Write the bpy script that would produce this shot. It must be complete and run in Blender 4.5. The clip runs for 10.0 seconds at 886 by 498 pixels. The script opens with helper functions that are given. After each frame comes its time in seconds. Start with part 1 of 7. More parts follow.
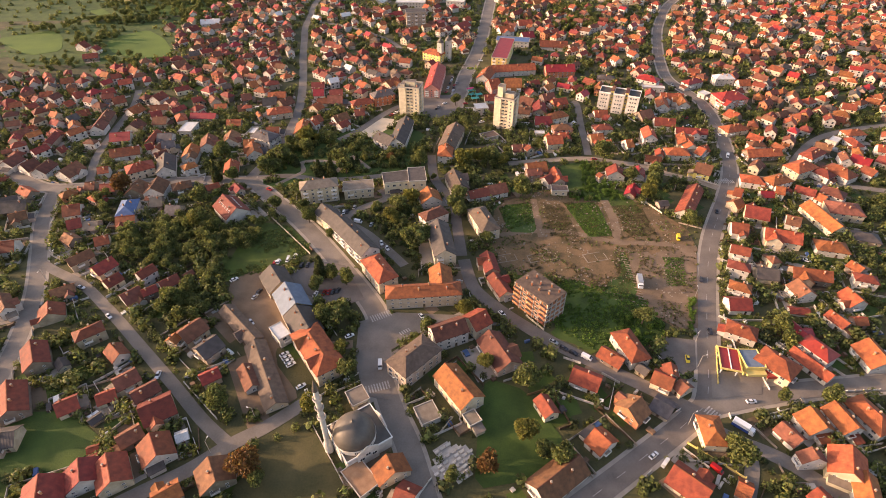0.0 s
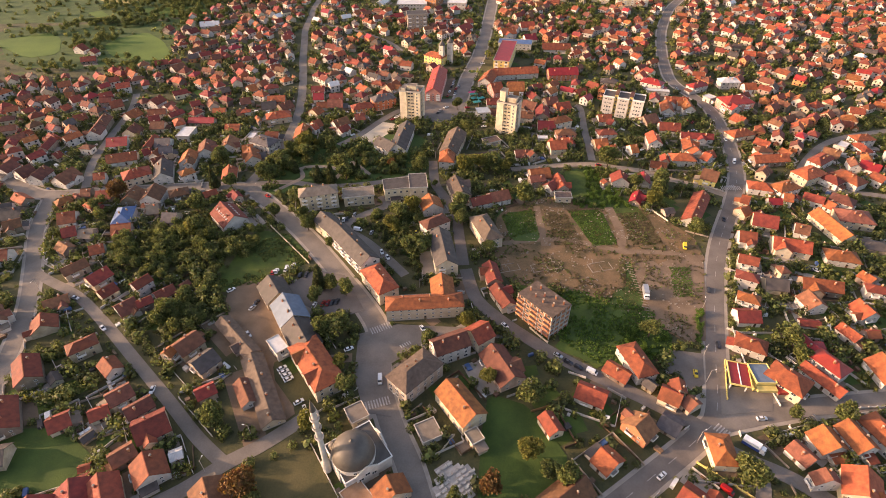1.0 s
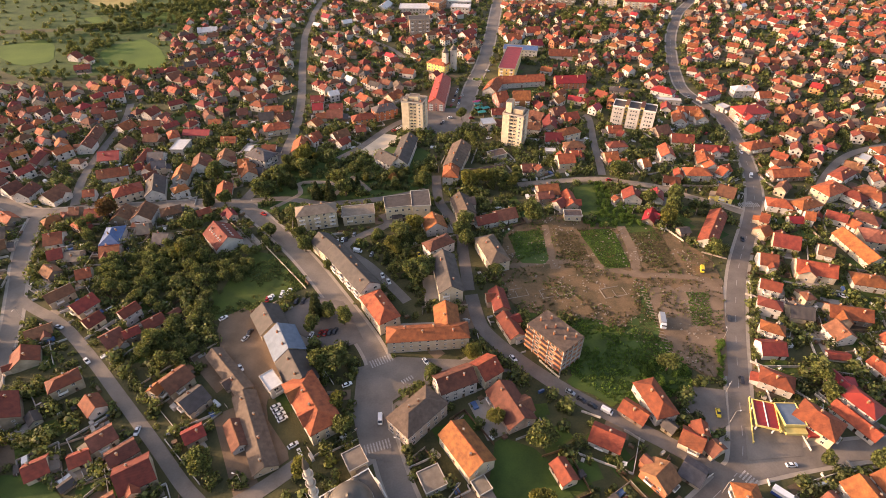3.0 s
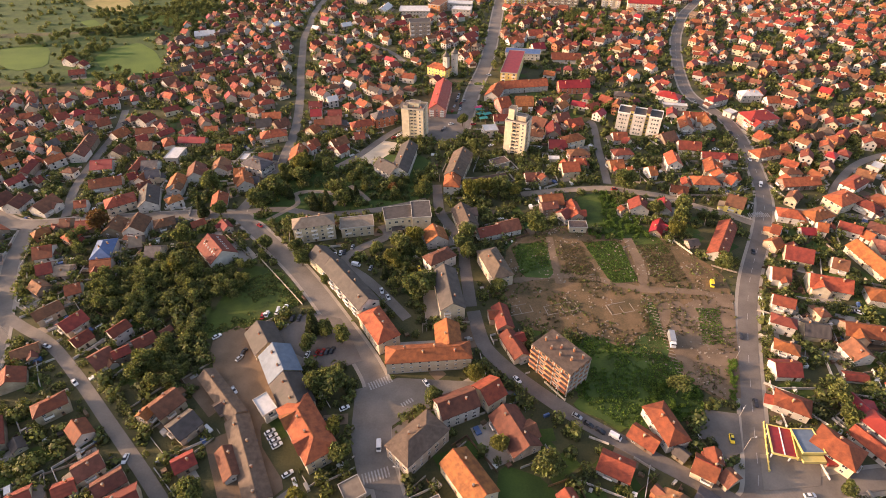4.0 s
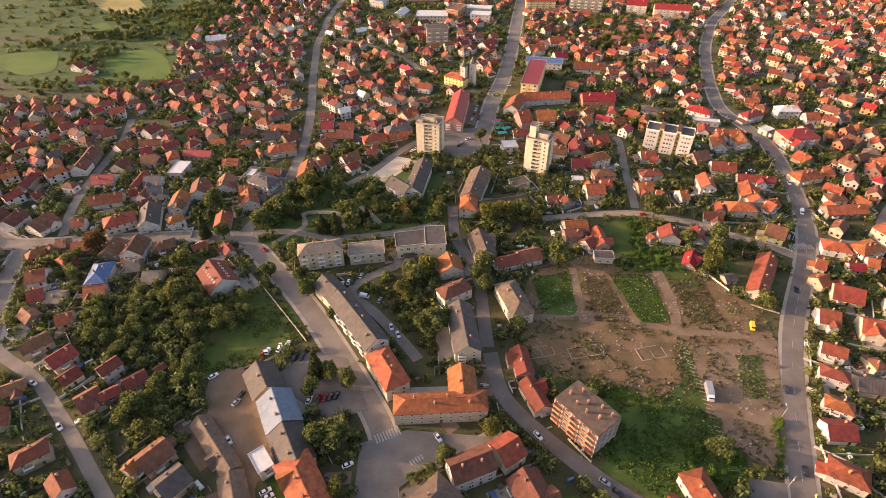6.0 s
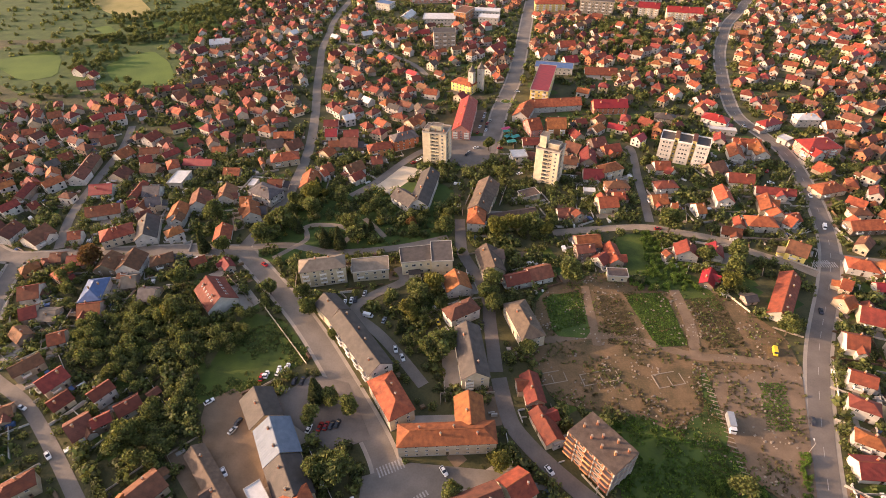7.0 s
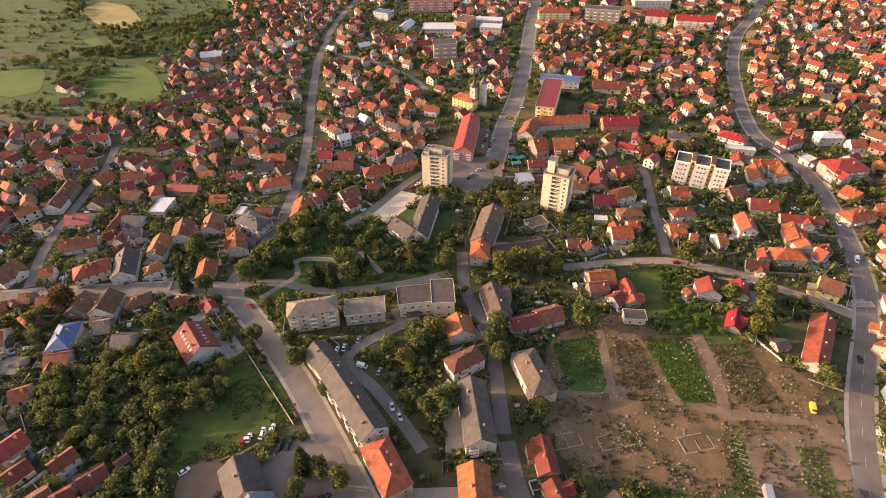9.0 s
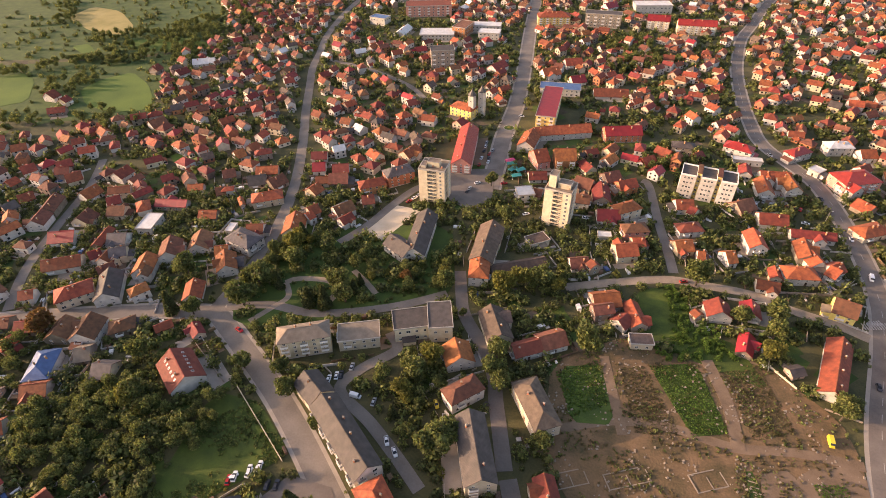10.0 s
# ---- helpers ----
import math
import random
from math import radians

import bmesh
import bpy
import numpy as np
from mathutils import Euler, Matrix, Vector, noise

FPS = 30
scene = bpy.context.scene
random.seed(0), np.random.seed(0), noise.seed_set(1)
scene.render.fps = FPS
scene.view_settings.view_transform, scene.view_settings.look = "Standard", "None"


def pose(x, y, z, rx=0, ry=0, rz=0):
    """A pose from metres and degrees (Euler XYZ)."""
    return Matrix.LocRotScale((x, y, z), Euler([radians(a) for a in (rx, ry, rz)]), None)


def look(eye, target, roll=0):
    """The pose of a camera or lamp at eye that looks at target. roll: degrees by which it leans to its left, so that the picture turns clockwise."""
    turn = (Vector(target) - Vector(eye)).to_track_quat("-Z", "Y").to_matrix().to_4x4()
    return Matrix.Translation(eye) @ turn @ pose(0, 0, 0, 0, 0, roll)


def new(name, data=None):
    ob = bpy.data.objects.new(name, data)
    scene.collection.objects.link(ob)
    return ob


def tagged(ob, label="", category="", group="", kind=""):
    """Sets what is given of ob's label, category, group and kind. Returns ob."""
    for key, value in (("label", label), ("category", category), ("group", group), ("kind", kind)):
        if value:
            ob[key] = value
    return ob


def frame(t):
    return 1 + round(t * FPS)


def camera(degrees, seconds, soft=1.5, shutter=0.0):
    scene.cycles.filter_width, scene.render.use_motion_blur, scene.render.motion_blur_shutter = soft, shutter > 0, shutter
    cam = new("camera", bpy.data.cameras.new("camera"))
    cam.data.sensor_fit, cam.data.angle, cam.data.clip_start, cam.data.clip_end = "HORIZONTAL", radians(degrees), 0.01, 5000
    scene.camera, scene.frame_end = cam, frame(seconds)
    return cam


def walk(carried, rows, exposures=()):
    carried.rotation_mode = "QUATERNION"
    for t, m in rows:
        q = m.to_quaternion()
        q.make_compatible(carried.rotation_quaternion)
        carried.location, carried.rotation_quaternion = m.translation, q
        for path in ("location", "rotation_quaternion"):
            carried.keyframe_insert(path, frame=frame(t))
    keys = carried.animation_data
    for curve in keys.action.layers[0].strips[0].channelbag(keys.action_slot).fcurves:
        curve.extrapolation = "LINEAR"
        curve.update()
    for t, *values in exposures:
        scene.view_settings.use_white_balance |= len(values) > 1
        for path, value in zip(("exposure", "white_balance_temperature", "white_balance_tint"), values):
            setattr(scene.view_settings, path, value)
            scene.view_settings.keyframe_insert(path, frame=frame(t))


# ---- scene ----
cam = camera(78.6, 10.0, soft=0.7)
METRES, EYE, TILT, LEAN, TURN = 121.2, 185.0, 0.0, 0.0, 0.0
ROWS = [
    (0.0, 0.0, 0.0, 0.0, 0.05, -39.07, -0.06),
    (0.5, -0.0005, 0.0327, 0.0007, 0.09, -39.09, -0.03),
    (1.0, -0.0013, 0.0635, 0.0008, 0.17, -39.09, 0.0),
    (1.5, -0.002, 0.1032, 0.0015, 0.31, -39.08, 0.06),
    (2.0, -0.0038, 0.1391, 0.0025, 0.37, -39.11, 0.1),
    (3.5, -0.0072, 0.2684, 0.0028, 0.38, -39.16, 0.29),
    (4.0, -0.0074, 0.3167, 0.003, 0.42, -39.19, 0.35),
    (4.5, -0.0091, 0.3672, 0.0026, 0.67, -39.2, 0.39),
    (5.0, -0.012, 0.4199, 0.0028, 1.11, -39.25, 0.39),
    (5.5, -0.0153, 0.4737, 0.0022, 1.62, -39.28, 0.41),
    (7.0, -0.0267, 0.6427, -0.0009, 2.77, -39.36, 0.67),
    (7.5, -0.0308, 0.701, -0.0015, 2.84, -39.35, 0.74),
    (8.0, -0.0328, 0.7599, -0.0018, 2.87, -39.32, 0.84),
    (8.5, -0.034, 0.8188, -0.0034, 2.82, -39.23, 0.89),
    (9.0, -0.0371, 0.8785, -0.0043, 2.72, -39.18, 0.94),
    (9.5, -0.0356, 0.9385, -0.005, 2.67, -39.11, 0.99),
    (10.0, -0.0347, 0.9989, -0.0051, 2.56, -39.07, 1.03),
]
walk(cam, [(t, pose(0, 0, EYE, TILT, LEAN, TURN) @ pose(METRES * x, METRES * y, METRES * z, 90 + pitch, roll, yaw)) for t, x, y, z, yaw, pitch, roll in ROWS],
     exposures=[(0.0, 1.35, 7250, 25), (10.0, 1.35, 7250, 25)])

# world, sun
SUN_ELEVATION, SUN_AZIMUTH = 13.8, -88.0   # azimuth clockwise from +y: the sun stands in the west of the picture
world = bpy.data.worlds.new("sky")
scene.world = world
world.use_nodes = True
wn = world.node_tree.nodes
sky = wn.new("ShaderNodeTexSky")
sky.sky_type, sky.sun_disc = "NISHITA", False
sky.sun_elevation, sky.sun_rotation = radians(SUN_ELEVATION), radians(SUN_AZIMUTH)
sky.dust_density = 3.0
wn["Background"].inputs["Strength"].default_value = 0.15
world.node_tree.links.new(sky.outputs[0], wn["Background"].inputs[0])
sun_data = bpy.data.lights.new("sun", "SUN")
sun_data.energy, sun_data.angle, sun_data.color = 2.8, radians(0.8), (1.0, 0.74, 0.50)
sun_way = Vector((math.sin(radians(SUN_AZIMUTH)) * math.cos(radians(SUN_ELEVATION)), math.cos(radians(SUN_AZIMUTH)) * math.cos(radians(SUN_ELEVATION)), math.sin(radians(SUN_ELEVATION))))
sun = new("sun", sun_data)
sun.matrix_world = look(sun_way * 900, (0, 0, 0))


# ---- materials ----
def material(name, dark, light, rough=0.85, scale=0.6, fine=9.0, metal=0.0, bump=0.15, spread=0.12, rows=None, object_space=False, distance=0.05):
    """Two colours mixed by noise at two scales, jittered per object; rows: spacing of tile or board courses."""
    m = bpy.data.materials.new(name)
    m.use_nodes = True
    n, l = m.node_tree.nodes, m.node_tree.links
    p = n["Principled BSDF"]
    p.inputs["Roughness"].default_value, p.inputs["Metallic"].default_value = rough, metal
    tc = n.new("ShaderNodeTexCoord")
    geo = n.new("ShaderNodeNewGeometry")
    src = tc.outputs["Object"] if object_space else geo.outputs["Position"]
    a, b = n.new("ShaderNodeTexNoise"), n.new("ShaderNodeTexNoise")
    for node, s, d in ((a, scale, 5), (b, fine, 3)):
        node.inputs["Scale"].default_value, node.inputs["Detail"].default_value = s, d
        l.new(src, node.inputs["Vector"])
    add = n.new("ShaderNodeMath")
    add.operation = "MULTIPLY_ADD"
    add.inputs[1].default_value = 0.35
    l.new(b.outputs[0], add.inputs[0])
    l.new(a.outputs[0], add.inputs[2])
    ramp = n.new("ShaderNodeValToRGB")
    ramp.color_ramp.elements[0].position, ramp.color_ramp.elements[1].position = 0.42, 0.95
    ramp.color_ramp.elements[0].color, ramp.color_ramp.elements[1].color = (*dark, 1), (*light, 1)
    l.new(add.outputs[0], ramp.inputs[0])
    info, both, chance = n.new("ShaderNodeObjectInfo"), n.new("ShaderNodeMath"), n.new("ShaderNodeMath")
    both.operation, chance.operation = "ADD", "FRACT"
    l.new(info.outputs["Random"], both.inputs[0])
    l.new(geo.outputs["Random Per Island"], both.inputs[1])
    l.new(both.outputs[0], chance.inputs[0])
    hsv = n.new("ShaderNodeHueSaturation")
    mr = n.new("ShaderNodeMapRange")
    mr.inputs[3].default_value, mr.inputs[4].default_value = 1 - spread * 2, 1 + spread * 1.5
    l.new(chance.outputs[0], mr.inputs[0])
    l.new(mr.outputs[0], hsv.inputs["Value"])
    hue = n.new("ShaderNodeMapRange")
    hue.inputs[3].default_value, hue.inputs[4].default_value = 0.5 - spread * 0.09, 0.5 + spread * 0.09
    wobble = n.new("ShaderNodeMath")
    wobble.operation = "FRACT"
    scaled = n.new("ShaderNodeMath")
    scaled.operation = "MULTIPLY"
    scaled.inputs[1].default_value = 7.31
    l.new(chance.outputs[0], scaled.inputs[0])
    l.new(scaled.outputs[0], wobble.inputs[0])
    l.new(wobble.outputs[0], hue.inputs[0])
    l.new(hue.outputs[0], hsv.inputs["Hue"])
    l.new(ramp.outputs[0], hsv.inputs["Color"])
    l.new(hsv.outputs[0], p.inputs["Base Color"])
    bn = n.new("ShaderNodeBump")
    bn.inputs["Strength"].default_value, bn.inputs["Distance"].default_value = bump, distance
    l.new(b.outputs[0], bn.inputs["Height"])
    l.new(bn.outputs[0], p.inputs["Normal"])
    if rows:
        w = n.new("ShaderNodeTexWave")
        w.bands_direction = "X"
        w.inputs["Scale"].default_value = 0.314 / rows
        w.inputs["Distortion"].default_value = 0.4
        l.new(tc.outputs["Object"], w.inputs["Vector"])
        b2 = n.new("ShaderNodeBump")
        b2.inputs["Strength"].default_value, b2.inputs["Distance"].default_value = 0.5, 0.06
        l.new(w.outputs[0], b2.inputs["Height"])
        l.new(bn.outputs[0], b2.inputs["Normal"])
        l.new(b2.outputs[0], p.inputs["Normal"])
    return m


ROOF = {
    "o": material("orange_tiles", (0.17, 0.042, 0.016), (0.44, 0.122, 0.040), 0.8, 0.5, 5, spread=0.16, rows=0.3, object_space=True),
    "r": material("red_tiles", (0.125, 0.028, 0.015), (0.31, 0.068, 0.031), 0.8, 0.5, 5, spread=0.16, rows=0.3, object_space=True),
    "c": material("crimson_sheet", (0.23, 0.016, 0.014), (0.36, 0.032, 0.026), 0.5, 0.4, 5, spread=0.08, rows=0.35, object_space=True),
    "n": material("brown_tiles", (0.105, 0.042, 0.023), (0.26, 0.100, 0.052), 0.85, 0.5, 5, spread=0.16, rows=0.3, object_space=True),
    "e": material("beige_sheet", (0.155, 0.117, 0.086), (0.275, 0.218, 0.162), 0.8, 0.4, 5, spread=0.08, object_space=True),
    "b": material("brown_terrace", (0.26, 0.14, 0.07), (0.42, 0.25, 0.14), 0.9, 0.4, 5, spread=0.05, object_space=True),
    "g": material("grey_sheet", (0.048, 0.039, 0.035), (0.105, 0.084, 0.074), 0.75, 0.4, 5, spread=0.1, rows=0.5, object_space=True),
    "d": material("dark_tiles", (0.06, 0.05, 0.05), (0.13, 0.11, 0.11), 0.75, 0.5, 5, spread=0.1, rows=0.3, object_space=True),
    "u": material("blue_sheet", (0.045, 0.09, 0.21), (0.09, 0.16, 0.32), 0.5, 0.4, 4, spread=0.05, rows=0.5, object_space=True),
    "m": material("maroon_tiles", (0.14, 0.026, 0.018), (0.26, 0.055, 0.036), 0.8, 0.5, 5, spread=0.12, rows=0.3, object_space=True),
    "p": material("pale_blue_sheet", (0.10, 0.135, 0.185), (0.17, 0.215, 0.275), 0.7, 0.4, 4, spread=0.05, rows=0.5, object_space=True),
    "k": material("taupe_tiles", (0.076, 0.050, 0.037), (0.165, 0.112, 0.082), 0.85, 0.5, 5, spread=0.12, rows=0.3, object_space=True),
    "w": material("white_sheet", (0.50, 0.48, 0.45), (0.70, 0.68, 0.66), 0.55, 0.4, 4, spread=0.05, rows=0.5, object_space=True),
}
WALL = {
    "plaster": material("plain_render", (0.24, 0.175, 0.125), (0.46, 0.36, 0.275), 0.9, 0.4, 6, spread=0.3),
    "white": material("white_render", (0.43, 0.39, 0.34), (0.66, 0.61, 0.55), 0.9, 0.4, 6, spread=0.08),
    "cream": material("cream_render", (0.50, 0.40, 0.27), (0.70, 0.60, 0.44), 0.9, 0.4, 6, spread=0.12),
    "pink": material("pink_render", (0.50, 0.22, 0.16), (0.66, 0.34, 0.27), 0.9, 0.4, 6, spread=0.1),
    "yellow": material("yellow_render", (0.62, 0.47, 0.12), (0.80, 0.66, 0.25), 0.9, 0.4, 6, spread=0.08),
    "brick": material("bare_brick", (0.36, 0.13, 0.06), (0.55, 0.24, 0.12), 0.95, 1.2, 8, bump=0.4, spread=0.15),
    "stone": material("stone_render", (0.28, 0.22, 0.17), (0.44, 0.36, 0.28), 0.95, 0.6, 6, spread=0.1),
}
GROUND = {
    "earth": material("garden_ground", (0.032, 0.038, 0.012), (0.120, 0.102, 0.038), 0.95, 0.09, 1.1, bump=0.6, spread=0, distance=0.4),
    "asphalt": material("asphalt", (0.120, 0.099, 0.083), (0.215, 0.177, 0.150), 0.9, 0.12, 1.5, bump=0.1, spread=0),
    "worn": material("worn_asphalt", (0.140, 0.117, 0.097), (0.255, 0.214, 0.177), 0.9, 0.10, 1.5, bump=0.1, spread=0),
    "pavement": material("pavement", (0.26, 0.22, 0.18), (0.40, 0.34, 0.28), 0.9, 0.2, 2.5, bump=0.2, spread=0),
    "gravel": material("gravel", (0.20, 0.155, 0.115), (0.36, 0.28, 0.205), 0.95, 0.15, 2.0, bump=0.4, spread=0),
    "dirt": material("dirt", (0.13, 0.085, 0.050), (0.25, 0.165, 0.105), 0.95, 0.12, 1.8, bump=0.4, spread=0),
    "soil": material("field_soil", (0.062, 0.050, 0.018), (0.25, 0.143, 0.074), 0.95, 0.11, 1.3, bump=0.6, spread=0, distance=0.3),
    "grass": material("grass", (0.028, 0.048, 0.006), (0.090, 0.126, 0.015), 0.95, 0.13, 1.8, bump=0.6, spread=0, distance=0.2),
    "lawn": material("rough_grassland", (0.025, 0.053, 0.007), (0.070, 0.112, 0.016), 0.95, 0.11, 1.8, bump=0.6, spread=0, distance=0.2),
    "bed": material("garden_bed", (0.055, 0.042, 0.022), (0.14, 0.10, 0.055), 0.95, 0.3, 2.5, bump=0.6, spread=0.2, distance=0.2),
    "straw": material("ripe_meadow", (0.22, 0.19, 0.05), (0.38, 0.30, 0.11), 0.95, 0.05, 1.2, bump=0.5, spread=0, distance=0.2),
    "pasture": material("mown_pasture", (0.050, 0.100, 0.008), (0.105, 0.165, 0.018), 0.95, 0.03, 0.8, bump=0.5, spread=0, distance=0.2),
    "dry": material("dry_grass", (0.045, 0.046, 0.014), (0.120, 0.098, 0.038), 0.95, 0.08, 1.4, bump=0.6, spread=0, distance=0.2),
    "sand": material("sand_yard", (0.50, 0.40, 0.28), (0.66, 0.55, 0.41), 0.95, 0.15, 2.0, bump=0.2, spread=0),
}
BARK = material("bark", (0.05, 0.035, 0.025), (0.14, 0.10, 0.07), 0.95, 2, 12, bump=0.6)


def leafy(m):
    """Lets part of the sun through thin leaves."""
    n, l = m.node_tree.nodes, m.node_tree.links
    p = n["Principled BSDF"]
    t, mix = n.new("ShaderNodeBsdfTranslucent"), n.new("ShaderNodeMixShader")
    mix.inputs[0].default_value = 0.4
    l.new(p.inputs["Base Color"].links[0].from_socket, t.inputs["Color"])
    l.new(p.outputs[0], mix.inputs[1])
    l.new(t.outputs[0], mix.inputs[2])
    l.new(mix.outputs[0], n["Material Output"].inputs["Surface"])
    return m


LEAF = {
    "green": leafy(material("green_leaves", (0.080, 0.098, 0.028), (0.215, 0.235, 0.058), 0.75, 0.25, 3, spread=0.3)),
    "pine": leafy(material("pine_needles", (0.048, 0.062, 0.022), (0.125, 0.14, 0.042), 0.8, 0.25, 3, spread=0.25)),
    "gold": leafy(material("yellowing_leaves", (0.115, 0.118, 0.022), (0.27, 0.252, 0.048), 0.75, 0.35, 3, spread=0.2)),
    "fresh": leafy(material("fresh_green_leaves", (0.055, 0.105, 0.014), (0.15, 0.25, 0.034), 0.75, 0.25, 3, spread=0.25)),
    "dry": leafy(material("dry_weeds", (0.085, 0.070, 0.026), (0.19, 0.155, 0.062), 0.85, 0.35, 3, spread=0.2)),
    "rust": leafy(material("rust_leaves", (0.12, 0.06, 0.015), (0.26, 0.14, 0.04), 0.75, 0.35, 3, spread=0.2)),
}
CONCRETE = material("concrete", (0.34, 0.30, 0.26), (0.52, 0.47, 0.41), 0.9, 0.3, 4, spread=0.08)
PAINT_WHITE = material("white_paint", (0.66, 0.64, 0.60), (0.80, 0.78, 0.75), 0.6, 1, 8, spread=0)
WORN_PAINT = material("worn_road_paint", (0.24, 0.21, 0.185), (0.52, 0.48, 0.44), 0.8, 1.4, 9, spread=0)
TIMBER = material("brown_timber", (0.10, 0.055, 0.03), (0.22, 0.13, 0.07), 0.7, 2, 12, spread=0.2)
# tyre rubber, and the painted shade inside the unfinished block's openings
RUBBER_AND_SHADE = material("black_rubber_and_shade", (0.015, 0.015, 0.015), (0.035, 0.035, 0.035), 0.8, 2, 12, spread=0)
GLASS = material("window_glass", (0.015, 0.018, 0.022), (0.05, 0.055, 0.06), 0.12, 0.7, 3, spread=0.3, bump=0.0)
LEAD = material("lead_dome", (0.075, 0.065, 0.055), (0.14, 0.12, 0.10), 0.55, 0.3, 4, metal=0.2, spread=0)


# ---- mesh helpers ----
def mesh_of(name, verts, faces, mats, idx=None):
    me = bpy.data.meshes.new(name)
    me.from_pydata(verts, [], faces)
    for m in mats:
        me.materials.append(m)
    if idx:
        me.polygons.foreach_set("material_index", idx)
    me.update()
    return me


def box(x0, y0, z0, x1, y1, z1):
    v = [(x0, y0, z0), (x1, y0, z0), (x1, y1, z0), (x0, y1, z0), (x0, y0, z1), (x1, y0, z1), (x1, y1, z1), (x0, y1, z1)]
    f = [(0, 3, 2, 1), (4, 5, 6, 7), (0, 1, 5, 4), (1, 2, 6, 5), (2, 3, 7, 6), (3, 0, 4, 7)]
    return v, f


def merged(pieces):
    """Several (verts, faces, material index) pieces as one."""
    v, f, i = [], [], []
    for pv, pf, k in pieces:
        o = len(v)
        v += pv
        f += [tuple(a + o for a in q) for q in pf]
        i += [k] * len(pf)
    return v, f, i


def part(name, me, parent, label="", m=None):
    ob = new(name, me)
    ob.parent = parent
    if m is not None:
        ob.matrix_basis = m
    if label:
        ob["label"] = label
    return ob


def thing(name, x, y, rot, label, category, group="", kind="", z=0.0):
    ob = new(name)
    ob.matrix_basis = pose(x, y, z, 0, 0, rot)
    return tagged(ob, label, category, group, kind)


def ring(r, z, n, cx=0.0, cy=0.0):
    return [(cx + r * math.cos(2 * math.pi * k / n), cy + r * math.sin(2 * math.pi * k / n), z) for k in range(n)]


def lathe(profile, n, cx=0.0, cy=0.0):
    """A closed turned shape from (radius, height) rows."""
    v, f = [], []
    for r, z in profile:
        v += ring(max(r, 0.005), z, n, cx, cy)
    for a in range(len(profile) - 1):
        for k in range(n):
            k2 = (k + 1) % n
            f.append((a * n + k, a * n + k2, (a + 1) * n + k2, (a + 1) * n + k))
    f.append(tuple(range(n - 1, -1, -1)))
    f.append(tuple((len(profile) - 1) * n + k for k in range(n)))
    return v, f


# ---- ground, roads ----
ROADS, TAKEN, PATCHES = [], [], []


def strip(points, half, z):
    v, f = [], []
    for k, p in enumerate(points):
        a, b = points[max(k - 1, 0)], points[min(k + 1, len(points) - 1)]
        d = (b - a).normalized()
        nrm = Vector((-d.y, d.x))
        for s, zz in ((half, z), (-half, z), (half, -0.3), (-half, -0.3)):
            v.append((p.x + nrm.x * s, p.y + nrm.y * s, zz))
        if k:
            o = 4 * (k - 1)
            f += [(o, o + 1, o + 5, o + 4), (o, o + 4, o + 6, o + 2), (o + 1, o + 3, o + 7, o + 5)]
    return v, f


def smooth(points, steps=6):
    p = [Vector(q) for q in points]
    out = []
    for k in range(len(p) - 1):
        p0, p1, p2, p3 = p[max(k - 1, 0)], p[k], p[k + 1], p[min(k + 2, len(p) - 1)]
        for s in range(steps):
            t = s / steps
            out.append(0.5 * (2 * p1 + (p2 - p0) * t + (2 * p0 - 5 * p1 + 4 * p2 - p3) * t * t + (3 * p1 - p0 - 3 * p2 + p3) * t ** 3))
    return out + [p[-1]]


LAYER = [0.10]


def road(name, width, surface, points):
    pts = smooth(points)
    ROADS.append((pts, width))
    LAYER[0] += 0.004
    v, f = strip(pts, width / 2, LAYER[0])
    words = {"asphalt": "grey asphalt main road through the town", "worn": "pale worn asphalt road between the houses", "gravel": "pale gravel lane through the gardens", "dirt": "trodden dirt track across the field"}
    tagged(new(name, mesh_of(name, v, f, [GROUND[surface]])), words[surface], "road", kind="structure")
    if width >= 7:
        v, f = strip(pts, width / 2 + 1.5, 0.085)
        tagged(new("pavement", mesh_of("pavement", v, f, [GROUND["pavement"]])), "pale paved footway along the road", "pavement", kind="structure")


def rounded(points):
    """The same outline with eased corners."""
    return [(a[0] + (b[0] - a[0]) * t, a[1] + (b[1] - a[1]) * t) for a, b in zip(points, points[1:] + points[:1]) for t in (0.15, 0.85)]


def patch(name, surface, points):
    LAYER[0] += 0.003
    z = LAYER[0] - (0.06 if surface not in ("asphalt", "worn") else 0.03)
    if surface in ("pasture", "straw", "grass", "lawn", "soil", "dirt", "dry"):
        points = rounded(points)
    n = len(points)
    PATCHES.append((points, surface))
    v = [(x, y, z) for x, y in points] + [(x, y, -0.3) for x, y in points]
    f = [tuple(range(n))] + [(k, k + n, (k + 1) % n + n, (k + 1) % n) for k in range(n)]
    words = {"soil": "bare brown field soil with weeds", "grass": "sunlit green grass", "lawn": "dull green lawn", "pasture": "bright green mown pasture", "dry": "dry olive grass of an empty lot", "sand": "pale sand school yard", "asphalt": "grey asphalt paved area", "worn": "worn grey asphalt town square", "dirt": "brown dirt yard", "straw": "ripe yellow meadow", "gravel": "pale gravel yard"}
    tagged(new(name, mesh_of(name, v, f, [GROUND[surface]])), words[surface], "ground", kind="structure")


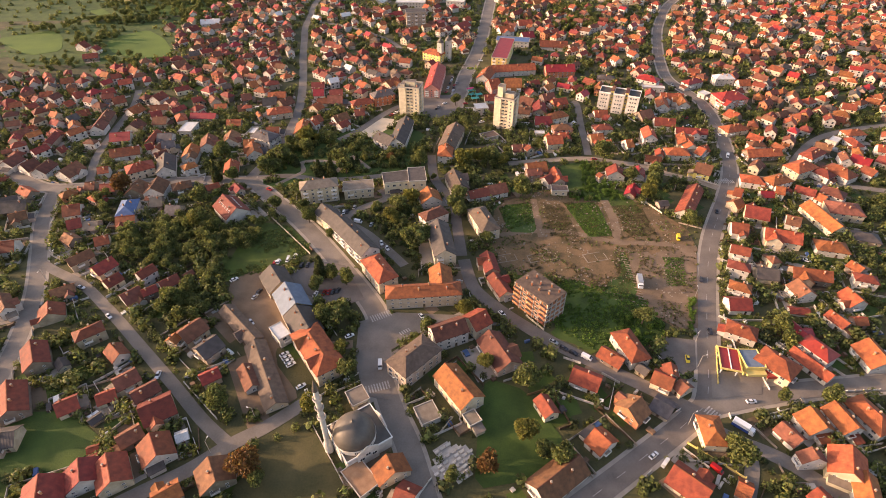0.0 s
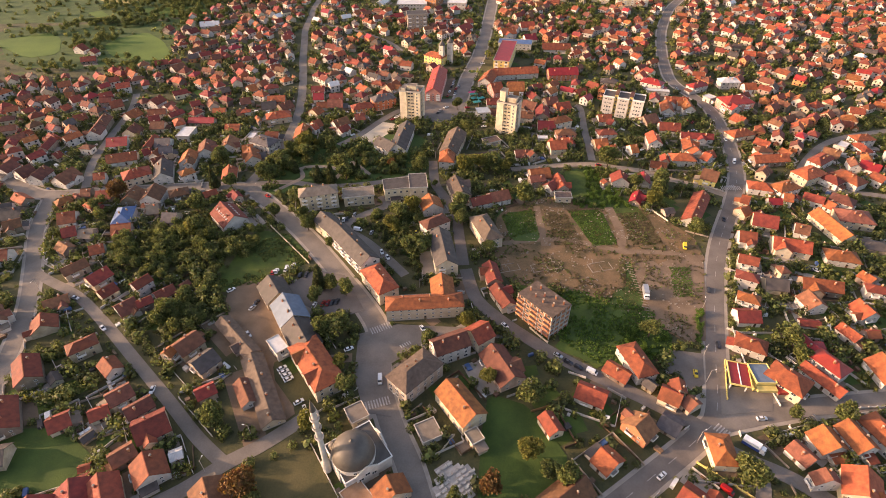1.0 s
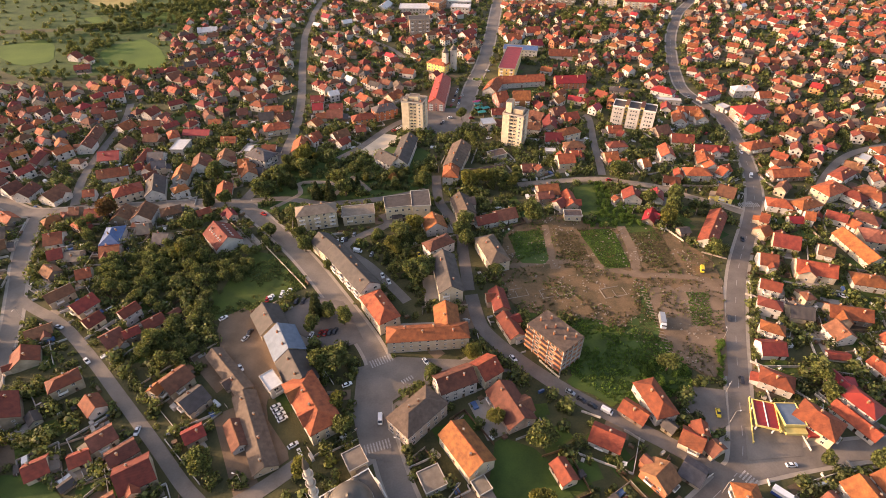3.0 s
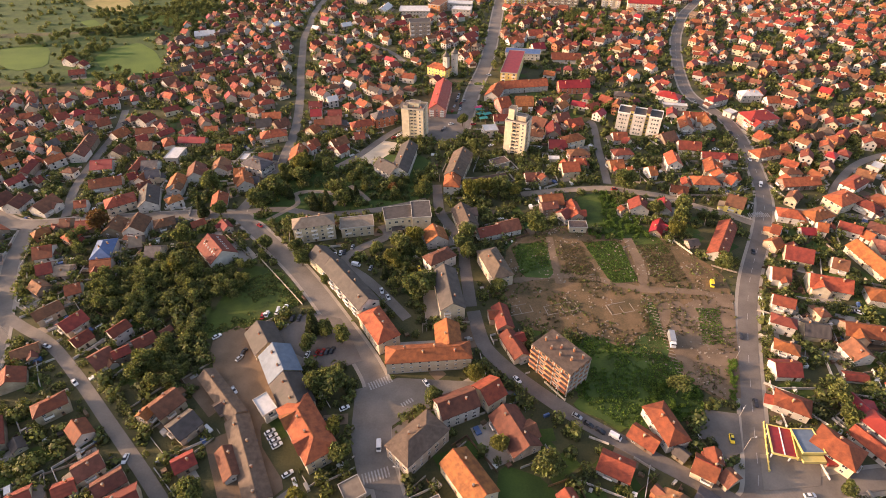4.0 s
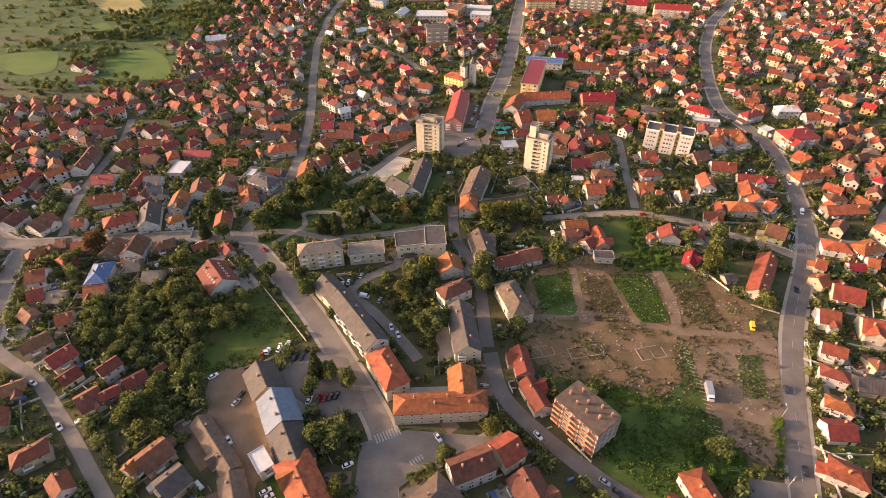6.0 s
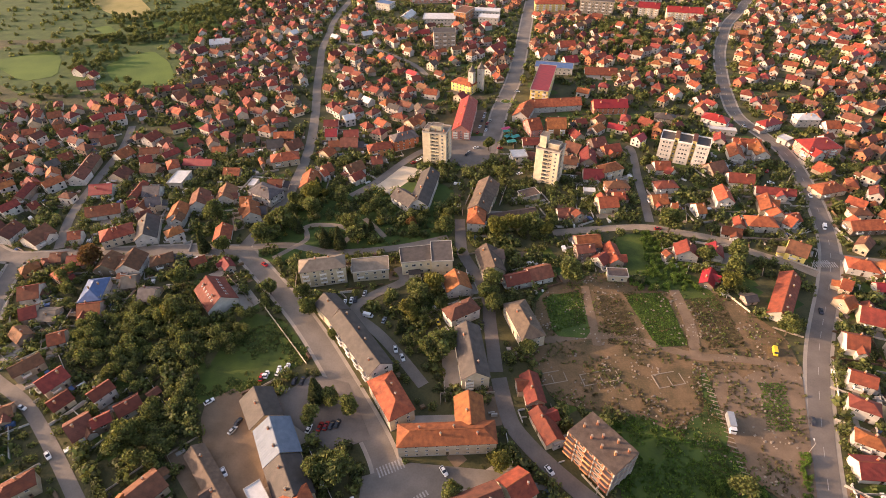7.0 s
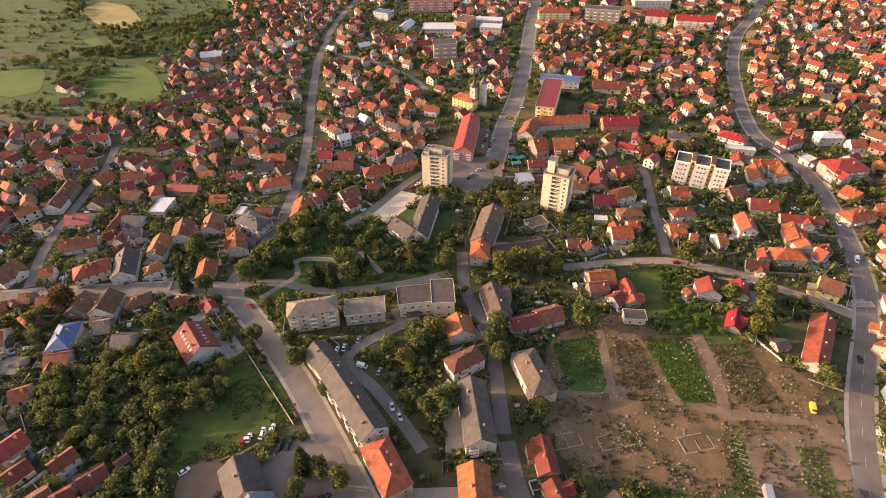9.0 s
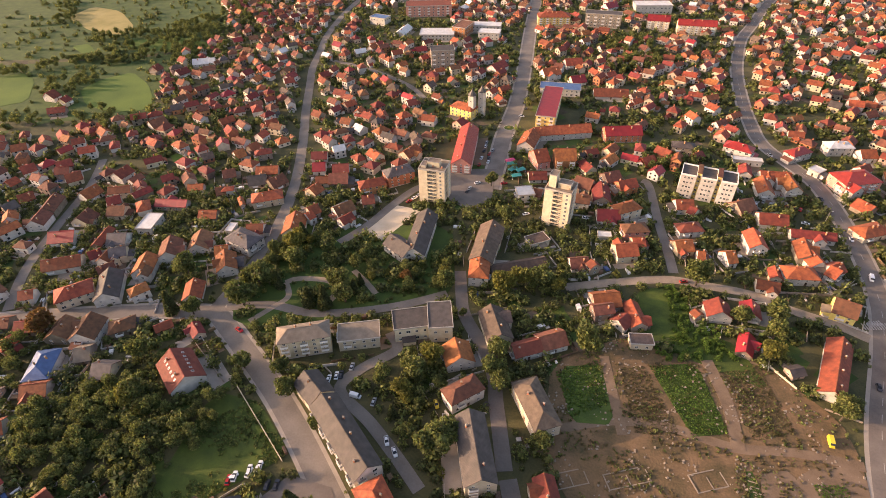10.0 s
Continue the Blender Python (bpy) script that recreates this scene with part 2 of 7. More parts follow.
v, f = box(-2500, -900, -2, 2500, 4500, 0)
tagged(new("ground", mesh_of("ground", v, f, [GROUND["earth"]])), "green and brown garden ground of the town", "ground", kind="structure")
patch("meadow", "lawn", [(-402, 499), (-489, 614), (-381, 632), (-307, 644), (-263, 694), (-239, 628), (-282, 599), (-262, 516), (-314, 500)])
patch("meadow", "lawn", [(-524, 629), (-753, 918), (-339, 905), (-269, 713), (-311, 652), (-385, 638)])
road("main_road", 9, "worn", [(-3, 82), (-7, 93), (-13, 111), (-21, 129), (-28, 151), (-29, 167), (-33, 183), (-54, 215), (-79, 249), (-107, 280), (-125, 299)])
road("main_road", 8, "worn", [(-121, 297), (-147, 298), (-182, 295), (-216, 291), (-243, 288), (-259, 292), (-295, 314), (-331, 334)])
road("main_road", 6.8, "worn", [(-125, 299), (-119, 325), (-114, 355), (-115, 408), (-124, 467), (-134, 516), (-144, 573), (-151, 613), (-153, 650), (-157, 711), (-152, 800), (-140, 870)])
road("lane", 7.5, "worn", [(-243, 288), (-232, 254), (-216, 223), (-201, 193), (-192, 167), (-187, 147), (-183, 128)])
road("lane", 5, "worn", [(-211, 216), (-199, 209), (-179, 198), (-156, 179), (-134, 159), (-111, 138), (-94, 122), (-80, 111)])
road("lane", 6, "worn", [(-55, 130), (-68, 119), (-80, 111), (-92, 101), (-105, 93), (-116, 86)])
road("lane", 6, "worn", [(-194, 179), (-206, 174), (-215, 172)])
road("lane", 5.5, "worn", [(-226, 296), (-237, 326), (-243, 363), (-248, 407), (-258, 441)])
road("main_road", 8.5, "asphalt", [(45, 87), (72, 105), (99, 124), (108, 134), (119, 164), (133, 201), (150, 239), (177, 285), (193, 320), (205, 369), (210, 417), (199, 465), (203, 500), (213, 543), (230, 600), (247, 643), (268, 690), (296, 735), (333, 797), (362, 840), (405, 900)])
road("main_road", 8, "worn", [(107, 128), (125, 132), (148, 136), (167, 138), (185, 140), (219, 145)])
road("street", 6.5, "asphalt", [(100, 126), (85, 137), (67, 149), (50, 161), (31, 178), (18, 193), (14, 202), (11, 219)])
road("street", 6, "asphalt", [(10, 222), (8, 249), (6, 272), (-5, 298), (-7, 313), (-8, 330)])
road("lane", 6, "worn", [(100, 121), (110, 114), (124, 106), (134, 97), (144, 88)])
road("lane", 5, "worn", [(114, 111), (112, 102), (105, 90)])
road("lane", 5.5, "gravel", [(44, 319), (67, 323), (95, 326), (113, 322), (133, 316), (147, 306), (163, 297), (173, 289)])
road("main_road", 11, "worn", [(9, 408), (15, 443), (21, 480), (34, 538), (47, 627), (60, 727), (76, 838)])
road("lane", 5, "worn", [(105, 419), (108, 413), (104, 377), (102, 351), (100, 331)])
road("lane", 5, "worn", [(-39, 287), (-35, 277), (-49, 266), (-56, 255), (-42, 241), (-30, 227), (-20, 214)])
road("lane", 5.5, "worn", [(-75, 352), (-62, 368), (-48, 392), (-34, 410), (-15, 417)])
road("lane", 5, "worn", [(-120, 301), (-99, 303), (-75, 298), (-41, 303), (-14, 313)])
road("lane", 5, "worn", [(223, 299), (238, 323), (267, 352), (296, 367), (335, 377), (370, 384)])
road("lane", 5, "worn", [(186, 304), (222, 298), (250, 293), (277, 286), (304, 279)])
road("lane", 5, "worn", [(-135, 630), (-99, 610), (-59, 573), (-42, 544)])
road("lane", 4, "dirt", [(32, 240), (52, 244), (73, 242), (95, 234), (115, 233), (138, 228)])
road("lane", 3.5, "gravel", [(-96, 319), (-90, 322), (-75, 321), (-68, 314), (-74, 302)])
road("lane", 3, "gravel", [(-96, 319), (-92, 309), (-98, 301), (-106, 292)])
road("lane", 3, "gravel", [(-63, 329), (-55, 320), (-49, 312)])
patch("field_soil", "soil", [(32, 272), (67, 288), (91, 273), (122, 273), (139, 246), (138, 230), (126, 196), (110, 168), (96, 181), (64, 202), (33, 208), (24, 229)])
patch("field_green", "grass", [(77, 317), (100, 323), (98, 293), (114, 284), (119, 259), (95, 273), (73, 288)])
patch("lawn", "grass", [(52, 171), (78, 181), (67, 153), (54, 165)])
patch("lawn", "grass", [(-115, 204), (-108, 253), (-87, 248), (-69, 226), (-95, 207), (-109, 201)])
patch("lawn", "lawn", [(-183, 124), (-148, 126), (-128, 113), (-135, 101), (-167, 99)])
patch("lawn", "lawn", [(-118, 295), (-110, 341), (-72, 368), (-13, 369), (-10, 313), (-41, 305), (-93, 283)])
patch("lot", "dry", [(-69, 108), (-49, 119), (-31, 89), (-75, 89)])
patch("lawn", "lawn", [(18, 142), (34, 136), (47, 111), (33, 98), (11, 94), (14, 123)])
patch("yard", "sand", [(-65, 365), (-48, 389), (-32, 384), (-52, 354)])
patch("square", "worn", [(-39, 174), (-22, 180), (12, 178), (30, 172), (-6, 171), (-23, 157), (-21, 131), (-32, 133), (-38, 151)])
patch("parking", "asphalt", [(-81, 203), (-67, 218), (-51, 214), (-38, 189), (-52, 183), (-68, 193)])
patch("yard", "dirt", [(-109, 201), (-96, 211), (-74, 178), (-73, 151), (-58, 133), (-64, 127), (-89, 159)])
patch("parking", "asphalt", [(-23, 431), (14, 432), (10, 398), (-2, 383), (-18, 397)])
patch("meadow", "pasture", [(-345, 562), (-336, 586), (-318, 602), (-289, 573), (-267, 537), (-269, 519), (-296, 517), (-323, 531)])
patch("meadow", "pasture", [(-420, 674), (-405, 681), (-381, 654), (-389, 646)])
patch("meadow", "straw", [(-484, 774), (-479, 821), (-432, 800), (-381, 734), (-387, 703), (-428, 724)])
patch("meadow", "pasture", [(-465, 570), (-435, 592), (-423, 600), (-400, 583), (-376, 537), (-400, 523)])
patch("meadow", "pasture", [(-214, 448), (-191, 452), (-183, 436), (-205, 436)])
patch("meadow", "pasture", [(-372, 690), (-310, 700), (-262, 676), (-290, 655), (-345, 660)])
patch("yard", "dirt", [(115, 226), (138, 229), (124, 189), (116, 167), (103, 189), (101, 210)])
patch("parking", "asphalt", [(101, 165), (113, 163), (108, 147), (99, 142), (100, 151), (92, 153)])
patch("forecourt", "worn", [(114, 146), (135, 144), (130, 134), (109, 132)])
road("lane", 4, "dirt", [(55, 276), (55, 259), (55, 238)])
road("lane", 5, "dirt", [(98, 275), (99, 253), (96, 233)])
patch("field_green", "grass", [(73, 271), (93, 273), (95, 240), (81, 238)])
patch("field_green", "lawn", [(35, 270), (54, 271), (53, 242), (36, 243)])
patch("field_green", "lawn", [(95, 225), (98, 225), (96, 190), (78, 190), (84, 203), (91, 206)])
patch("yard", "dirt", [(98, 224), (112, 226), (110, 205), (119, 193), (120, 186), (112, 168), (104, 175), (98, 182)])
patch("field_green", "grass", [(52, 170), (49, 198), (64, 204), (98, 182), (76, 188)])
patch("field_green", "lawn", [(56, 175), (75, 189), (96, 190), (98, 180), (103, 174), (99, 162), (79, 157), (68, 156), (48, 166)])

# ---- houses ----
def grid_plate(xs, zs, depth, kinds, mats, name, back=0.02):
    """One connected plate of cells: kinds[row][col] 0 stands proud by depth, 1 lies back."""
    bm = bmesh.new()
    y = lambda k: -depth if k == 0 else -0.012
    corner = {}

    def vert(x, yy, z):
        key = (round(x, 4), round(yy, 4), round(z, 4))
        if key not in corner:
            corner[key] = bm.verts.new(key)
        return corner[key]

    rows, cols = len(zs) - 1, len(xs) - 1
    get = lambda r, c: kinds[r][c] if 0 <= r < rows and 0 <= c < cols else None
    for r in range(rows):
        for c in range(cols):
            k = get(r, c)
            x0, x1, z0, z1 = xs[c], xs[c + 1], zs[r], zs[r + 1]
            fc = bm.faces.new([vert(x0, y(k), z0), vert(x1, y(k), z0), vert(x1, y(k), z1), vert(x0, y(k), z1)])
            fc.material_index = k
            for dr, dc, p, q in ((0, -1, (x0, z1), (x0, z0)), (0, 1, (x1, z0), (x1, z1)), (-1, 0, (x0, z0), (x1, z0)), (1, 0, (x1, z1), (x0, z1))):
                o = get(r + dr, c + dc)
                far_y = back if o is None else y(o)
                if far_y > y(k):
                    bm.faces.new([vert(p[0], y(k), p[1]), vert(p[0], far_y, p[1]), vert(q[0], far_y, q[1]), vert(q[0], y(k), q[1])])
    me = bpy.data.meshes.new(name)
    bm.to_mesh(me)
    bm.free()
    for m in mats:
        me.materials.append(m)
    return me


def window_mesh(w, h, name="window"):
    t = 0.09
    return grid_plate([-w / 2, -w / 2 + t, -0.04, 0.04, w / 2 - t, w / 2], [0, t, h - t, h], 0.07, [[0] * 5, [0, 1, 0, 1, 0], [0] * 5], [PAINT_WHITE, GLASS], name)


WINDOW = window_mesh(1.25, 1.4)
WINDOW_WIDE = window_mesh(1.9, 1.5)
WINDOW_SMALL = window_mesh(1.1, 0.95)
DOOR = grid_plate([-0.55, -0.35, 0.35, 0.55], [0, 1.05, 1.9, 2.15], 0.07, [[0] * 3, [0, 1, 0], [0] * 3], [TIMBER, GLASS], "door")
v, f = lathe([(0.48, -1.6), (0.48, 0.85), (0.58, 0.87), (0.58, 1.0), (0.3, 1.04), (0.26, 1.3)], 4)
CHIMNEY = mesh_of("chimney", v, f, [WALL["brick"], WALL["stone"]], [1 if k >= 4 else 0 for k in range(len(f))])


def tray(x0, y0, x1, y1, z0, z1, lip, t, mats, name, open_back=False):
    """A slab with an upstand all round, in one shell."""
    yb = y1 if open_back else y1 - t
    v = [(x0, y0, z0), (x1, y0, z0), (x1, y1, z0), (x0, y1, z0), (x0, y0, lip), (x1, y0, lip), (x1, y1, lip), (x0, y1, lip)]
    v += [(x0 + t, y0 + t, lip), (x1 - t, y0 + t, lip), (x1 - t, yb, lip), (x0 + t, yb, lip), (x0 + t, y0 + t, z1), (x1 - t, y0 + t, z1), (x1 - t, yb, z1), (x0 + t, yb, z1)]
    f = [(0, 3, 2, 1), (0, 1, 5, 4), (1, 2, 6, 5), (3, 0, 4, 7), (4, 5, 9, 8), (5, 6, 10, 9), (7, 4, 8, 11), (8, 9, 13, 12), (9, 10, 14, 13), (11, 8, 12, 15), (12, 13, 14, 15)]
    k = [1] * 10 + [0]
    if not open_back:
        f += [(2, 3, 7, 6), (6, 7, 11, 10), (10, 11, 15, 14)]
        k += [1, 1, 1]
    return mesh_of(name, v, f, mats, k)


BALCONY = tray(-1.6, -1.25, 1.6, 0.02, -0.16, 0.0, 0.95, 0.09, [CONCRETE, PAINT_WHITE], "balcony", True)
SHORT_BALCONY = tray(-2.1, -1.0, 2.1, 0.02, -0.16, 0.0, 0.9, 0.09, [CONCRETE, PAINT_WHITE], "balcony", True)

ROOF_WORDS = {"o": "orange clay tile roof", "r": "dark red tile roof", "c": "crimson sheet roof", "n": "brown tile roof", "e": "beige sheet roof", "b": "brown paved terrace roof", "g": "grey sheet roof", "d": "dark slate-coloured roof", "u": "blue metal roof", "m": "maroon tile roof", "k": "faded brown tile roof", "p": "pale blue metal roof", "w": "white metal roof"}
WALL_WORDS = {"plaster": "plain rendered", "white": "white rendered", "cream": "cream rendered", "pink": "pink rendered", "yellow": "yellow rendered", "brick": "bare brick", "stone": "grey rendered"}


PLOTS = []


def house(x, y, rot, L, W, H, kind, roof, wall, far=False, name="", label="", category=""):
    rng = random.Random(int(x * 13 + y * 71))
    luck = random.Random(int(x * 29 + y * 37))
    if wall == "plaster":
        wall = luck.choices(("plaster", "white", "cream"), (55, 30, 15))[0]
    if roof in ("o", "r") and L * W < 140:
        roof = luck.choices((roof, "r", "n", "m"), (66, 16, 10, 8))[0]
    TAKEN.append((x, y, 0.5 * math.hypot(L, W)))
    PLOTS.append((x, y, rot, L, W, name))
    big = L * W > 260 or H > 9.2
    if not name:
        name = "shed" if H < 4 and L * W < 70 else ("apartment_building" if H > 11 else ("public_building" if big else "house"))
        category = {"shed": "shed", "apartment_building": "apartment building", "public_building": "building", "house": "house"}[name]
    storeys = 1 if H < 6.3 else (2 if H < 9.6 else (3 if H < 12 else 4))
    pitch = {"gable": 35, "hip": 30 if W < 12 else 26, "flat": 0}[kind]
    over = 0.45 if L > 5 else 0.2
    rise = math.tan(radians(pitch)) * W / 2
    eave = H - rise
    if kind != "flat" and eave < 2.3:
        eave = min(2.3, H * 0.6)
        rise = H - eave
    if eave > 5.2 and storeys == 1:
        storeys = 2
    if not label:
        label = "%s, %s%s walls, %s" % (ROOF_WORDS[roof], "" if storeys == 1 else "two-storey " if storeys == 2 else "tall ", WALL_WORDS[wall], "gabled" if kind == "gable" else "hipped" if kind == "hip" else "flat-topped")
    ob = thing(name, x, y, rot, label, category, group="houses of the town" if name == "house" else "")
    lx, ly = L / 2 - over, W / 2 - over
    drop = rise * over / (W / 2)
    zw = eave + drop - 0.03
    sides = [(-lx, -ly), (lx, -ly), (lx, ly), (-lx, ly)]
    if kind == "gable":
        v = [(a, b, -0.3) for a, b in sides] + [(a, b, zw) for a, b in sides] + [(-lx, 0, H - 0.26), (lx, 0, H - 0.26)]
        f = [(0, 3, 2, 1), (0, 1, 5, 4), (2, 3, 7, 6), (1, 2, 6, 9, 5), (3, 0, 4, 8, 7), (4, 5, 9, 8), (6, 7, 8, 9)]
    else:
        top = zw if kind == "hip" else H - 0.3
        v, f = box(-lx, -ly, -0.3, lx, ly, top)
    part("wall", mesh_of("wall", v, f, [WALL[wall]]), ob)
    v, f = box(-lx - 0.06, -ly - 0.06, -0.3, lx + 0.06, ly + 0.06, 0.45)
    if big:
        part("plinth", mesh_of("plinth", v, f, [CONCRETE]), ob)
    hx, hy = L / 2, W / 2
    th = 0.24
    if kind == "gable":
        v = [(s * hx, yy, zz) for s in (-1, 1) for yy, zz in ((-hy, eave), (0, H), (hy, eave), (hy, eave - th), (0, H - th), (-hy, eave - th))]
        f = [(0, 6, 7, 1), (1, 7, 8, 2), (2, 8, 9, 3), (3, 9, 10, 4), (4, 10, 11, 5), (5, 11, 6, 0), (0, 1, 4, 5), (1, 2, 3, 4), (6, 11, 10, 7), (7, 10, 9, 8)]
        rm = part("roof", mesh_of("roof", v, f, [ROOF[roof]]), ob)
        if not far:
            v, f = box(-hx, -0.16, H - 0.05, hx, 0.16, H + 0.08)
            part("ridge_cap", mesh_of("ridge_cap", v, f, [ROOF[roof]]), rm)
    elif kind == "hip":
        r = max(hx - hy, 0.15)
        v = [(-hx, -hy, eave), (hx, -hy, eave), (hx, hy, eave), (-hx, hy, eave), (-r, 0, H), (r, 0, H)]
        v += [(p[0], p[1], p[2] - th) for p in v[:4]]
        f = [(0, 1, 5, 4), (2, 3, 4, 5), (1, 2, 5), (3, 0, 4), (0, 6, 7, 1), (1, 7, 8, 2), (2, 8, 9, 3), (3, 9, 6, 0), (9, 8, 7, 6)]
        rm = part("roof", mesh_of("roof", v, f, [ROOF[roof]]), ob)
        if not far:
            v, f = box(-r, -0.16, H - 0.08, r, 0.16, H + 0.06)
            part("ridge_cap", mesh_of("ridge_cap", v, f, [ROOF[roof]]), rm)
    else:
        part("roof", tray(-hx, -hy, hx, hy, H - 0.35, H, H + 0.3, 0.25, [ROOF[roof], CONCRETE], "roof"), ob)
    if kind != "flat" and H > 4.5:
        for k in range(1 if L < 16 else 2 if L < 30 else 4):
            cx = (rng.uniform(-0.3, 0.3) if L < 16 else (k + 0.5) / (2 if L < 30 else 4) - 0.5 + rng.uniform(-0.05, 0.05)) * max(L - (W if kind == "hip" else 0), 2)
            cy = rng.choice((-1, 1)) * W * rng.uniform(0.08, 0.2)
            part("chimney", CHIMNEY, ob, m=pose(cx, cy, H - abs(cy) * rise / (W / 2) + 0.25))
    if name == "house" and not far and rng.random() < 0.42 and eave > 2.6:
        # a lean-to at one end or along the back
        side, aw, ad, ah = rng.choice((-1, 1)), rng.uniform(3.0, W * 0.7), rng.uniform(2.4, 3.8), min(eave - 0.3, 3.2)
        yc = rng.uniform(-1, 1) * (W - aw) / 3
        v = [(side * lx, yc - aw / 2, -0.3), (side * (lx + ad), yc - aw / 2, -0.3), (side * (lx + ad), yc + aw / 2, -0.3), (side * lx, yc + aw / 2, -0.3)]
        v += [(v[0][0], v[0][1], ah - 0.2), (v[1][0], v[1][1], ah - 0.9), (v[2][0], v[2][1], ah - 0.9), (v[3][0], v[3][1], ah - 0.2)]
        f = [(0, 3, 2, 1), (4, 5, 6, 7), (0, 1, 5, 4), (1, 2, 6, 5), (2, 3, 7, 6), (3, 0, 4, 7)]
        an = part("annex", mesh_of("annex", v, f, [WALL[wall]]), ob)
        x0, x1, y0, y1 = side * lx, side * (lx + ad + 0.4), yc - aw / 2 - 0.3, yc + aw / 2 + 0.3
        v = [(x0, y0, ah), (x1, y0, ah - 0.8), (x1, y1, ah - 0.8), (x0, y1, ah), (x0, y0, ah - 0.18), (x1, y0, ah - 0.98), (x1, y1, ah - 0.98), (x0, y1, ah - 0.18)]
        part("annex_roof", mesh_of("annex_roof", v, [(0, 1, 2, 3), (7, 6, 5, 4), (0, 4, 5, 1), (1, 5, 6, 2), (2, 6, 7, 3), (3, 7, 4, 0)], [ROOF[rng.choice((roof, roof, "n", "g", "e"))]]), an)
    if name == "house" and not far and kind == "gable" and L >= 8.5 and rise > 1.6 and luck.random() < 0.42:
        # a lower wing across the main roof
        side, ww, out_by = luck.choice((-1, -1, 1)), min(L * luck.uniform(0.38, 0.5), W * 0.8), luck.uniform(1.2, 2.6)
        cx = luck.choice((-1, 1)) * (L / 2 - ww / 2) * luck.uniform(0.3, 0.85)
        h2 = min(eave + ww / 2 * 0.7, H - 0.3)
        y0, y1 = -(W / 2 + out_by), -(H - h2) / rise * W / 2 + 0.25
        fit = Matrix.Translation((cx, 0, 0)) @ pose(0, 0, 0, 0, 0, 0 if side < 0 else 180)
        a = ww / 2 - 0.35
        v = [(p, q, z) for q in (y0 + 0.35, -ly + 0.05) for p, z in ((-a, -0.3), (a, -0.3), (a, eave + 0.1), (0, h2 - 0.28), (-a, eave + 0.1))]
        wing = part("wing", mesh_of("wing", v, [(0, 1, 2, 3, 4), (9, 8, 7, 6, 5), (0, 5, 6, 1), (1, 6, 7, 2), (2, 7, 8, 3), (3, 8, 9, 4), (4, 9, 5, 0)], [WALL[wall]]), ob, m=fit)
        v = [(p, q, z) for q in (y0, y1) for p, z in ((-ww / 2, eave - 0.05), (0, h2), (ww / 2, eave - 0.05), (ww / 2, eave - 0.29), (0, h2 - 0.24), (-ww / 2, eave - 0.29))]
        part("wing_roof", mesh_of("wing_roof", v, [(0, 1, 7, 6), (1, 2, 8, 7), (2, 3, 9, 8), (3, 4, 10, 9), (4, 5, 11, 10), (5, 0, 6, 11), (0, 5, 4, 1), (1, 4, 3, 2), (6, 7, 10, 11), (7, 8, 9, 10)], [ROOF[roof]]), wing)
        if eave > 2.6 and side < 0:
            part("window", WINDOW, wing, m=pose(0, y0 + 0.35, min(1.0, eave * 0.4)))
    # openings, on the sides that are not turned away for good
    if H < 3.2:
        return ob
    body = min(eave, H - 0.3)
    step = body / storeys
    door_done = False
    for turn, half, depth in ((0, lx, ly), (90, ly, lx), (180, lx, ly), (270, ly, lx)):
        out = Euler((0, 0, radians(rot + turn - 90))).to_matrix() @ Vector((1, 0, 0))
        if out.y > 0.08:
            continue
        count = min(9, max(1, int((2 * half - 1.2) / 3.5)))
        if far:
            count = min(count, 1 if out.y < -0.3 else 0)
        for s in range(storeys):
            for k in range(count):
                px = ((k + 0.5) / count - 0.5) * 2 * half * 0.94
                pz = s * step + min(1.0, step * 0.34)
                base = pose(0, 0, 0, 0, 0, turn)
                if s == 0 and not door_done and k == count // 2 and out.y < 0.1 and not far:
                    part("door", DOOR, ob, m=base @ pose(px, -depth, 0.1))
                    door_done = True
                    continue
                wide = rng.random() < 0.25 and 2 * half / count > 2.4
                if step > 1.75:
                    part("window", WINDOW_SMALL if step < 2.4 else WINDOW_WIDE if wide else WINDOW, ob, m=base @ pose(px, -depth, pz))
                if name == "apartment_building" and s and k % 2 == 0 and out.y < -0.5:
                    part("balcony", BALCONY, ob, m=base @ pose(px, -depth, s * step + 0.1))
                if s == 1 and k == 0 and rng.random() < 0.45 and not far and not big:
                    part("balcony", BALCONY, ob, m=base @ pose(min(px + 1.2, half - 1.7), -depth, s * step + 0.1))
    return ob


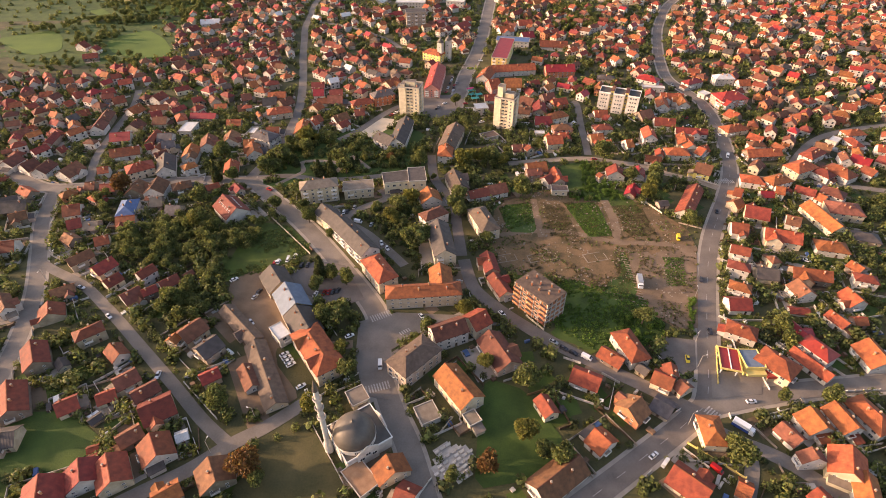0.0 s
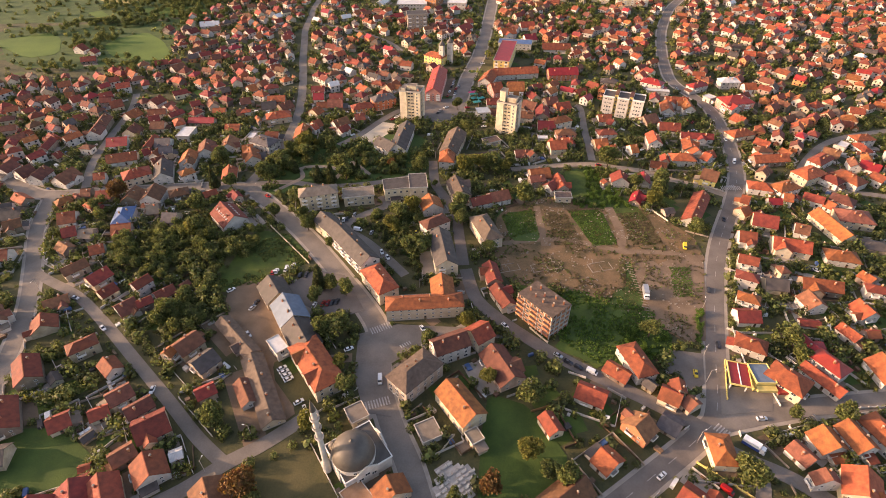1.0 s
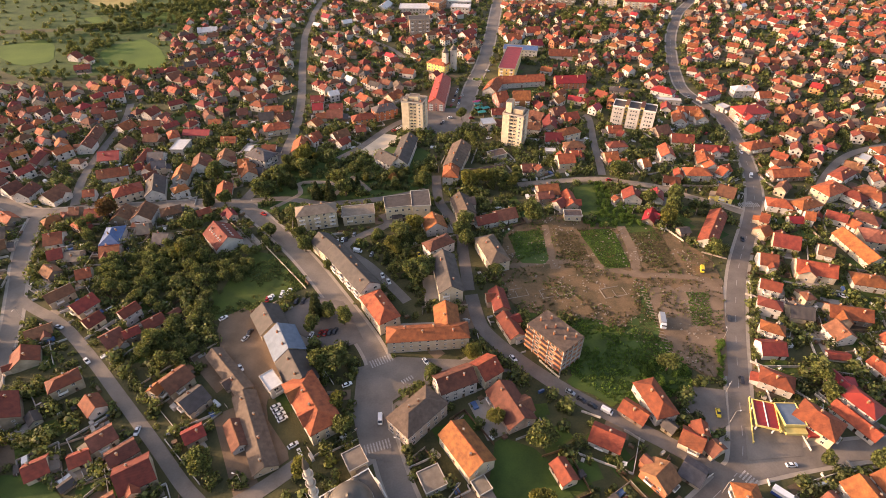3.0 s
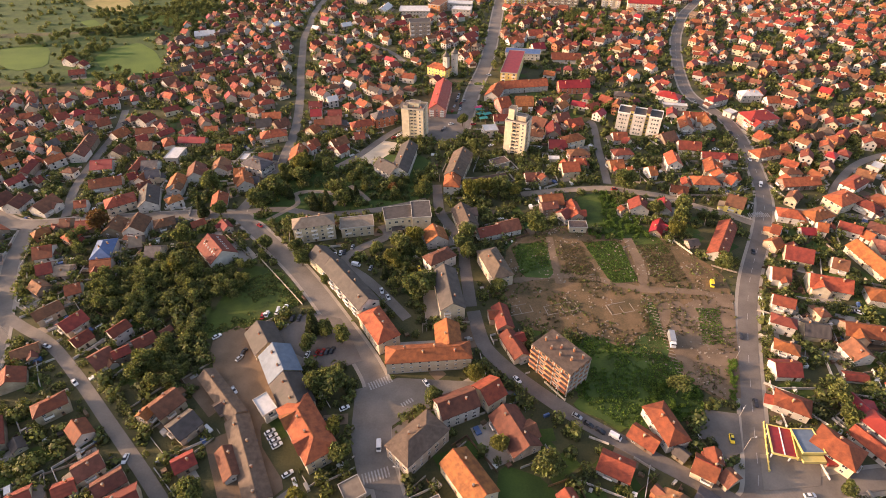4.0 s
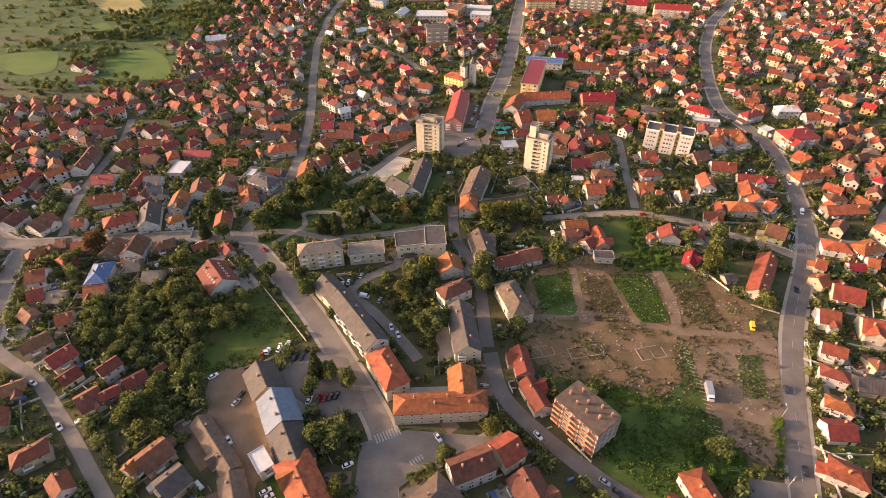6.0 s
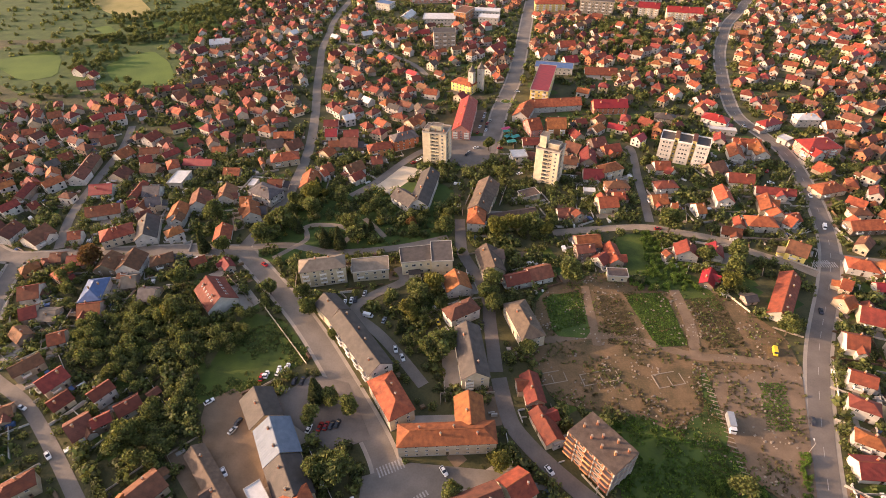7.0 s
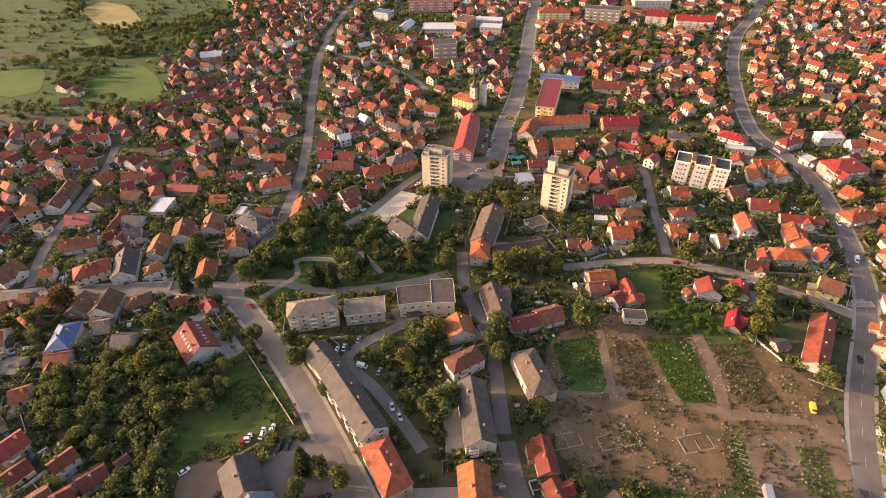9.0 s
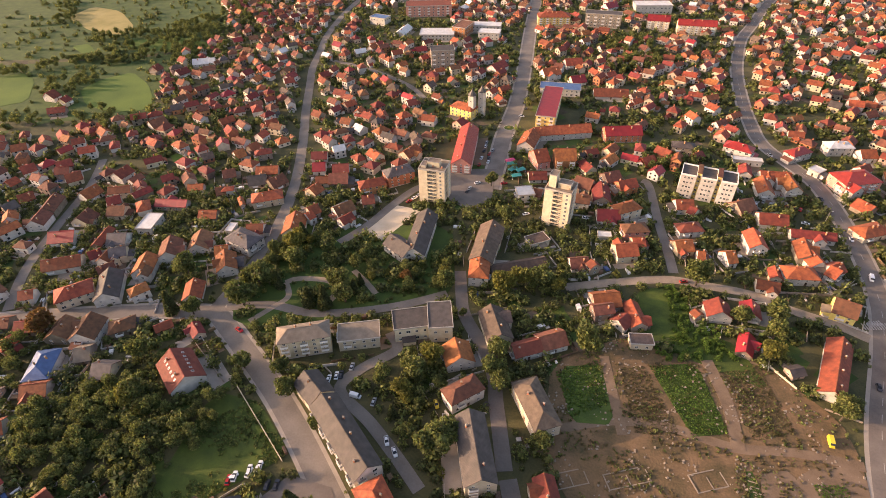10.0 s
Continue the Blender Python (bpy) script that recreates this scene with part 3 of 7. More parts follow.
def cross_gables(ob, L, W, H, roof):
    """Two wings of roof across the main one, on the yard side."""
    rise = math.tan(radians(26)) * W / 2
    for sx in (-0.24, 0.2):
        hw, z1, z0 = 3.6, H - 0.4, H - rise + 0.1
        y0, y1 = -W / 2 - 0.5, 0.5
        v = [(sx * L + a, y, z) for y in (y0, y1) for a, z in ((-hw, z0), (0, z1), (hw, z0), (hw, z0 - 0.25), (0, z1 - 0.25), (-hw, z0 - 0.25))]
        f = [(0, 1, 7, 6), (1, 2, 8, 7), (2, 3, 9, 8), (3, 4, 10, 9), (4, 5, 11, 10), (5, 0, 6, 11), (0, 5, 4, 1), (1, 4, 3, 2), (6, 7, 10, 11), (7, 8, 9, 10)]
        part("cross_gable", mesh_of("cross_gable", v, f, [ROOF[roof]]), ob)
        v = [(sx * L + a, y, z) for y in (y0 + 0.4, y0 + 0.8) for a, z in ((-hw + 0.4, z0 - 0.3), (hw - 0.4, z0 - 0.3), (0, z1 - 0.3))]
        part("gable_wall", mesh_of("gable_wall", v, [(0, 1, 2), (5, 4, 3), (0, 3, 4, 1), (1, 4, 5, 2), (2, 5, 3, 0)], [WALL["cream"]]), ob)


SKYLIGHT = grid_plate([-0.45, -0.36, 0.36, 0.45], [0, 0.09, 1.1, 1.2], 0.1, [[0] * 3, [0, 1, 0], [0] * 3], [PAINT_WHITE, GLASS], "roof_window")


def skylights(ob, L, W, H):
    """White-framed roof windows in a row on both slopes."""
    for s, turn in ((-1, 0), (1, 180)):
        for k in range(6):
            base = pose(0, 0, 0, 0, 0, turn)
            y = -W * 0.27
            part("roof_window", SKYLIGHT, ob, m=base @ pose((k - 2.5) * L * 0.13, y, H + math.tan(radians(35)) * y + 0.03, -55))


# left quarter, seen at the start
house(-188.2, 214.8, 48, 12.4, 8.0, 7.0, "gable", "n", "plaster")
house(-172.3, 207.6, 57, 11.0, 9.8, 8.0, "gable", "r", "plaster")
house(-164.1, 198.7, 56, 8.5, 8.0, 6.0, "gable", "r", "plaster")
house(-148.0, 202.0, 56, 9.2, 7.1, 8.5, "gable", "r", "plaster")
house(-141.5, 189.9, 37, 7.2, 6.2, 7.0, "gable", "r", "plaster")
house(-135.6, 197.7, 44, 9.5, 8.0, 6.0, "gable", "r", "plaster")
house(-129.1, 204.7, 53, 5.4, 4.5, 3.5, "gable", "o", "plaster")
house(-150.0, 188.3, 48, 9.4, 11.6, 6.5, "gable", "n", "plaster")
house(-185.4, 192.2, 31, 10.8, 8.0, 5.0, "gable", "n", "plaster")
house(-182.2, 176.6, -60, 9.6, 11.6, 7.0, "gable", "r", "plaster")
house(-156.8, 162.7, 39, 12.4, 7.7, 8.0, "hip", "r", "plaster")
house(-140.6, 152.8, -41, 9.6, 8.0, 6.0, "gable", "r", "plaster")
house(-173.5, 149.9, -55, 14.9, 10.7, 8.0, "gable", "r", "plaster")
house(-161.7, 147.6, -44, 6.5, 5.3, 3.5, "gable", "g", "plaster")
house(-206.1, 181.0, -48, 13.6, 7.1, 7.0, "gable", "n", "plaster")
house(-112.1, 164.4, 54, 11.6, 10.7, 8.0, "gable", "n", "plaster")
house(-117.9, 159.1, 70, 4.5, 6.2, 7.0, "gable", "o", "plaster")
house(-101.4, 154.9, 53, 10.3, 10.7, 8.0, "gable", "g", "plaster")
house(-96.1, 140.3, 35, 8.0, 7.1, 6.0, "gable", "o", "plaster")
house(-170.0, 127.7, -57, 17.2, 11.6, 8.0, "gable", "r", "plaster")
house(-162.8, 111.9, 10, 9.5, 9.8, 7.0, "gable", "g", "plaster")
house(-147.6, 126.6, 33, 8.2, 8.9, 6.0, "gable", "r", "plaster")
house(-134.5, 130.9, 30, 7.5, 7.1, 5.0, "gable", "r", "plaster")
house(-129.5, 138.2, 43, 9.6, 8.9, 7.0, "gable", "n", "plaster")
house(-119.0, 132.2, 42, 10.5, 8.0, 7.0, "gable", "n", "plaster")
house(-110.6, 123.8, 34, 12.4, 12.8, 9.0, "gable", "r", "plaster")
house(-116.9, 112.8, 43, 9.0, 8.0, 6.0, "gable", "n", "plaster")
house(-104.4, 106.9, -55, 11.2, 12.0, 8.0, "gable", "r", "plaster")
house(-98.1, 113.7, 27, 4.8, 5.3, 3.5, "gable", "w", "plaster")
house(-129.1, 108.6, 22, 4.3, 3.6, 2.8, "gable", "r", "plaster")
house(-125.9, 97.1, -59, 10.1, 12.8, 8.0, "gable", "r", "plaster")
house(-116.2, 98.0, -57, 12.8, 11.6, 8.0, "gable", "r", "plaster")
house(-136.2, 90.1, -66, 11.5, 13.6, 8.5, "gable", "r", "plaster")
house(-80.0, 97.4, -58, 10.8, 12.5, 8.0, "gable", "n", "plaster")
house(-94.3, 90.8, 37, 9.4, 8.0, 6.0, "gable", "o", "plaster")
house(-134.4, 121.1, 52, 5.4, 4.5, 3.0, "gable", "g", "plaster")
# centre
house(-82.0, 198.1, -57, 15.3, 13.6, 9.0, "gable", "g", "cream")
house(-71.5, 183.7, -60, 16.7, 14.4, 10.0, "gable", "p", "cream")
house(-63.1, 169.0, -58, 17.2, 13.6, 9.5, "gable", "g", "cream")
house(-72.2, 163.0, -50, 9.7, 6.0, 6.0, "flat", "w", "white")
cross_gables(house(-53.5, 152.1, -55, 28.2, 13.3, 10.5, "hip", "o", "cream"), 28.2, 13.3, 10.5, "o")
house(-92.4, 170.3, -46, 29.1, 8.0, 5.0, "gable", "k", "plaster")
house(-74.1, 142.6, -62, 37.4, 9.8, 5.0, "gable", "k", "plaster")
house(-80.2, 140.3, -58, 13.5, 7.1, 5.0, "gable", "o", "plaster")
house(-12.0, 147.7, 46, 21.4, 12.6, 11.0, "hip", "k", "stone")
house(6.3, 133.8, -56, 20.0, 12.0, 10.0, "gable", "o", "cream")
house(11.2, 120.5, -60, 6.1, 5.6, 4.0, "flat", "e", "cream")
house(2.3, 163.1, 24, 16.3, 10.7, 11.0, "gable", "n", "white")
house(15.4, 169.9, 35, 9.9, 11.6, 10.0, "gable", "o", "cream")
house(24.2, 153.3, -65, 19.6, 12.5, 8.0, "gable", "n", "plaster")
house(-9.3, 188.0, 5, 36.6, 9.8, 10.0, "hip", "o", "cream")
house(-1.0, 198.4, -85, 15.1, 11.6, 9.5, "gable", "o", "cream")
house(-31.9, 203.8, -58, 21.3, 11.2, 10.5, "hip", "o", "cream")
house(-64.8, 251.4, -48, 13.8, 11.6, 10.5, "gable", "g", "cream")
house(-48.4, 230.3, -53, 37.0, 11.9, 11.5, "gable", "g", "white")
house(-0.8, 226.1, -81, 28.1, 12.0, 12.0, "gable", "g", "cream")
house(-5.4, 252.4, 33, 15.9, 9.1, 9.0, "hip", "n", "white")
house(22.7, 246.6, -71, 23.5, 11.2, 10.0, "hip", "k", "cream")
house(24.0, 211.2, -81, 14.5, 8.0, 7.0, "gable", "o", "plaster")
house(27.9, 195.0, -68, 15.3, 8.0, 6.5, "gable", "r", "plaster")
house(31.3, 189.4, -66, 3.9, 4.7, 3.5, "flat", "w", "white")
house(81.3, 155.7, -74, 18.1, 9.8, 8.0, "hip", "o", "plaster")
house(72.4, 151.1, -42, 11.1, 8.0, 5.5, "gable", "o", "plaster")
house(90.2, 138.6, -32, 8.6, 8.9, 7.0, "gable", "o", "cream")
house(94.0, 141.7, 82, 6.4, 6.2, 7.5, "gable", "o", "cream")
house(97.4, 135.2, -60, 5.1, 8.0, 6.0, "gable", "o", "cream")
house(84.1, 144.7, -49, 5.4, 5.3, 4.5, "gable", "g", "plaster")
# right quarter, seen at the start
house(156.2, 220.7, -23, 9.8, 8.0, 8.0, "gable", "r", "white")
house(149.9, 207.5, -26, 10.9, 7.0, 8.0, "hip", "o", "white")
house(163.4, 204.7, -11, 10.8, 9.8, 6.5, "gable", "g", "plaster")
house(144.8, 193.1, -27, 10.5, 7.0, 7.0, "hip", "o", "white")
house(140.1, 183.3, -2, 10.8, 9.8, 6.5, "gable", "r", "plaster")
house(133.9, 165.4, -29, 13.3, 9.1, 7.0, "hip", "o", "white")
house(171.4, 214.4, -81, 6.5, 5.6, 6.0, "hip", "o", "plaster")
house(185.1, 203.8, -12, 18.7, 9.8, 7.0, "gable", "o", "plaster")
house(174.0, 191.3, -81, 9.7, 10.7, 8.0, "gable", "o", "white")
house(194.8, 185.3, -78, 9.8, 10.7, 8.0, "gable", "o", "white")
house(211.1, 208.9, -64, 7.4, 7.1, 6.0, "gable", "o", "plaster")
house(209.8, 199.2, -19, 10.9, 7.0, 7.0, "hip", "r", "white")
house(181.2, 172.4, -66, 10.0, 7.1, 6.0, "gable", "o", "white")
house(167.9, 179.9, -9, 9.5, 5.3, 3.0, "gable", "r", "plaster")
house(159.4, 164.6, -69, 12.6, 8.0, 6.0, "gable", "c", "plaster")
house(161.3, 153.6, -61, 14.1, 9.1, 8.5, "hip", "c", "white")
house(184.7, 151.1, -86, 13.6, 12.5, 8.0, "gable", "o", "white")
house(191.1, 172.4, 3, 6.4, 6.2, 5.0, "gable", "r", "plaster")
house(140.1, 145.8, -50, 15.8, 11.9, 9.0, "hip", "o", "cream")
house(156.0, 147.3, -61, 18.2, 7.1, 5.5, "gable", "o", "white")
house(101.2, 114.9, 86, 13.2, 9.1, 7.0, "hip", "o", "cream")
house(141.5, 118.5, -80, 9.7, 11.6, 8.0, "gable", "o", "white")
house(152.3, 119.4, -78, 12.3, 9.8, 8.5, "gable", "o", "white")
house(164.3, 121.3, -71, 16.8, 10.5, 8.0, "hip", "o", "white")
house(130.5, 114.2, -62, 9.1, 8.0, 5.5, "gable", "n", "white")
house(132.5, 103.8, -87, 4.8, 9.8, 8.0, "gable", "o", "white")
house(143.7, 100.8, 61, 12.4, 12.8, 9.0, "gable", "o", "cream")
house(145.8, 92.8, 70, 10.6, 8.9, 7.0, "gable", "o", "white")
house(86.3, 95.2, -44, 13.9, 11.6, 6.5, "gable", "o", "cream")
house(104.5, 93.3, -34, 5.1, 8.0, 5.0, "gable", "o", "plaster")
house(128.9, 89.3, -65, 6.4, 8.0, 6.0, "gable", "o", "plaster")
house(86.9, 126.8, -41, 8.3, 9.8, 4.5, "gable", "d", "plaster")
house(40.6, 125.8, -67, 9.5, 7.1, 6.0, "gable", "r", "plaster")
house(59.0, 139.6, -28, 12.2, 9.8, 6.5, "gable", "o", "white")
house(73.8, 124.2, 39, 8.6, 11.6, 8.5, "gable", "n", "brick")
house(58.8, 111.0, -53, 8.1, 10.7, 7.0, "gable", "o", "plaster")
house(40.4, 97.1, 36, 21.4, 12.0, 7.0, "gable", "n", "plaster")
house(-33.8, 129.8, -59, 7.9, 7.5, 5.0, "flat", "e", "cream")
house(-6.0, 123.1, -64, 8.8, 8.4, 3.5, "flat", "e", "white")
house(-18.2, 99.6, -61, 8.0, 12.8, 8.0, "gable", "o", "cream")
house(-28.9, 96.9, -49, 12.5, 8.3, 3.2, "flat", "b", "cream")
house(-12.5, 89.9, -24, 7.5, 10.7, 7.0, "gable", "r", "plaster")
# middle left, seen at the end
house(-296.5, 420.9, 48, 9.0, 9.8, 7.0, "gable", "r", "plaster")
house(-275.8, 427.5, 39, 9.8, 9.8, 7.0, "gable", "r", "plaster")
house(-271.4, 419.1, 14, 9.2, 8.9, 7.0, "gable", "r", "plaster")
house(-259.9, 411.8, 36, 9.7, 10.7, 7.0, "gable", "r", "plaster")
house(-297.3, 405.3, 68, 7.4, 8.0, 6.0, "gable", "o", "plaster")
house(-276.9, 388.9, 40, 9.0, 9.8, 6.0, "gable", "r", "plaster")
house(-254.4, 379.3, -80, 17.1, 9.8, 8.0, "gable", "n", "plaster")
house(-252.4, 364.2, -83, 12.4, 10.7, 8.0, "gable", "n", "white")
house(-239.3, 394.1, 65, 11.5, 11.6, 7.0, "gable", "o", "plaster")
house(-218.6, 385.0, 28, 8.0, 8.9, 7.0, "gable", "r", "plaster")
house(-220.7, 396.3, 12, 13.2, 8.0, 7.0, "gable", "r", "plaster")
house(-211.4, 375.2, 4, 10.6, 10.7, 7.0, "gable", "o", "plaster")
house(-227.8, 368.1, 84, 10.8, 12.5, 7.0, "gable", "n", "plaster")
house(-229.6, 415.9, 70, 11.4, 10.7, 8.0, "gable", "r", "plaster")
house(-182.3, 384.0, -2, 19.8, 8.0, 6.0, "gable", "c", "plaster")
house(-175.5, 402.8, 8, 10.0, 7.1, 5.0, "gable", "o", "plaster")
house(-157.7, 397.9, 20, 6.0, 8.9, 6.0, "gable", "o", "plaster")
house(-155.8, 373.3, 1, 11.0, 8.9, 6.0, "gable", "o", "plaster")
house(-186.7, 364.1, -2, 9.7, 15.4, 4.5, "flat", "w", "white")
house(-206.2, 349.2, -89, 16.4, 6.2, 6.0, "gable", "o", "plaster")
house(-197.2, 349.2, 4, 10.8, 11.6, 7.0, "gable", "d", "plaster")
house(-163.3, 339.2, -76, 15.3, 11.6, 8.5, "gable", "n", "white")
house(-149.8, 346.3, -82, 14.1, 11.6, 8.0, "gable", "n", "plaster")
house(-171.0, 326.0, -82, 14.5, 10.7, 8.0, "gable", "o", "plaster")
house(-135.2, 339.7, 12, 7.5, 9.8, 7.0, "gable", "o", "plaster")
house(-229.7, 350.3, 10, 14.0, 11.6, 7.0, "gable", "c", "plaster")
house(-246.8, 341.4, -9, 9.2, 6.3, 6.0, "hip", "n", "white")
house(-216.2, 327.8, 18, 19.2, 10.7, 7.0, "gable", "r", "white")
house(-202.0, 334.1, 37, 6.5, 8.0, 7.0, "gable", "r", "plaster")
house(-194.8, 332.2, 86, 8.9, 8.9, 7.0, "gable", "o", "plaster")
house(-189.7, 335.5, 20, 8.8, 8.9, 8.0, "gable", "d", "plaster")
house(-190.0, 323.0, 40, 8.5, 8.0, 7.0, "gable", "n", "plaster")
house(-161.6, 443.6, 40, 7.5, 10.7, 7.0, "gable", "o", "plaster")
house(-154.7, 452.5, 55, 8.1, 8.9, 7.0, "gable", "r", "plaster")
house(-145.1, 444.5, 23, 11.8, 7.7, 7.0, "hip", "o", "plaster")
house(-135.7, 422.9, 6, 14.5, 9.8, 6.5, "gable", "o", "plaster")
house(-159.1, 417.5, 20, 8.4, 9.8, 7.0, "gable", "r", "plaster")
house(-138.9, 411.7, 14, 11.8, 11.6, 6.5, "gable", "g", "plaster")
house(-126.0, 409.7, 48, 11.1, 11.6, 7.0, "gable", "n", "plaster")
house(-126.1, 390.6, 20, 18.8, 11.2, 8.0, "hip", "o", "cream")
house(-140.5, 385.7, -61, 9.6, 3.6, 5.0, "gable", "o", "plaster")
house(-153.5, 398.6, 17, 7.9, 5.6, 6.0, "hip", "o", "plaster")
house(-105.4, 441.5, 5, 11.0, 9.8, 7.0, "gable", "r", "plaster")
house(-102.4, 427.2, 6, 8.8, 10.7, 7.0, "gable", "c", "white")
house(-87.4, 423.9, 8, 10.9, 11.6, 8.0, "gable", "r", "plaster")
house(-86.5, 412.4, 4, 12.4, 12.5, 8.0, "gable", "n", "plaster")
house(-96.8, 411.4, 5, 8.5, 8.0, 6.0, "gable", "r", "plaster")
house(-99.5, 399.9, 59, 8.3, 10.7, 7.0, "gable", "o", "plaster")
house(-64.2, 404.9, 21, 17.3, 9.8, 8.5, "hip", "o", "brick")
house(-64.4, 389.2, 15, 7.7, 9.8, 7.0, "gable", "r", "plaster")
house(-48.9, 416.1, 28, 18.8, 11.2, 11.0, "hip", "d", "brick")
house(-44.2, 444.5, 54, 13.7, 10.7, 9.0, "gable", "o", "cream")
house(-67.4, 441.3, -45, 10.8, 8.9, 8.0, "gable", "o", "plaster")
house(-77.4, 378.6, 39, 12.2, 10.7, 8.0, "gable", "n", "white")
house(-73.9, 368.5, 49, 8.9, 8.0, 7.0, "gable", "r", "white")
house(-95.1, 377.9, 38, 6.8, 9.8, 7.0, "gable", "r", "plaster")
house(-95.7, 371.4, 48, 4.6, 8.0, 7.0, "gable", "o", "plaster")
house(-102.3, 363.1, -85, 16.8, 12.5, 8.0, "gable", "o", "cream")
house(-123.2, 359.1, 4, 9.7, 9.8, 7.0, "gable", "r", "plaster")
house(-125.8, 347.9, -29, 18.7, 12.6, 9.0, "hip", "d", "white")
house(-138.4, 361.3, -6, 4.5, 8.2, 3.0, "flat", "w", "white")
house(-129.2, 329.2, -68, 14.5, 10.7, 8.0, "gable", "o", "white")
house(-124.3, 332.3, 9, 6.9, 8.9, 5.0, "gable", "d", "plaster")
house(-29.8, 354.6, 82, 37.1, 12.0, 9.5, "gable", "g", "white")
house(-39.9, 343.9, -43, 16.7, 11.6, 9.0, "gable", "g", "white")
# middle right, seen at the end
house(-6.8, 450.9, 84, 51.7, 13.6, 12.0, "gable", "c", "pink")
house(42.1, 439.4, 19, 9.6, 16.0, 11.0, "gable", "o", "pink")
house(58.3, 438.5, 1, 13.9, 14.4, 12.0, "gable", "o", "brick")
house(39.1, 419.6, 4, 11.8, 9.8, 6.0, "gable", "r", "plaster")
house(29.5, 397.2, -81, 10.2, 10.5, 6.0, "flat", "w", "white")
house(36.9, 399.9, -22, 8.1, 8.9, 6.0, "gable", "n", "plaster")
house(67.0, 409.4, -30, 11.6, 12.0, 8.0, "gable", "n", "plaster")
house(62.3, 390.8, -13, 10.1, 9.8, 8.0, "gable", "r", "white")
house(83.9, 415.2, 19, 10.6, 11.6, 9.0, "gable", "o", "plaster")
house(91.8, 407.4, 19, 12.4, 9.8, 8.0, "gable", "o", "brick")
house(75.0, 397.2, 84, 17.4, 10.7, 8.0, "gable", "r", "plaster")
house(75.3, 376.9, -4, 13.1, 12.0, 7.0, "gable", "c", "white")
house(86.1, 380.9, 24, 15.6, 9.8, 9.0, "hip", "o", "cream")
house(86.7, 362.0, 7, 14.4, 9.1, 8.0, "hip", "n", "pink")
house(77.6, 343.9, 8, 11.7, 11.6, 8.5, "gable", "o", "cream")
house(85.9, 351.3, 5, 6.9, 8.9, 7.0, "gable", "o", "plaster")
house(52.5, 335.2, 7, 9.9, 9.8, 6.0, "gable", "n", "white")
house(59.0, 331.1, -64, 4.8, 6.2, 7.0, "gable", "o", "plaster")
house(33.1, 353.3, -65, 8.2, 11.9, 4.0, "flat", "k", "cream")
house(70.2, 359.1, 86, 5.1, 7.3, 3.0, "flat", "w", "white")
house(7.7, 355.0, 77, 14.7, 13.6, 10.0, "gable", "k", "cream")
house(4.1, 339.5, 77, 17.3, 12.8, 10.0, "gable", "k", "cream")
house(1.8, 327.2, 85, 17.9, 10.5, 9.0, "hip", "o", "white")
house(21.6, 332.9, 16, 29.8, 8.0, 4.5, "gable", "k", "plaster")
# park edge and square
house(-219.2, 303.5, 15, 7.0, 8.0, 6.5, "gable", "r", "white")
house(-196.1, 304.8, 33, 17.2, 11.9, 9.0, "hip", "o", "cream")
house(-181.4, 309.8, -70, 20.7, 12.0, 8.5, "gable", "g", "white")
house(-165.2, 307.3, 42, 9.5, 7.7, 7.0, "hip", "o", "white")
house(-168.0, 319.8, -85, 7.4, 6.2, 7.0, "gable", "o", "white")
house(-138.8, 309.2, -77, 12.8, 9.8, 6.0, "gable", "o", "plaster")
house(-218.6, 285.8, 8, 6.0, 8.9, 6.0, "gable", "r", "plaster")
house(-206.6, 283.7, 6, 9.6, 8.9, 6.0, "gable", "r", "plaster")
house(-187.7, 280.9, -87, 12.1, 12.5, 8.0, "gable", "n", "plaster")
house(-175.8, 281.2, -86, 13.8, 12.5, 9.0, "gable", "n", "white")
house(-161.7, 284.5, 26, 11.7, 9.1, 7.0, "hip", "n", "plaster")
house(-143.5, 286.0, 36, 8.1, 6.2, 4.5, "gable", "r", "plaster")
house(-127.0, 283.6, -50, 9.3, 6.2, 5.0, "gable", "o", "plaster")
house(-184.3, 260.7, -78, 16.9, 10.5, 7.5, "hip", "u", "plaster")
house(-171.2, 269.4, 15, 7.1, 10.7, 6.0, "gable", "e", "plaster")
house(-157.4, 260.7, -2, 9.0, 10.7, 6.0, "gable", "d", "plaster")
house(-180.5, 249.9, 11, 10.6, 9.8, 6.0, "gable", "r", "plaster")
skylights(house(-123.2, 259.5, -49, 19.2, 15.2, 10.0, "gable", "m", "white"), 19.2, 15.2, 10.0)
house(-74.8, 277.0, 14, 22.9, 10.5, 13.5, "hip", "e", "cream")
house(-51.9, 281.8, -80, 10.9, 18.7, 6.5, "flat", "e", "cream")
house(-29.2, 288.3, -79, 12.4, 16.6, 8.5, "flat", "g", "cream")
house(-16.3, 289.9, -84, 16.3, 11.1, 9.5, "flat", "g", "cream")
house(-7.9, 271.7, -75, 11.7, 12.8, 9.0, "gable", "o", "white")
house(8.6, 288.6, -77, 19.2, 12.0, 9.0, "gable", "k", "cream")
house(21.3, 276.7, 20, 13.3, 8.9, 7.0, "gable", "r", "white")
house(32.6, 281.6, 20, 12.6, 10.7, 7.5, "gable", "o", "white")
house(60.6, 307.3, 10, 13.1, 12.0, 8.0, "gable", "o", "plaster")
house(58.0, 300.3, 12, 10.0, 8.0, 7.5, "gable", "o", "plaster")
house(72.6, 298.1, -84, 15.4, 8.0, 6.0, "gable", "o", "plaster")
house(65.9, 294.2, 42, 7.0, 8.9, 6.0, "gable", "o", "plaster")
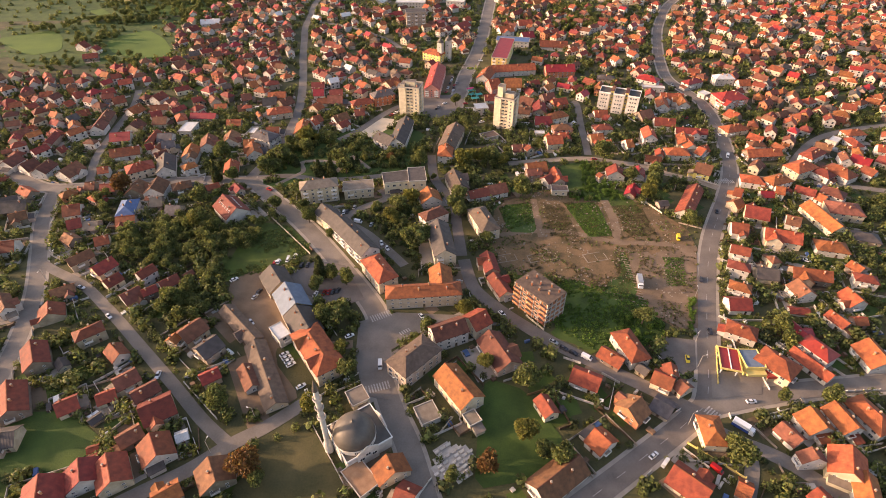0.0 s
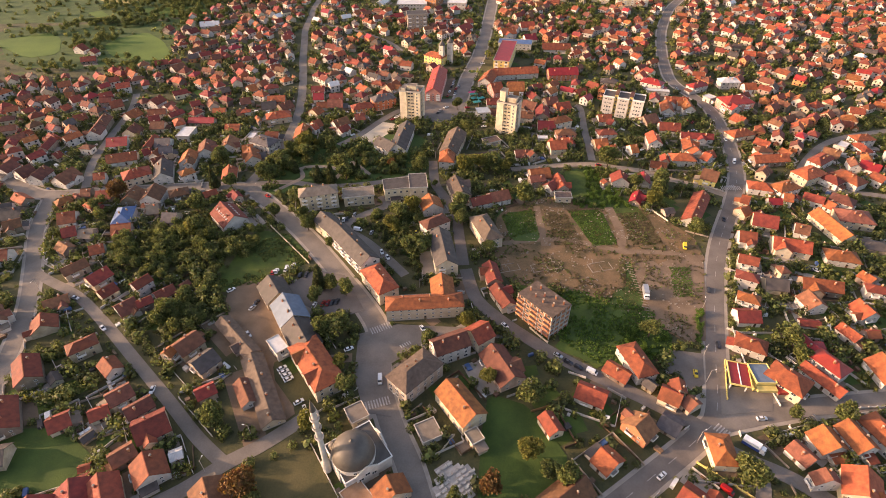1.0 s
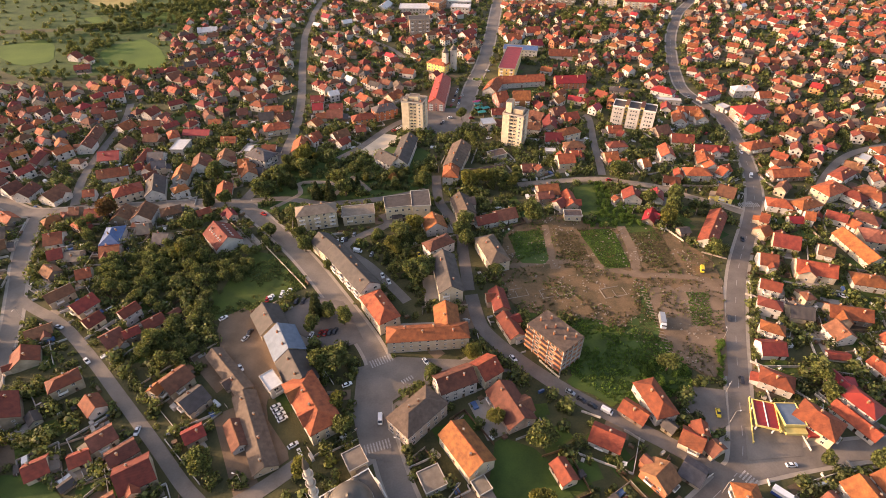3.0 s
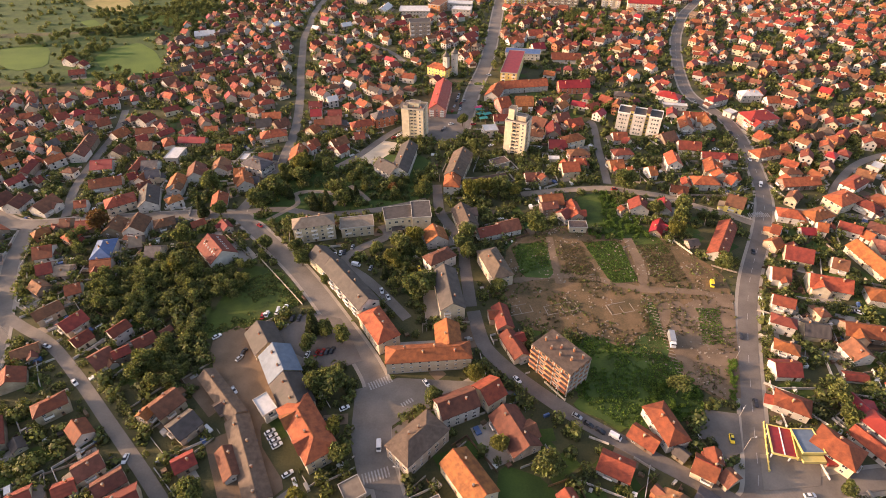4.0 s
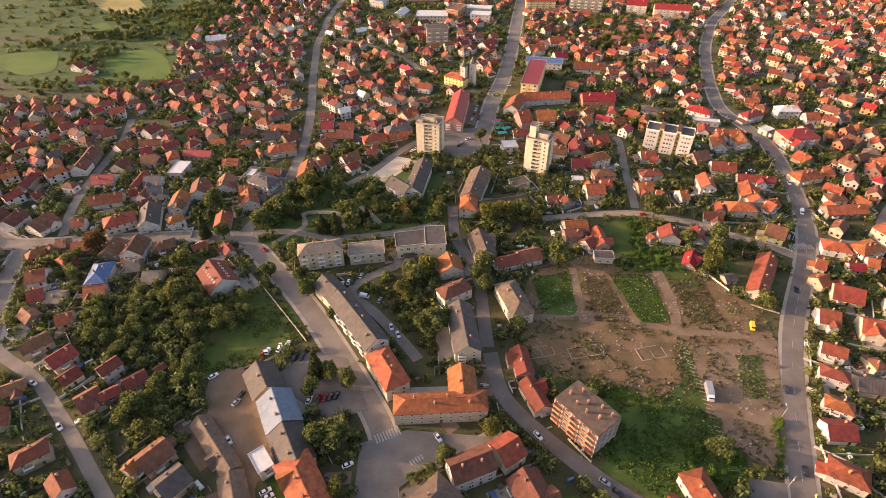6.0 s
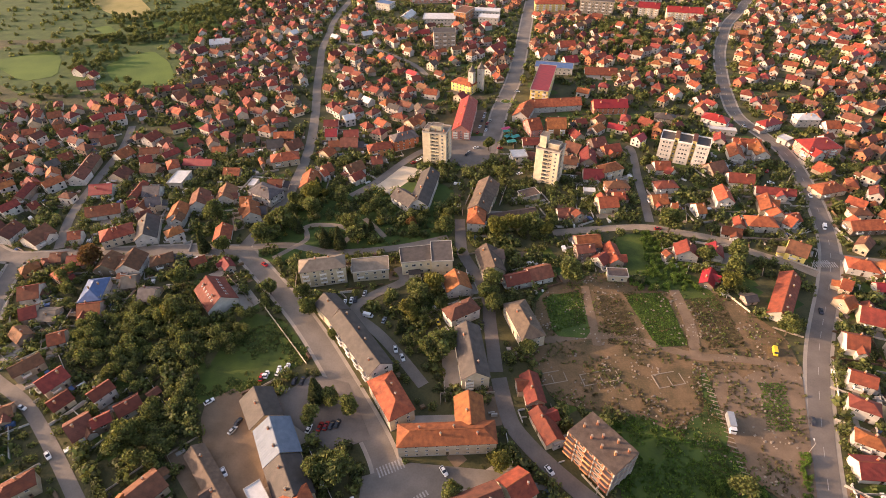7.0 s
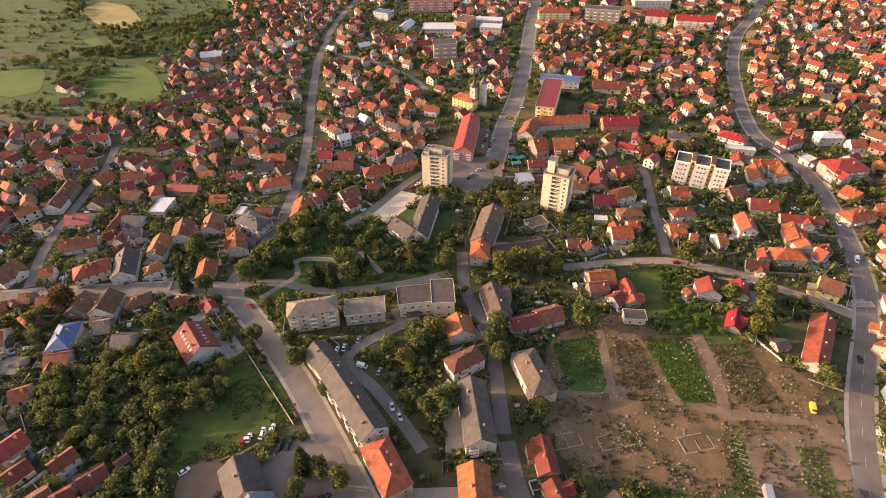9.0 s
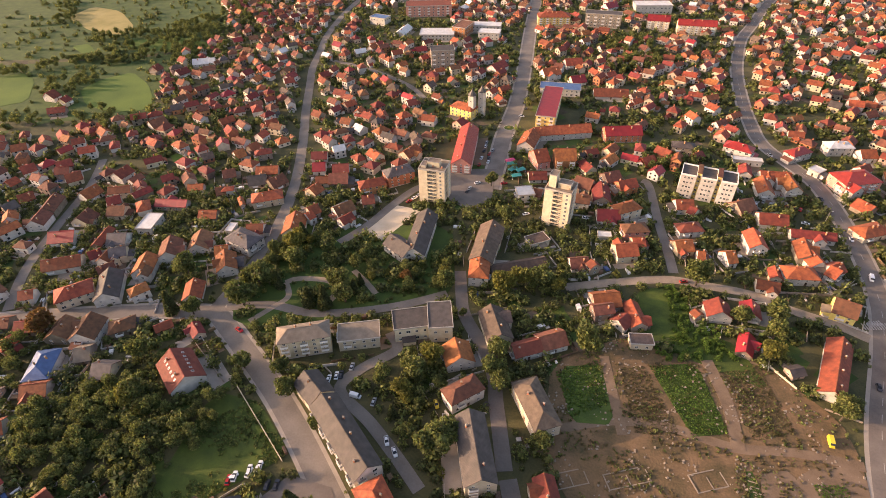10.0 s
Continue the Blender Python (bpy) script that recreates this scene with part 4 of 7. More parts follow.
house(71.8, 282.8, 88, 6.5, 10.2, 4.0, "flat", "k", "cream")
house(110.7, 301.3, 83, 9.9, 11.6, 8.0, "gable", "o", "white")
house(101.6, 300.8, -65, 4.3, 5.3, 3.5, "gable", "r", "plaster")
house(125.6, 301.8, 75, 10.1, 8.9, 6.5, "gable", "c", "white")
house(140.8, 320.1, -16, 10.6, 8.0, 5.5, "gable", "o", "white")
house(147.9, 328.5, 79, 8.2, 6.2, 5.0, "gable", "o", "plaster")
house(159.1, 327.9, -3, 16.3, 10.5, 7.5, "hip", "o", "white")
house(176.3, 328.9, -52, 5.8, 9.8, 7.0, "gable", "o", "white")
house(168.0, 303.6, -30, 10.3, 12.5, 9.0, "gable", "n", "yellow")
house(147.5, 269.7, 58, 33.9, 10.2, 7.0, "gable", "r", "white")
house(116.1, 281.8, 63, 12.3, 7.1, 5.0, "gable", "c", "plaster")
house(131.2, 268.6, 14, 6.6, 6.2, 4.0, "gable", "g", "plaster")
house(120.3, 387.2, 1, 10.3, 10.7, 7.5, "gable", "o", "white")
house(124.3, 381.5, -44, 4.7, 8.0, 6.0, "gable", "r", "plaster")
house(116.7, 364.5, 7, 14.2, 9.1, 7.0, "hip", "o", "white")
house(108.8, 349.4, 10, 9.6, 10.7, 7.0, "gable", "o", "plaster")
house(115.7, 341.0, -15, 4.0, 9.8, 6.5, "gable", "o", "plaster")
house(129.2, 340.1, 11, 5.5, 10.7, 7.5, "gable", "o", "white")
house(147.1, 352.5, 85, 14.6, 9.8, 8.5, "gable", "o", "white")
house(170.1, 345.9, 78, 15.3, 9.8, 7.0, "gable", "o", "plaster")
house(171.3, 338.2, -85, 9.8, 9.8, 7.0, "gable", "o", "plaster")
house(178.1, 332.2, 23, 7.0, 8.9, 7.0, "gable", "o", "white")
house(165.4, 374.5, -9, 15.4, 11.6, 7.0, "gable", "r", "plaster")
house(180.5, 360.3, -9, 22.6, 8.0, 6.0, "gable", "r", "white")
house(185.0, 418.9, -8, 18.1, 9.8, 7.5, "gable", "o", "white")
house(190.8, 410.6, 86, 18.1, 9.8, 7.5, "gable", "o", "white")
house(173.7, 406.5, 79, 16.8, 9.8, 7.5, "gable", "o", "white")
house(154.3, 388.0, 24, 12.0, 12.5, 7.0, "gable", "n", "plaster")
house(212.4, 448.4, 24, 16.9, 9.1, 8.0, "hip", "c", "white")
house(215.3, 428.0, -57, 7.6, 8.2, 4.0, "flat", "w", "white")
house(228.5, 412.0, 10, 24.0, 16.0, 12.0, "hip", "c", "pink")
house(222.5, 404.5, -70, 12.0, 9.0, 9.0, "gable", "c", "white")
house(222.6, 387.7, -61, 10.4, 10.7, 6.5, "gable", "o", "plaster")
house(213.3, 364.7, 17, 18.9, 11.2, 7.0, "hip", "o", "cream")
house(241.8, 456.2, 1, 17.1, 9.8, 9.0, "hip", "w", "white")
house(255.7, 447.6, 1, 10.4, 10.7, 7.5, "gable", "o", "white")
house(175.9, 453.1, -36, 18.4, 10.5, 9.0, "hip", "c", "white")
house(177.1, 440.6, -11, 18.5, 5.4, 4.0, "flat", "w", "white")
house(140.4, 456.2, -15, 15.2, 9.1, 8.0, "hip", "g", "stone")
# outer edges, seen at the start only
house(-257.8, 267.8, 25, 10.0, 8.9, 7.0, "gable", "g", "plaster")
house(-232.8, 223.9, 12, 12.1, 10.7, 8.0, "gable", "r", "plaster")
house(-242.7, 251.9, 30, 9.0, 8.9, 7.0, "gable", "n", "plaster")
# east slope, seen at the start
house(195.2, 292.8, -17, 14.4, 9.8, 7.0, "hip", "o", "white")
house(179.6, 277.8, -30, 5.1, 8.9, 7.0, "gable", "o", "cream")
house(209.1, 290.7, 20, 16.4, 10.5, 8.5, "hip", "o", "white")
house(205.5, 279.3, -20, 5.6, 8.9, 7.5, "gable", "o", "white")
house(197.6, 278.1, -4, 8.0, 7.1, 5.0, "gable", "c", "plaster")
house(232.0, 306.3, 25, 19.5, 12.6, 9.0, "hip", "o", "cream")
house(249.6, 324.6, 34, 18.3, 9.8, 8.0, "hip", "r", "white")
house(217.4, 327.5, 6, 24.6, 9.8, 7.0, "gable", "o", "plaster")
house(218.5, 339.3, 0, 11.6, 7.7, 6.5, "hip", "n", "plaster")
house(263.6, 336.2, -37, 10.7, 10.7, 6.5, "gable", "n", "plaster")
house(277.8, 347.1, -47, 5.9, 9.8, 4.0, "flat", "w", "white")
house(294.9, 354.9, 9, 15.3, 9.8, 8.0, "hip", "r", "white")
house(288.4, 342.9, -83, 14.4, 7.7, 6.0, "hip", "o", "plaster")
house(269.6, 320.5, 74, 11.1, 7.1, 6.5, "gable", "r", "white")
house(277.9, 316.9, -43, 12.1, 9.8, 7.0, "gable", "c", "white")
house(255.7, 302.3, -63, 18.3, 11.9, 8.0, "hip", "r", "plaster")
house(243.9, 300.5, -58, 12.4, 9.1, 7.0, "hip", "r", "plaster")
house(228.7, 273.4, -58, 5.8, 8.0, 5.5, "gable", "o", "plaster")
house(236.5, 276.3, -43, 13.5, 9.8, 8.0, "hip", "n", "white")
house(233.8, 259.9, -13, 19.0, 14.0, 8.5, "hip", "n", "cream")
house(217.7, 252.1, -80, 27.0, 10.7, 7.5, "gable", "o", "cream")
house(173.4, 265.8, 26, 6.9, 8.9, 7.0, "gable", "o", "plaster")
house(182.2, 257.8, -20, 13.4, 12.8, 7.5, "gable", "r", "cream")
house(198.8, 249.1, -25, 7.7, 9.8, 7.0, "gable", "n", "white")
house(164.5, 241.2, -13, 9.0, 10.7, 8.0, "gable", "r", "white")
house(185.0, 234.1, -17, 18.9, 11.6, 8.5, "gable", "o", "cream")
house(207.9, 225.7, -14, 16.5, 10.5, 7.0, "hip", "o", "white")
house(233.1, 236.4, -18, 14.7, 9.8, 4.5, "hip", "g", "plaster")
house(300.6, 331.4, -21, 6.6, 9.8, 8.0, "gable", "o", "white")
# west edge, seen at the start
house(-254.2, 278.9, -31, 12.4, 8.0, 6.0, "gable", "o", "plaster")
house(-216.0, 259.6, 17, 9.7, 11.6, 7.0, "gable", "r", "plaster")
house(-207.2, 245.4, 25, 7.5, 9.8, 7.0, "gable", "r", "plaster")
house(-198.5, 245.7, 4, 8.6, 9.8, 5.0, "gable", "e", "plaster")
house(-202.8, 232.2, -32, 9.3, 8.0, 6.0, "gable", "r", "plaster")
house(-185.1, 231.2, 24, 7.4, 8.9, 6.0, "gable", "r", "plaster")
house(-251.9, 263.9, 15, 13.5, 12.5, 7.0, "gable", "g", "plaster")
house(-258.0, 304.6, 84, 12.9, 10.7, 8.0, "gable", "n", "plaster")
house(-240.0, 302.2, 72, 14.1, 12.5, 8.0, "gable", "n", "plaster")
house(-269.8, 308.1, 62, 9.9, 12.5, 8.0, "gable", "n", "plaster")
house(-284.1, 312.9, 78, 11.4, 10.7, 8.0, "gable", "n", "plaster")
house(-275.7, 344.1, -83, 16.2, 7.1, 7.0, "gable", "o", "plaster")
house(-261.7, 330.8, 60, 5.5, 8.0, 6.0, "gable", "r", "plaster")
# far centre, seen at the end
house(-8.4, 512.6, -33, 20.0, 12.0, 10.5, "hip", "o", "yellow")
house(37.2, 464.1, 71, 21.4, 12.5, 9.0, "gable", "o", "white")
house(61.9, 478.3, 9, 41.1, 12.0, 9.0, "gable", "o", "white")
house(103.4, 475.3, 4, 26.3, 12.8, 10.0, "gable", "c", "brick")
house(70.1, 555.5, 80, 14.4, 33.3, 6.0, "flat", "u", "white")
house(109.7, 547.8, -5, 27.6, 12.8, 7.0, "gable", "r", "white")
house(85.5, 742.5, -1, 34.9, 16.8, 13.0, "hip", "o", "yellow")
house(-53.3, 780.6, 4, 52.7, 23.3, 12.0, "flat", "r", "pink")
house(-105.1, 745.2, -26, 20.4, 13.1, 8.0, "flat", "u", "white")
house(-76.1, 712.5, 73, 26.0, 12.8, 6.0, "gable", "w", "white")
house(-39.1, 697.9, -1, 35.8, 22.1, 6.0, "flat", "w", "white")
house(-12.2, 708.7, -24, 15.2, 25.3, 10.0, "flat", "n", "brick")
house(12.2, 719.3, -8, 31.6, 14.1, 7.0, "flat", "w", "white")
house(15.0, 695.6, -10, 22.5, 15.0, 7.0, "flat", "w", "white")
house(202.1, 785.8, -1, 41.3, 19.8, 9.0, "flat", "w", "white")
house(155.7, 791.5, 33, 16.6, 12.8, 9.0, "gable", "c", "white")
house(20.2, 604.8, 50, 18.1, 12.5, 8.0, "gable", "r", "white")
house(88.7, 614.3, 10, 15.8, 12.5, 8.0, "gable", "o", "white")
house(65.5, 588.3, 19, 16.0, 12.8, 9.0, "gable", "o", "plaster")
house(87.0, 576.0, 17, 13.0, 12.5, 7.0, "gable", "c", "plaster")
house(-354.8, 539.5, 75, 8.5, 12.5, 8.0, "gable", "r", "plaster")
house(-338.1, 530.4, 80, 8.0, 8.9, 7.0, "gable", "r", "plaster")
house(-333.7, 512.5, 19, 13.4, 8.9, 6.0, "gable", "r", "plaster")
house(-241.2, 490.8, 51, 12.4, 12.5, 7.0, "gable", "n", "white")
house(-294.2, 601.8, 74, 8.8, 10.7, 7.0, "gable", "o", "plaster")
house(-256.5, 621.1, 12, 20.6, 10.7, 6.0, "gable", "w", "white")
house(-264.3, 590.0, 57, 11.4, 10.7, 8.0, "gable", "o", "white")
house(234.9, 697.1, 57, 10.6, 8.9, 7.0, "gable", "o", "plaster")
house(56.3, 512.4, -13, 14.7, 55.4, 12.0, "flat", "c", "yellow")
house(137, 733, -13, 38, 14, 14, "flat", "g", "stone")
house(227, 708, -11, 38, 13, 13.5, "gable", "c", "cream")
house(193, 725, -15, 23, 13, 13.5, "gable", "c", "cream")
house(-30, 617, 7, 22, 14, 16.4, "flat", "g", "stone")


# ---- tall and special buildings ----
def tower(x, y, rot, w, d, floors, fh, pent):
    """A tower block; its origin is the left foot of the front."""
    ob = thing("tower_block", x, y, rot, "cream concrete tower block with stacked white balconies", "tower block", group="tower blocks")
    H = floors * fh
    TAKEN.append((x + w / 2, y + d / 2, 0.5 * math.hypot(w, d)))
    x0, x1, y0, y1 = w * 0.34, w * 0.70, d * 0.16, d * 0.56
    plan = [(0, 0), (x0, 0), (x0, 1.5), (x1, 1.5), (x1, 0), (w, 0), (w, y0), (w - 1.4, y0), (w - 1.4, y1), (w, y1), (w, d), (0, d)]
    n = len(plan)
    v = [(px, py, -0.3) for px, py in plan] + [(px, py, H) for px, py in plan]
    f = [tuple(range(n - 1, -1, -1)), tuple(range(n, 2 * n))] + [(k, (k + 1) % n, (k + 1) % n + n, k + n) for k in range(n)]
    part("wall", mesh_of("wall", v, f, [WALL["cream"]]), ob)
    front = tray((x0 - x1) / 2 + 0.02, -1.65, (x1 - x0) / 2 - 0.02, 0.02, -0.16, 0.0, 0.85, 0.09, [CONCRETE, WALL["cream"]], "balcony", True)
    flank = tray((y0 - y1) / 2 + 0.02, -1.5, (y1 - y0) / 2 - 0.02, 0.02, -0.16, 0.0, 0.85, 0.09, [CONCRETE, WALL["cream"]], "balcony", True)
    part("roof", tray(-0.15, -0.15, w + 0.15, d + 0.15, H - 0.1, H + 0.1, H + 0.9, 0.3, [ROOF["e"], CONCRETE], "roof"), ob)
    for px, py, pw, pd, ph in pent:
        v, f = box(px, py, H + 0.1, px + pw, py + pd, H + ph)
        pe = part("penthouse", mesh_of("penthouse", v, f, [WALL["cream"]]), ob)
        part("penthouse_roof", tray(px - 0.2, py - 0.2, px + pw + 0.2, py + pd + 0.2, H + ph, H + ph + 0.15, H + ph + 0.4, 0.2, [ROOF["e"], CONCRETE], "penthouse_roof"), pe)
    for s in range(floors):
        z = s * fh
        if s:
            part("balcony", front, ob, m=pose((x0 + x1) / 2, 1.5, z + 0.1))
            part("balcony", flank, ob, m=pose(w - 1.4, (y0 + y1) / 2, z + 0.1, 0, 0, 90))
        for k in (-1, 1):
            part("window", WINDOW_WIDE, ob, m=pose((x0 + x1) / 2 + k * 1.3, 1.5, z + 0.75))
        part("window", WINDOW_WIDE, ob, m=pose(w - 1.4, (y0 + y1) / 2, z + 0.75, 0, 0, 90))
        part("window", WINDOW, ob, m=pose(x1 + (w - x1) * 0.5, 0, z + 0.85))
        part("window", WINDOW, ob, m=pose(w, (y1 + d) / 2, z + 0.85, 0, 0, 90))
    for k in range(5):
        part("roof_vent", CHIMNEY, ob, m=pose(w * (0.15 + 0.17 * k), d * (0.35 + 0.3 * (k % 2)), H + 0.4))


tower(-33.8, 393.2, -14, 15.8, 13.0, 9, 2.5, [(4.5, 4.5, 7.0, 4.5, 3.2), (1.0, 2.0, 3.0, 5.0, 1.8)])
tower(37.1, 372.1, -24, 14.8, 12.5, 9, 2.6, [(1.0, 3.0, 4.0, 6.0, 7.5), (6.0, 4.0, 7.0, 5.0, 3.0)])


def stair_flats(x, y, rot):
    """White five-storey flats: three blocks with yellow stair wells between."""
    ob = thing("apartment_building", x, y, rot, "white five-storey flats with two yellow stair wells", "apartment building")
    TAKEN.append((x + 13, y + 1, 17))
    for k in range(3):
        x0 = k * 10.9
        v, f = box(x0, 0, -0.3, x0 + 8.5, 13, 15.2)
        part("wall", mesh_of("wall", v, f, [WALL["white"]]), ob)
        part("roof", tray(x0 - 0.1, -0.1, x0 + 8.6, 13.1, 15.1, 15.25, 16.1, 0.3, [ROOF["g"], PAINT_WHITE], "roof"), ob)
        for s in range(5):
            for c in range(3):
                part("window", WINDOW, ob, m=pose(x0 + 2.4 + c * 1.85, 0, s * 3.0 + 1.0))
        if k < 2:
            v, f = box(x0 + 8.5, 2.2, -0.3, x0 + 10.9, 12.5, 16.9)
            part("stair_well", mesh_of("stair_well", v, f, [WALL["yellow"]]), ob, "yellow rendered stair well")
            v, f = box(x0 + 8.3, 1.8, 16.9, x0 + 11.1, 12.9, 17.15)
            part("stair_roof", mesh_of("stair_roof", v, f, [ROOF["n"]]), ob)
            for s in range(5):
                part("window", WINDOW, ob, m=pose(x0 + 9.7, 2.2, s * 3.0 + 1.8))
    for s in range(5):
        part("window", WINDOW, ob, m=pose(0, 5, s * 3.0 + 1.0, 0, 0, 270))


stair_flats(120.9, 402.1, -22)


def shell_building(x, y, rot, w, d, floors, fh):
    """The unfinished block: pale slabs and posts with bare brick between."""
    ob = thing("unfinished_building", x, y, rot, "unfinished brick block with pale concrete floors, windows empty", "building")
    TAKEN.append((x, y, 0.5 * math.hypot(w, d)))
    H = floors * fh
    v, f = box(-w / 2 + 0.5, -d / 2 + 0.5, -0.3, w / 2 - 0.5, d / 2 - 0.5, H - 0.3)
    part("wall", mesh_of("wall", v, f, [WALL["brick"]]), ob, "bare orange brick wall")
    for s in range(1, floors + 1):
        v, f = box(-w / 2, -d / 2, s * fh - 0.3, w / 2, d / 2, s * fh)
        part("floor_slab" if s < floors else "roof_slab", mesh_of("floor_slab", v, f, [CONCRETE if s < floors else ROOF["k"]]), ob, "pale concrete slab")
    v, f = box(-0.2, -0.2, -0.3, 0.2, 0.2, H - 0.02)
    post = mesh_of("post", v, f, [CONCRETE])
    for k in range(6):
        for sy in (-1, 1):
            part("post", post, ob, m=pose(-w / 2 + 0.25 + k * (w - 0.5) / 5, sy * (d / 2 - 0.25), 0))
    for k in (1, 2, 3):
        for sx in (-1, 1):
            part("post", post, ob, m=pose(sx * (w / 2 - 0.25), -d / 2 + k * d / 4, 0))
    for s in range(floors):
        for k in range(5):
            part("window_opening", SHADED_OPENING, ob, m=pose(-w / 2 + 0.25 + (k + 0.5) * (w - 0.5) / 5, -d / 2 + 0.5, s * fh + 0.7))
            if s and k in (0, 2, 4):
                part("balcony", RAW_BALCONY, ob, m=pose(-w / 2 + 0.25 + (k + 0.5) * (w - 0.5) / 5, -d / 2, s * fh + 0.02))
        for k in range(3):
            for turn, px in ((90, w / 2 - 0.5), (270, -w / 2 + 0.5)):
                part("window_opening", SHADED_OPENING, ob, m=pose(px, -d / 2 + (k + 0.7) * d / 3.4, s * fh + 0.7, 0, 0, turn))
    for k in range(8):
        part("chimney", CHIMNEY, ob, m=pose(-w * 0.38 + w * 0.11 * k, d * (0.28 if k % 2 else -0.18) * (1 if k % 3 else 0.3), H + 1.0))


RAW_BALCONY = tray(-1.7, -1.2, 1.7, 0.02, -0.2, 0.0, 0.8, 0.12, [CONCRETE, WALL["brick"]], "balcony", True)
# a black panel in a concrete frame stands in for the shade indoors
SHADED_OPENING = grid_plate([-0.9, -0.8, 0.8, 0.9], [0, 0.1, 1.5, 1.6], 0.05, [[0] * 3, [0, 1, 0], [0] * 3], [CONCRETE, RUBBER_AND_SHADE], "window_opening")
shell_building(45.0, 182.6, -50, 20.5, 13.0, 5, 2.9)


def mosque(x, y, rot):
    ob = thing("mosque", x, y, rot, "white mosque with a large dark lead dome", "mosque")
    TAKEN.append((x, y, 14))
    v, f = box(-9, -8.5, -0.3, 9, 8.5, 6)
    part("wall", mesh_of("wall", v, f, [WALL["white"]]), ob)
    part("roof", tray(-9.3, -8.8, 9.3, 8.8, 5.9, 6.1, 6.6, 0.3, [LEAD, PAINT_WHITE], "roof"), ob, "flat grey lead roof")
    v, f = lathe([(7.7, 6.0), (7.7, 8.2), (7.9, 8.3), (7.9, 8.6)], 24, -2.0, -0.8)
    drum = part("drum", mesh_of("drum", v, f, [WALL["white"]]), ob)
    prof = [(7.75 * math.cos(a), 8.6 + 7.2 * math.sin(a)) for a in [k * math.pi / 20 for k in range(10)]] + [(0.25, 15.85), (0.12, 17.2), (0.02, 17.6)]
    v, f = lathe(prof, 40, -2.0, -0.8)
    me = mesh_of("dome", v, f, [LEAD])
    me.polygons.foreach_set("use_smooth", [True] * len(me.polygons))
    part("dome", me, ob, "dark lead dome")
    for k in range(8):
        a = 2 * math.pi * k / 8 + 0.39
        part("window", WINDOW, drum, m=pose(-2 + 7.7 * math.cos(a), -0.8 + 7.7 * math.sin(a), 6.5, 0, 0, math.degrees(a) + 90))
    for k in range(3):
        v, f = lathe([(1.7, 6.0), (1.7, 6.9)] + [(1.75 * math.cos(a), 6.9 + 1.7 * math.sin(a)) for a in (0.0, 0.4, 0.8, 1.1, 1.4)] + [(0.02, 8.9)], 20, -6.6 + 4.6 * k, 6.6)
        part("small_dome", mesh_of("small_dome", v, f, [LEAD]), ob)
    # pointed white gables over the arches on the street and court sides
    for turn, dx in ((0, -1.0), (90, 0.0), (270, 0.0)):
        dist = 8.9 if turn == 0 else 9.3
        base = pose(0, 0, 0, 0, 0, turn)
        v = [(-4.2, -0.25, 0), (4.2, -0.25, 0), (4.2, -0.25, 7.2), (0, -0.25, 9.6), (-4.2, -0.25, 7.2)]
        v += [(a, 0.25, c) for a, b, c in v]
        f = [(0, 1, 2, 3, 4), (9, 8, 7, 6, 5), (0, 5, 6, 1), (1, 6, 7, 2), (2, 7, 8, 3), (3, 8, 9, 4), (4, 9, 5, 0)]
        g = part("gable", mesh_of("gable", v, f, [WALL["white"]]), ob, m=base @ pose(dx, -dist, 0))
        for k in (-1, 0, 1):
            part("window", WINDOW_WIDE, g, m=pose(k * 2.5, -0.25, 3.0 if k else 4.4))


mosque(-31.0, 112.8, 34)


def minaret(x, y):
    ob = thing("minaret", x, y, 0, "slender white minaret with three ring balconies and pointed cap", "minaret")
    rows = [(1.6, -0.3), (1.6, 5), (1.05, 7), (1.0, 22)]
    v, f = lathe(rows + [(0.95, 36), (0.92, 36.4)], 16)
    part("shaft", mesh_of("shaft", v, f, [WALL["white"]]), ob)
    for z in (21.0, 26.5, 31.5):
        v, f = lathe([(1.0, z - 1.0), (1.6, z), (1.6, z + 0.95), (1.48, z + 0.95), (1.48, z + 0.1), (0.95, z + 0.1)], 16)
        part("balcony", mesh_of("balcony", v, f, [WALL["white"]]), ob)
    v, f = lathe([(1.1, 36.4), (1.05, 36.7), (0.6, 39.3), (0.1, 41.4), (0.02, 42.0)], 16)
    part("cap", mesh_of("cap", v, f, [LEAD]), ob, "dark lead cone")


minaret(-42.1, 109.1)


def church_tower(x, y, h):
    ob = thing("church_tower", x, y, -28, "white square church tower with dark cap", "tower", group="church towers")
    v, f = box(-2.2, -2.2, -0.3, 2.2, 2.2, h)
    part("wall", mesh_of("wall", v, f, [WALL["white"]]), ob)
    v, f = lathe([(3.3, h), (3.3, h + 0.4), (2.2, h + 1.6), (0.9, h + 3.2), (0.05, h + 5.5)], 8)
    part("cap", mesh_of("cap", v, f, [LEAD]), ob, "dark metal cap")
    for s in (1, 2):
        for turn in (0, 270):
            part("window", WINDOW, ob, m=pose(0, 0, 0, 0, 0, turn) @ pose(0, -2.2, s * h * 0.36))


church_tower(-2.6, 509.1, 18.0)
church_tower(4.8, 512.1, 19.5)


